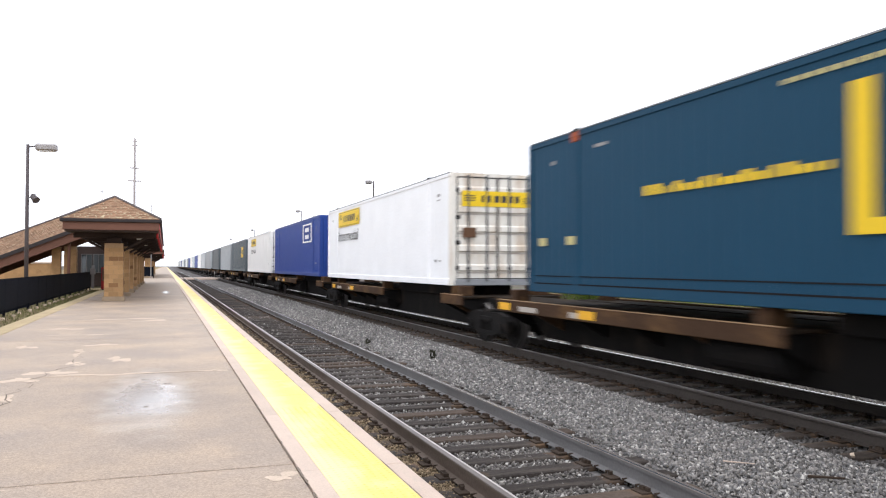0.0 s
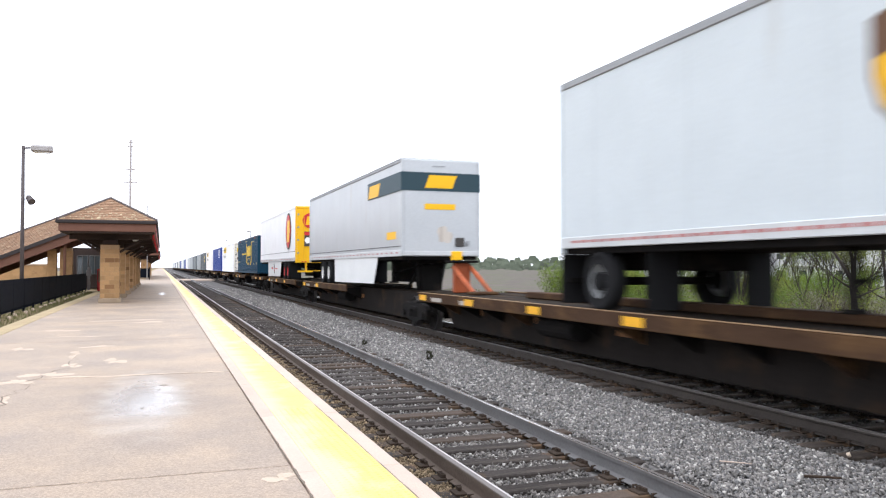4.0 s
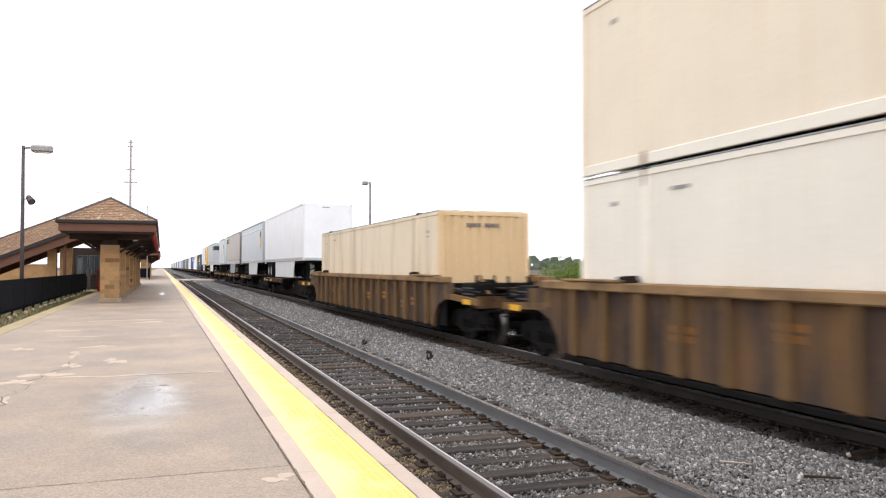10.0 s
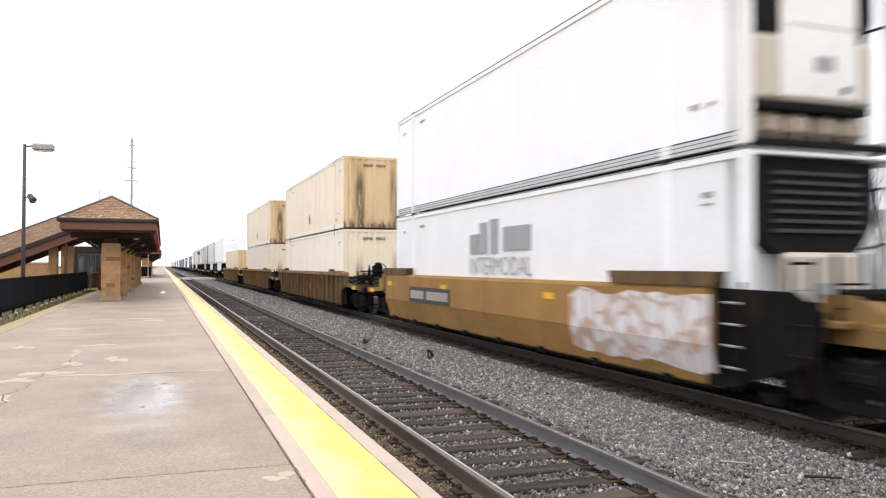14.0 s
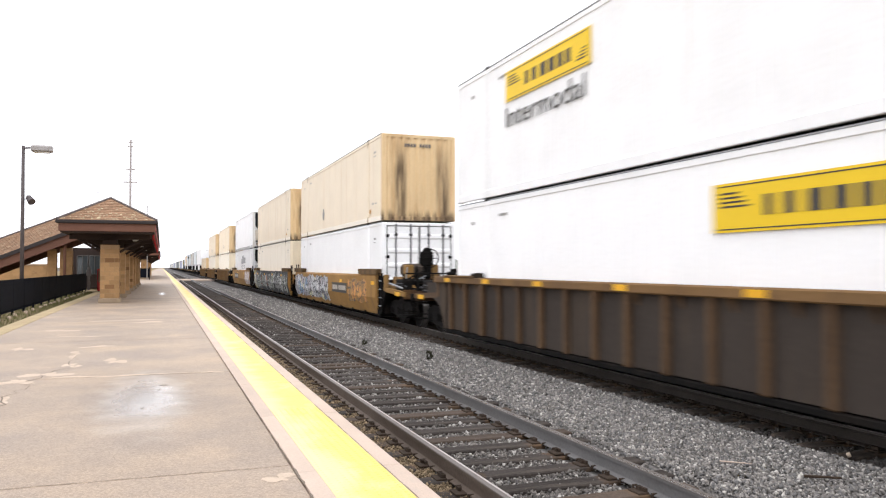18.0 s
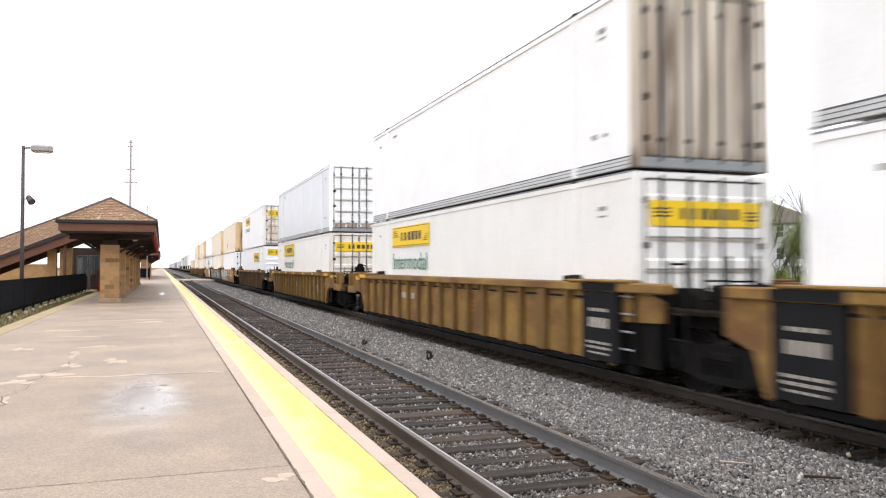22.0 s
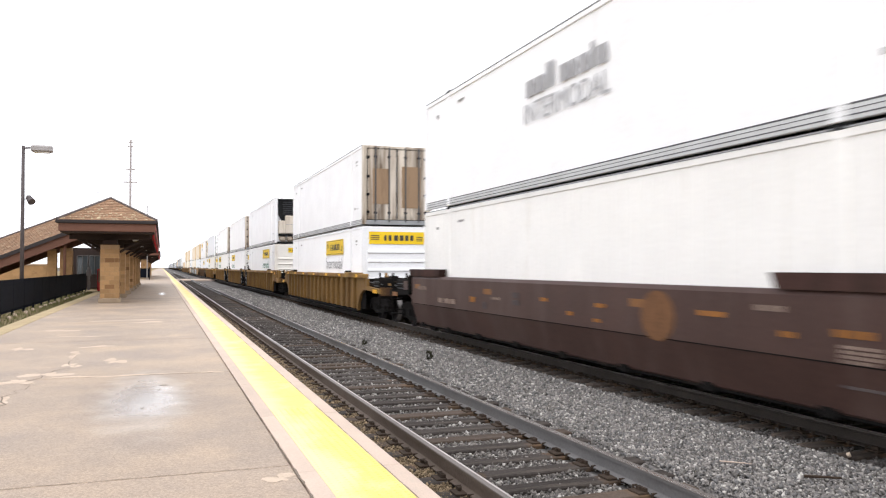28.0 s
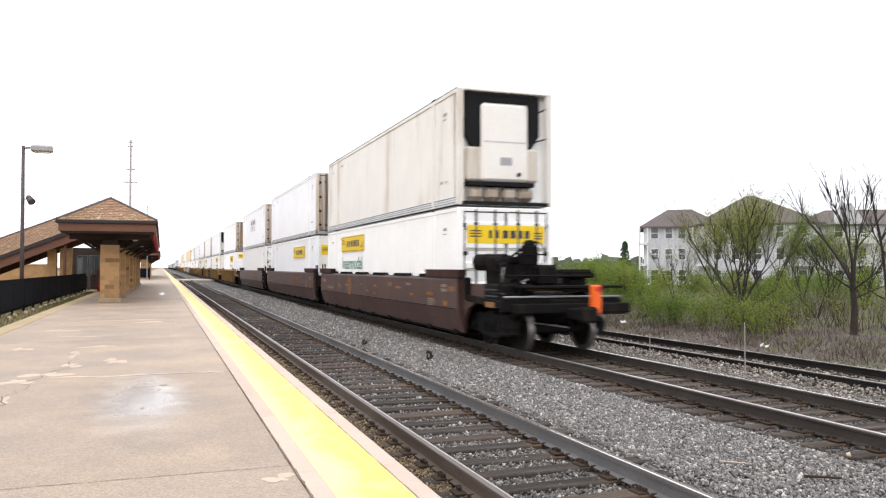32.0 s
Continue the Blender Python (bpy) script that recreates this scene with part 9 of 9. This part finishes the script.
for k, (a, b, h) in enumerate(((-384.1, -384.45, .32), (-384.5, -384.85, .32), (-384.95, -385.05, .5), (-385.15, -385.25, .5), (-385.5, -385.85, .32), (-385.9, -386.1, .32), (-386.2, -386.5, .32), (-386.6, -386.7, .45), (-386.8, -387.1, .32))):
    e.box(LX - .012, LX - .006, b - s, a - s, 5.18, 5.18 + h)
bars(e, C_mark, c)
s = -404.85
c = container(s, ZL, C_white, "white container with yellow plaque at the bottom of a stack", "flat", C_white)
named(c, s, -406.2, -409.8, 2.28, 2.88)
end_plaque(c, -7.97, -1.05, 1.05, ZL + 2.0, ZL + 2.45)
container(s, ZU, C_white, "white container on top of a stack, brown-stained doors", "doors", C_door, fine=False, rail=C_rail)
s = -423.6
c = container(s, ZL, C_offwhite, "off-white container with yellow plaque at the bottom of the last stack", "doors", C_offwhite)
named(c, s, -418.4, -422.1, 2.40, 3.0)
word(c, s, "Intermodal", -418.6, -421.8, 1.74, 2.2, C_green)
end_plaque(c, -8.0, -1.05, 1.05, ZL + 2.0, ZL + 2.45)
container(s, ZU, C_soiled, "soiled white insulated container on top of the last stack", "reefer", C_soiled, fine=False, rail=C_rail)
# tail marker on the last coupler
tm = rolling("tail_marker", -435.3, "bright orange tail marker box on the last coupler", "tail marker", "")
part("box", Shape().cbox(.24, .42, -.10, .10, .84, 1.44, .03), C_orange, tm)
part("clamp", Shape().cbox(.05, .30, -.08, .08, .74, .86, .01), C_under, tm)
part("lens", Shape().tube((.33, -.12, 1.36), (.33, -.10, 1.36), .06, n=12), C_red, tm)


# ---------------------------------------------------------------- what moves
def motions():
    times = [i * 1.0 for i in range(33)]
    for ob, s in MOVERS:
        walk(ob, [(t, pose(T2, s + gone(t), RZ)) for t in times])
    lead = {}
    for w, yy in WHEELS:
        if yy not in lead:
            rows = []
            for i in range(961):
                t = i / 30.0
                rows.append((t, pose(0, yy, RW) @ Matrix.Rotation(-gone(t) / RW, 4, "X")))
            walk(w, rows)
            lead[yy] = w
        else:
            k = lead[yy].animation_data
            w.rotation_mode = "QUATERNION"
            w.animation_data_create()
            w.animation_data.action = k.action
            w.animation_data.action_slot = k.action_slot


motions()
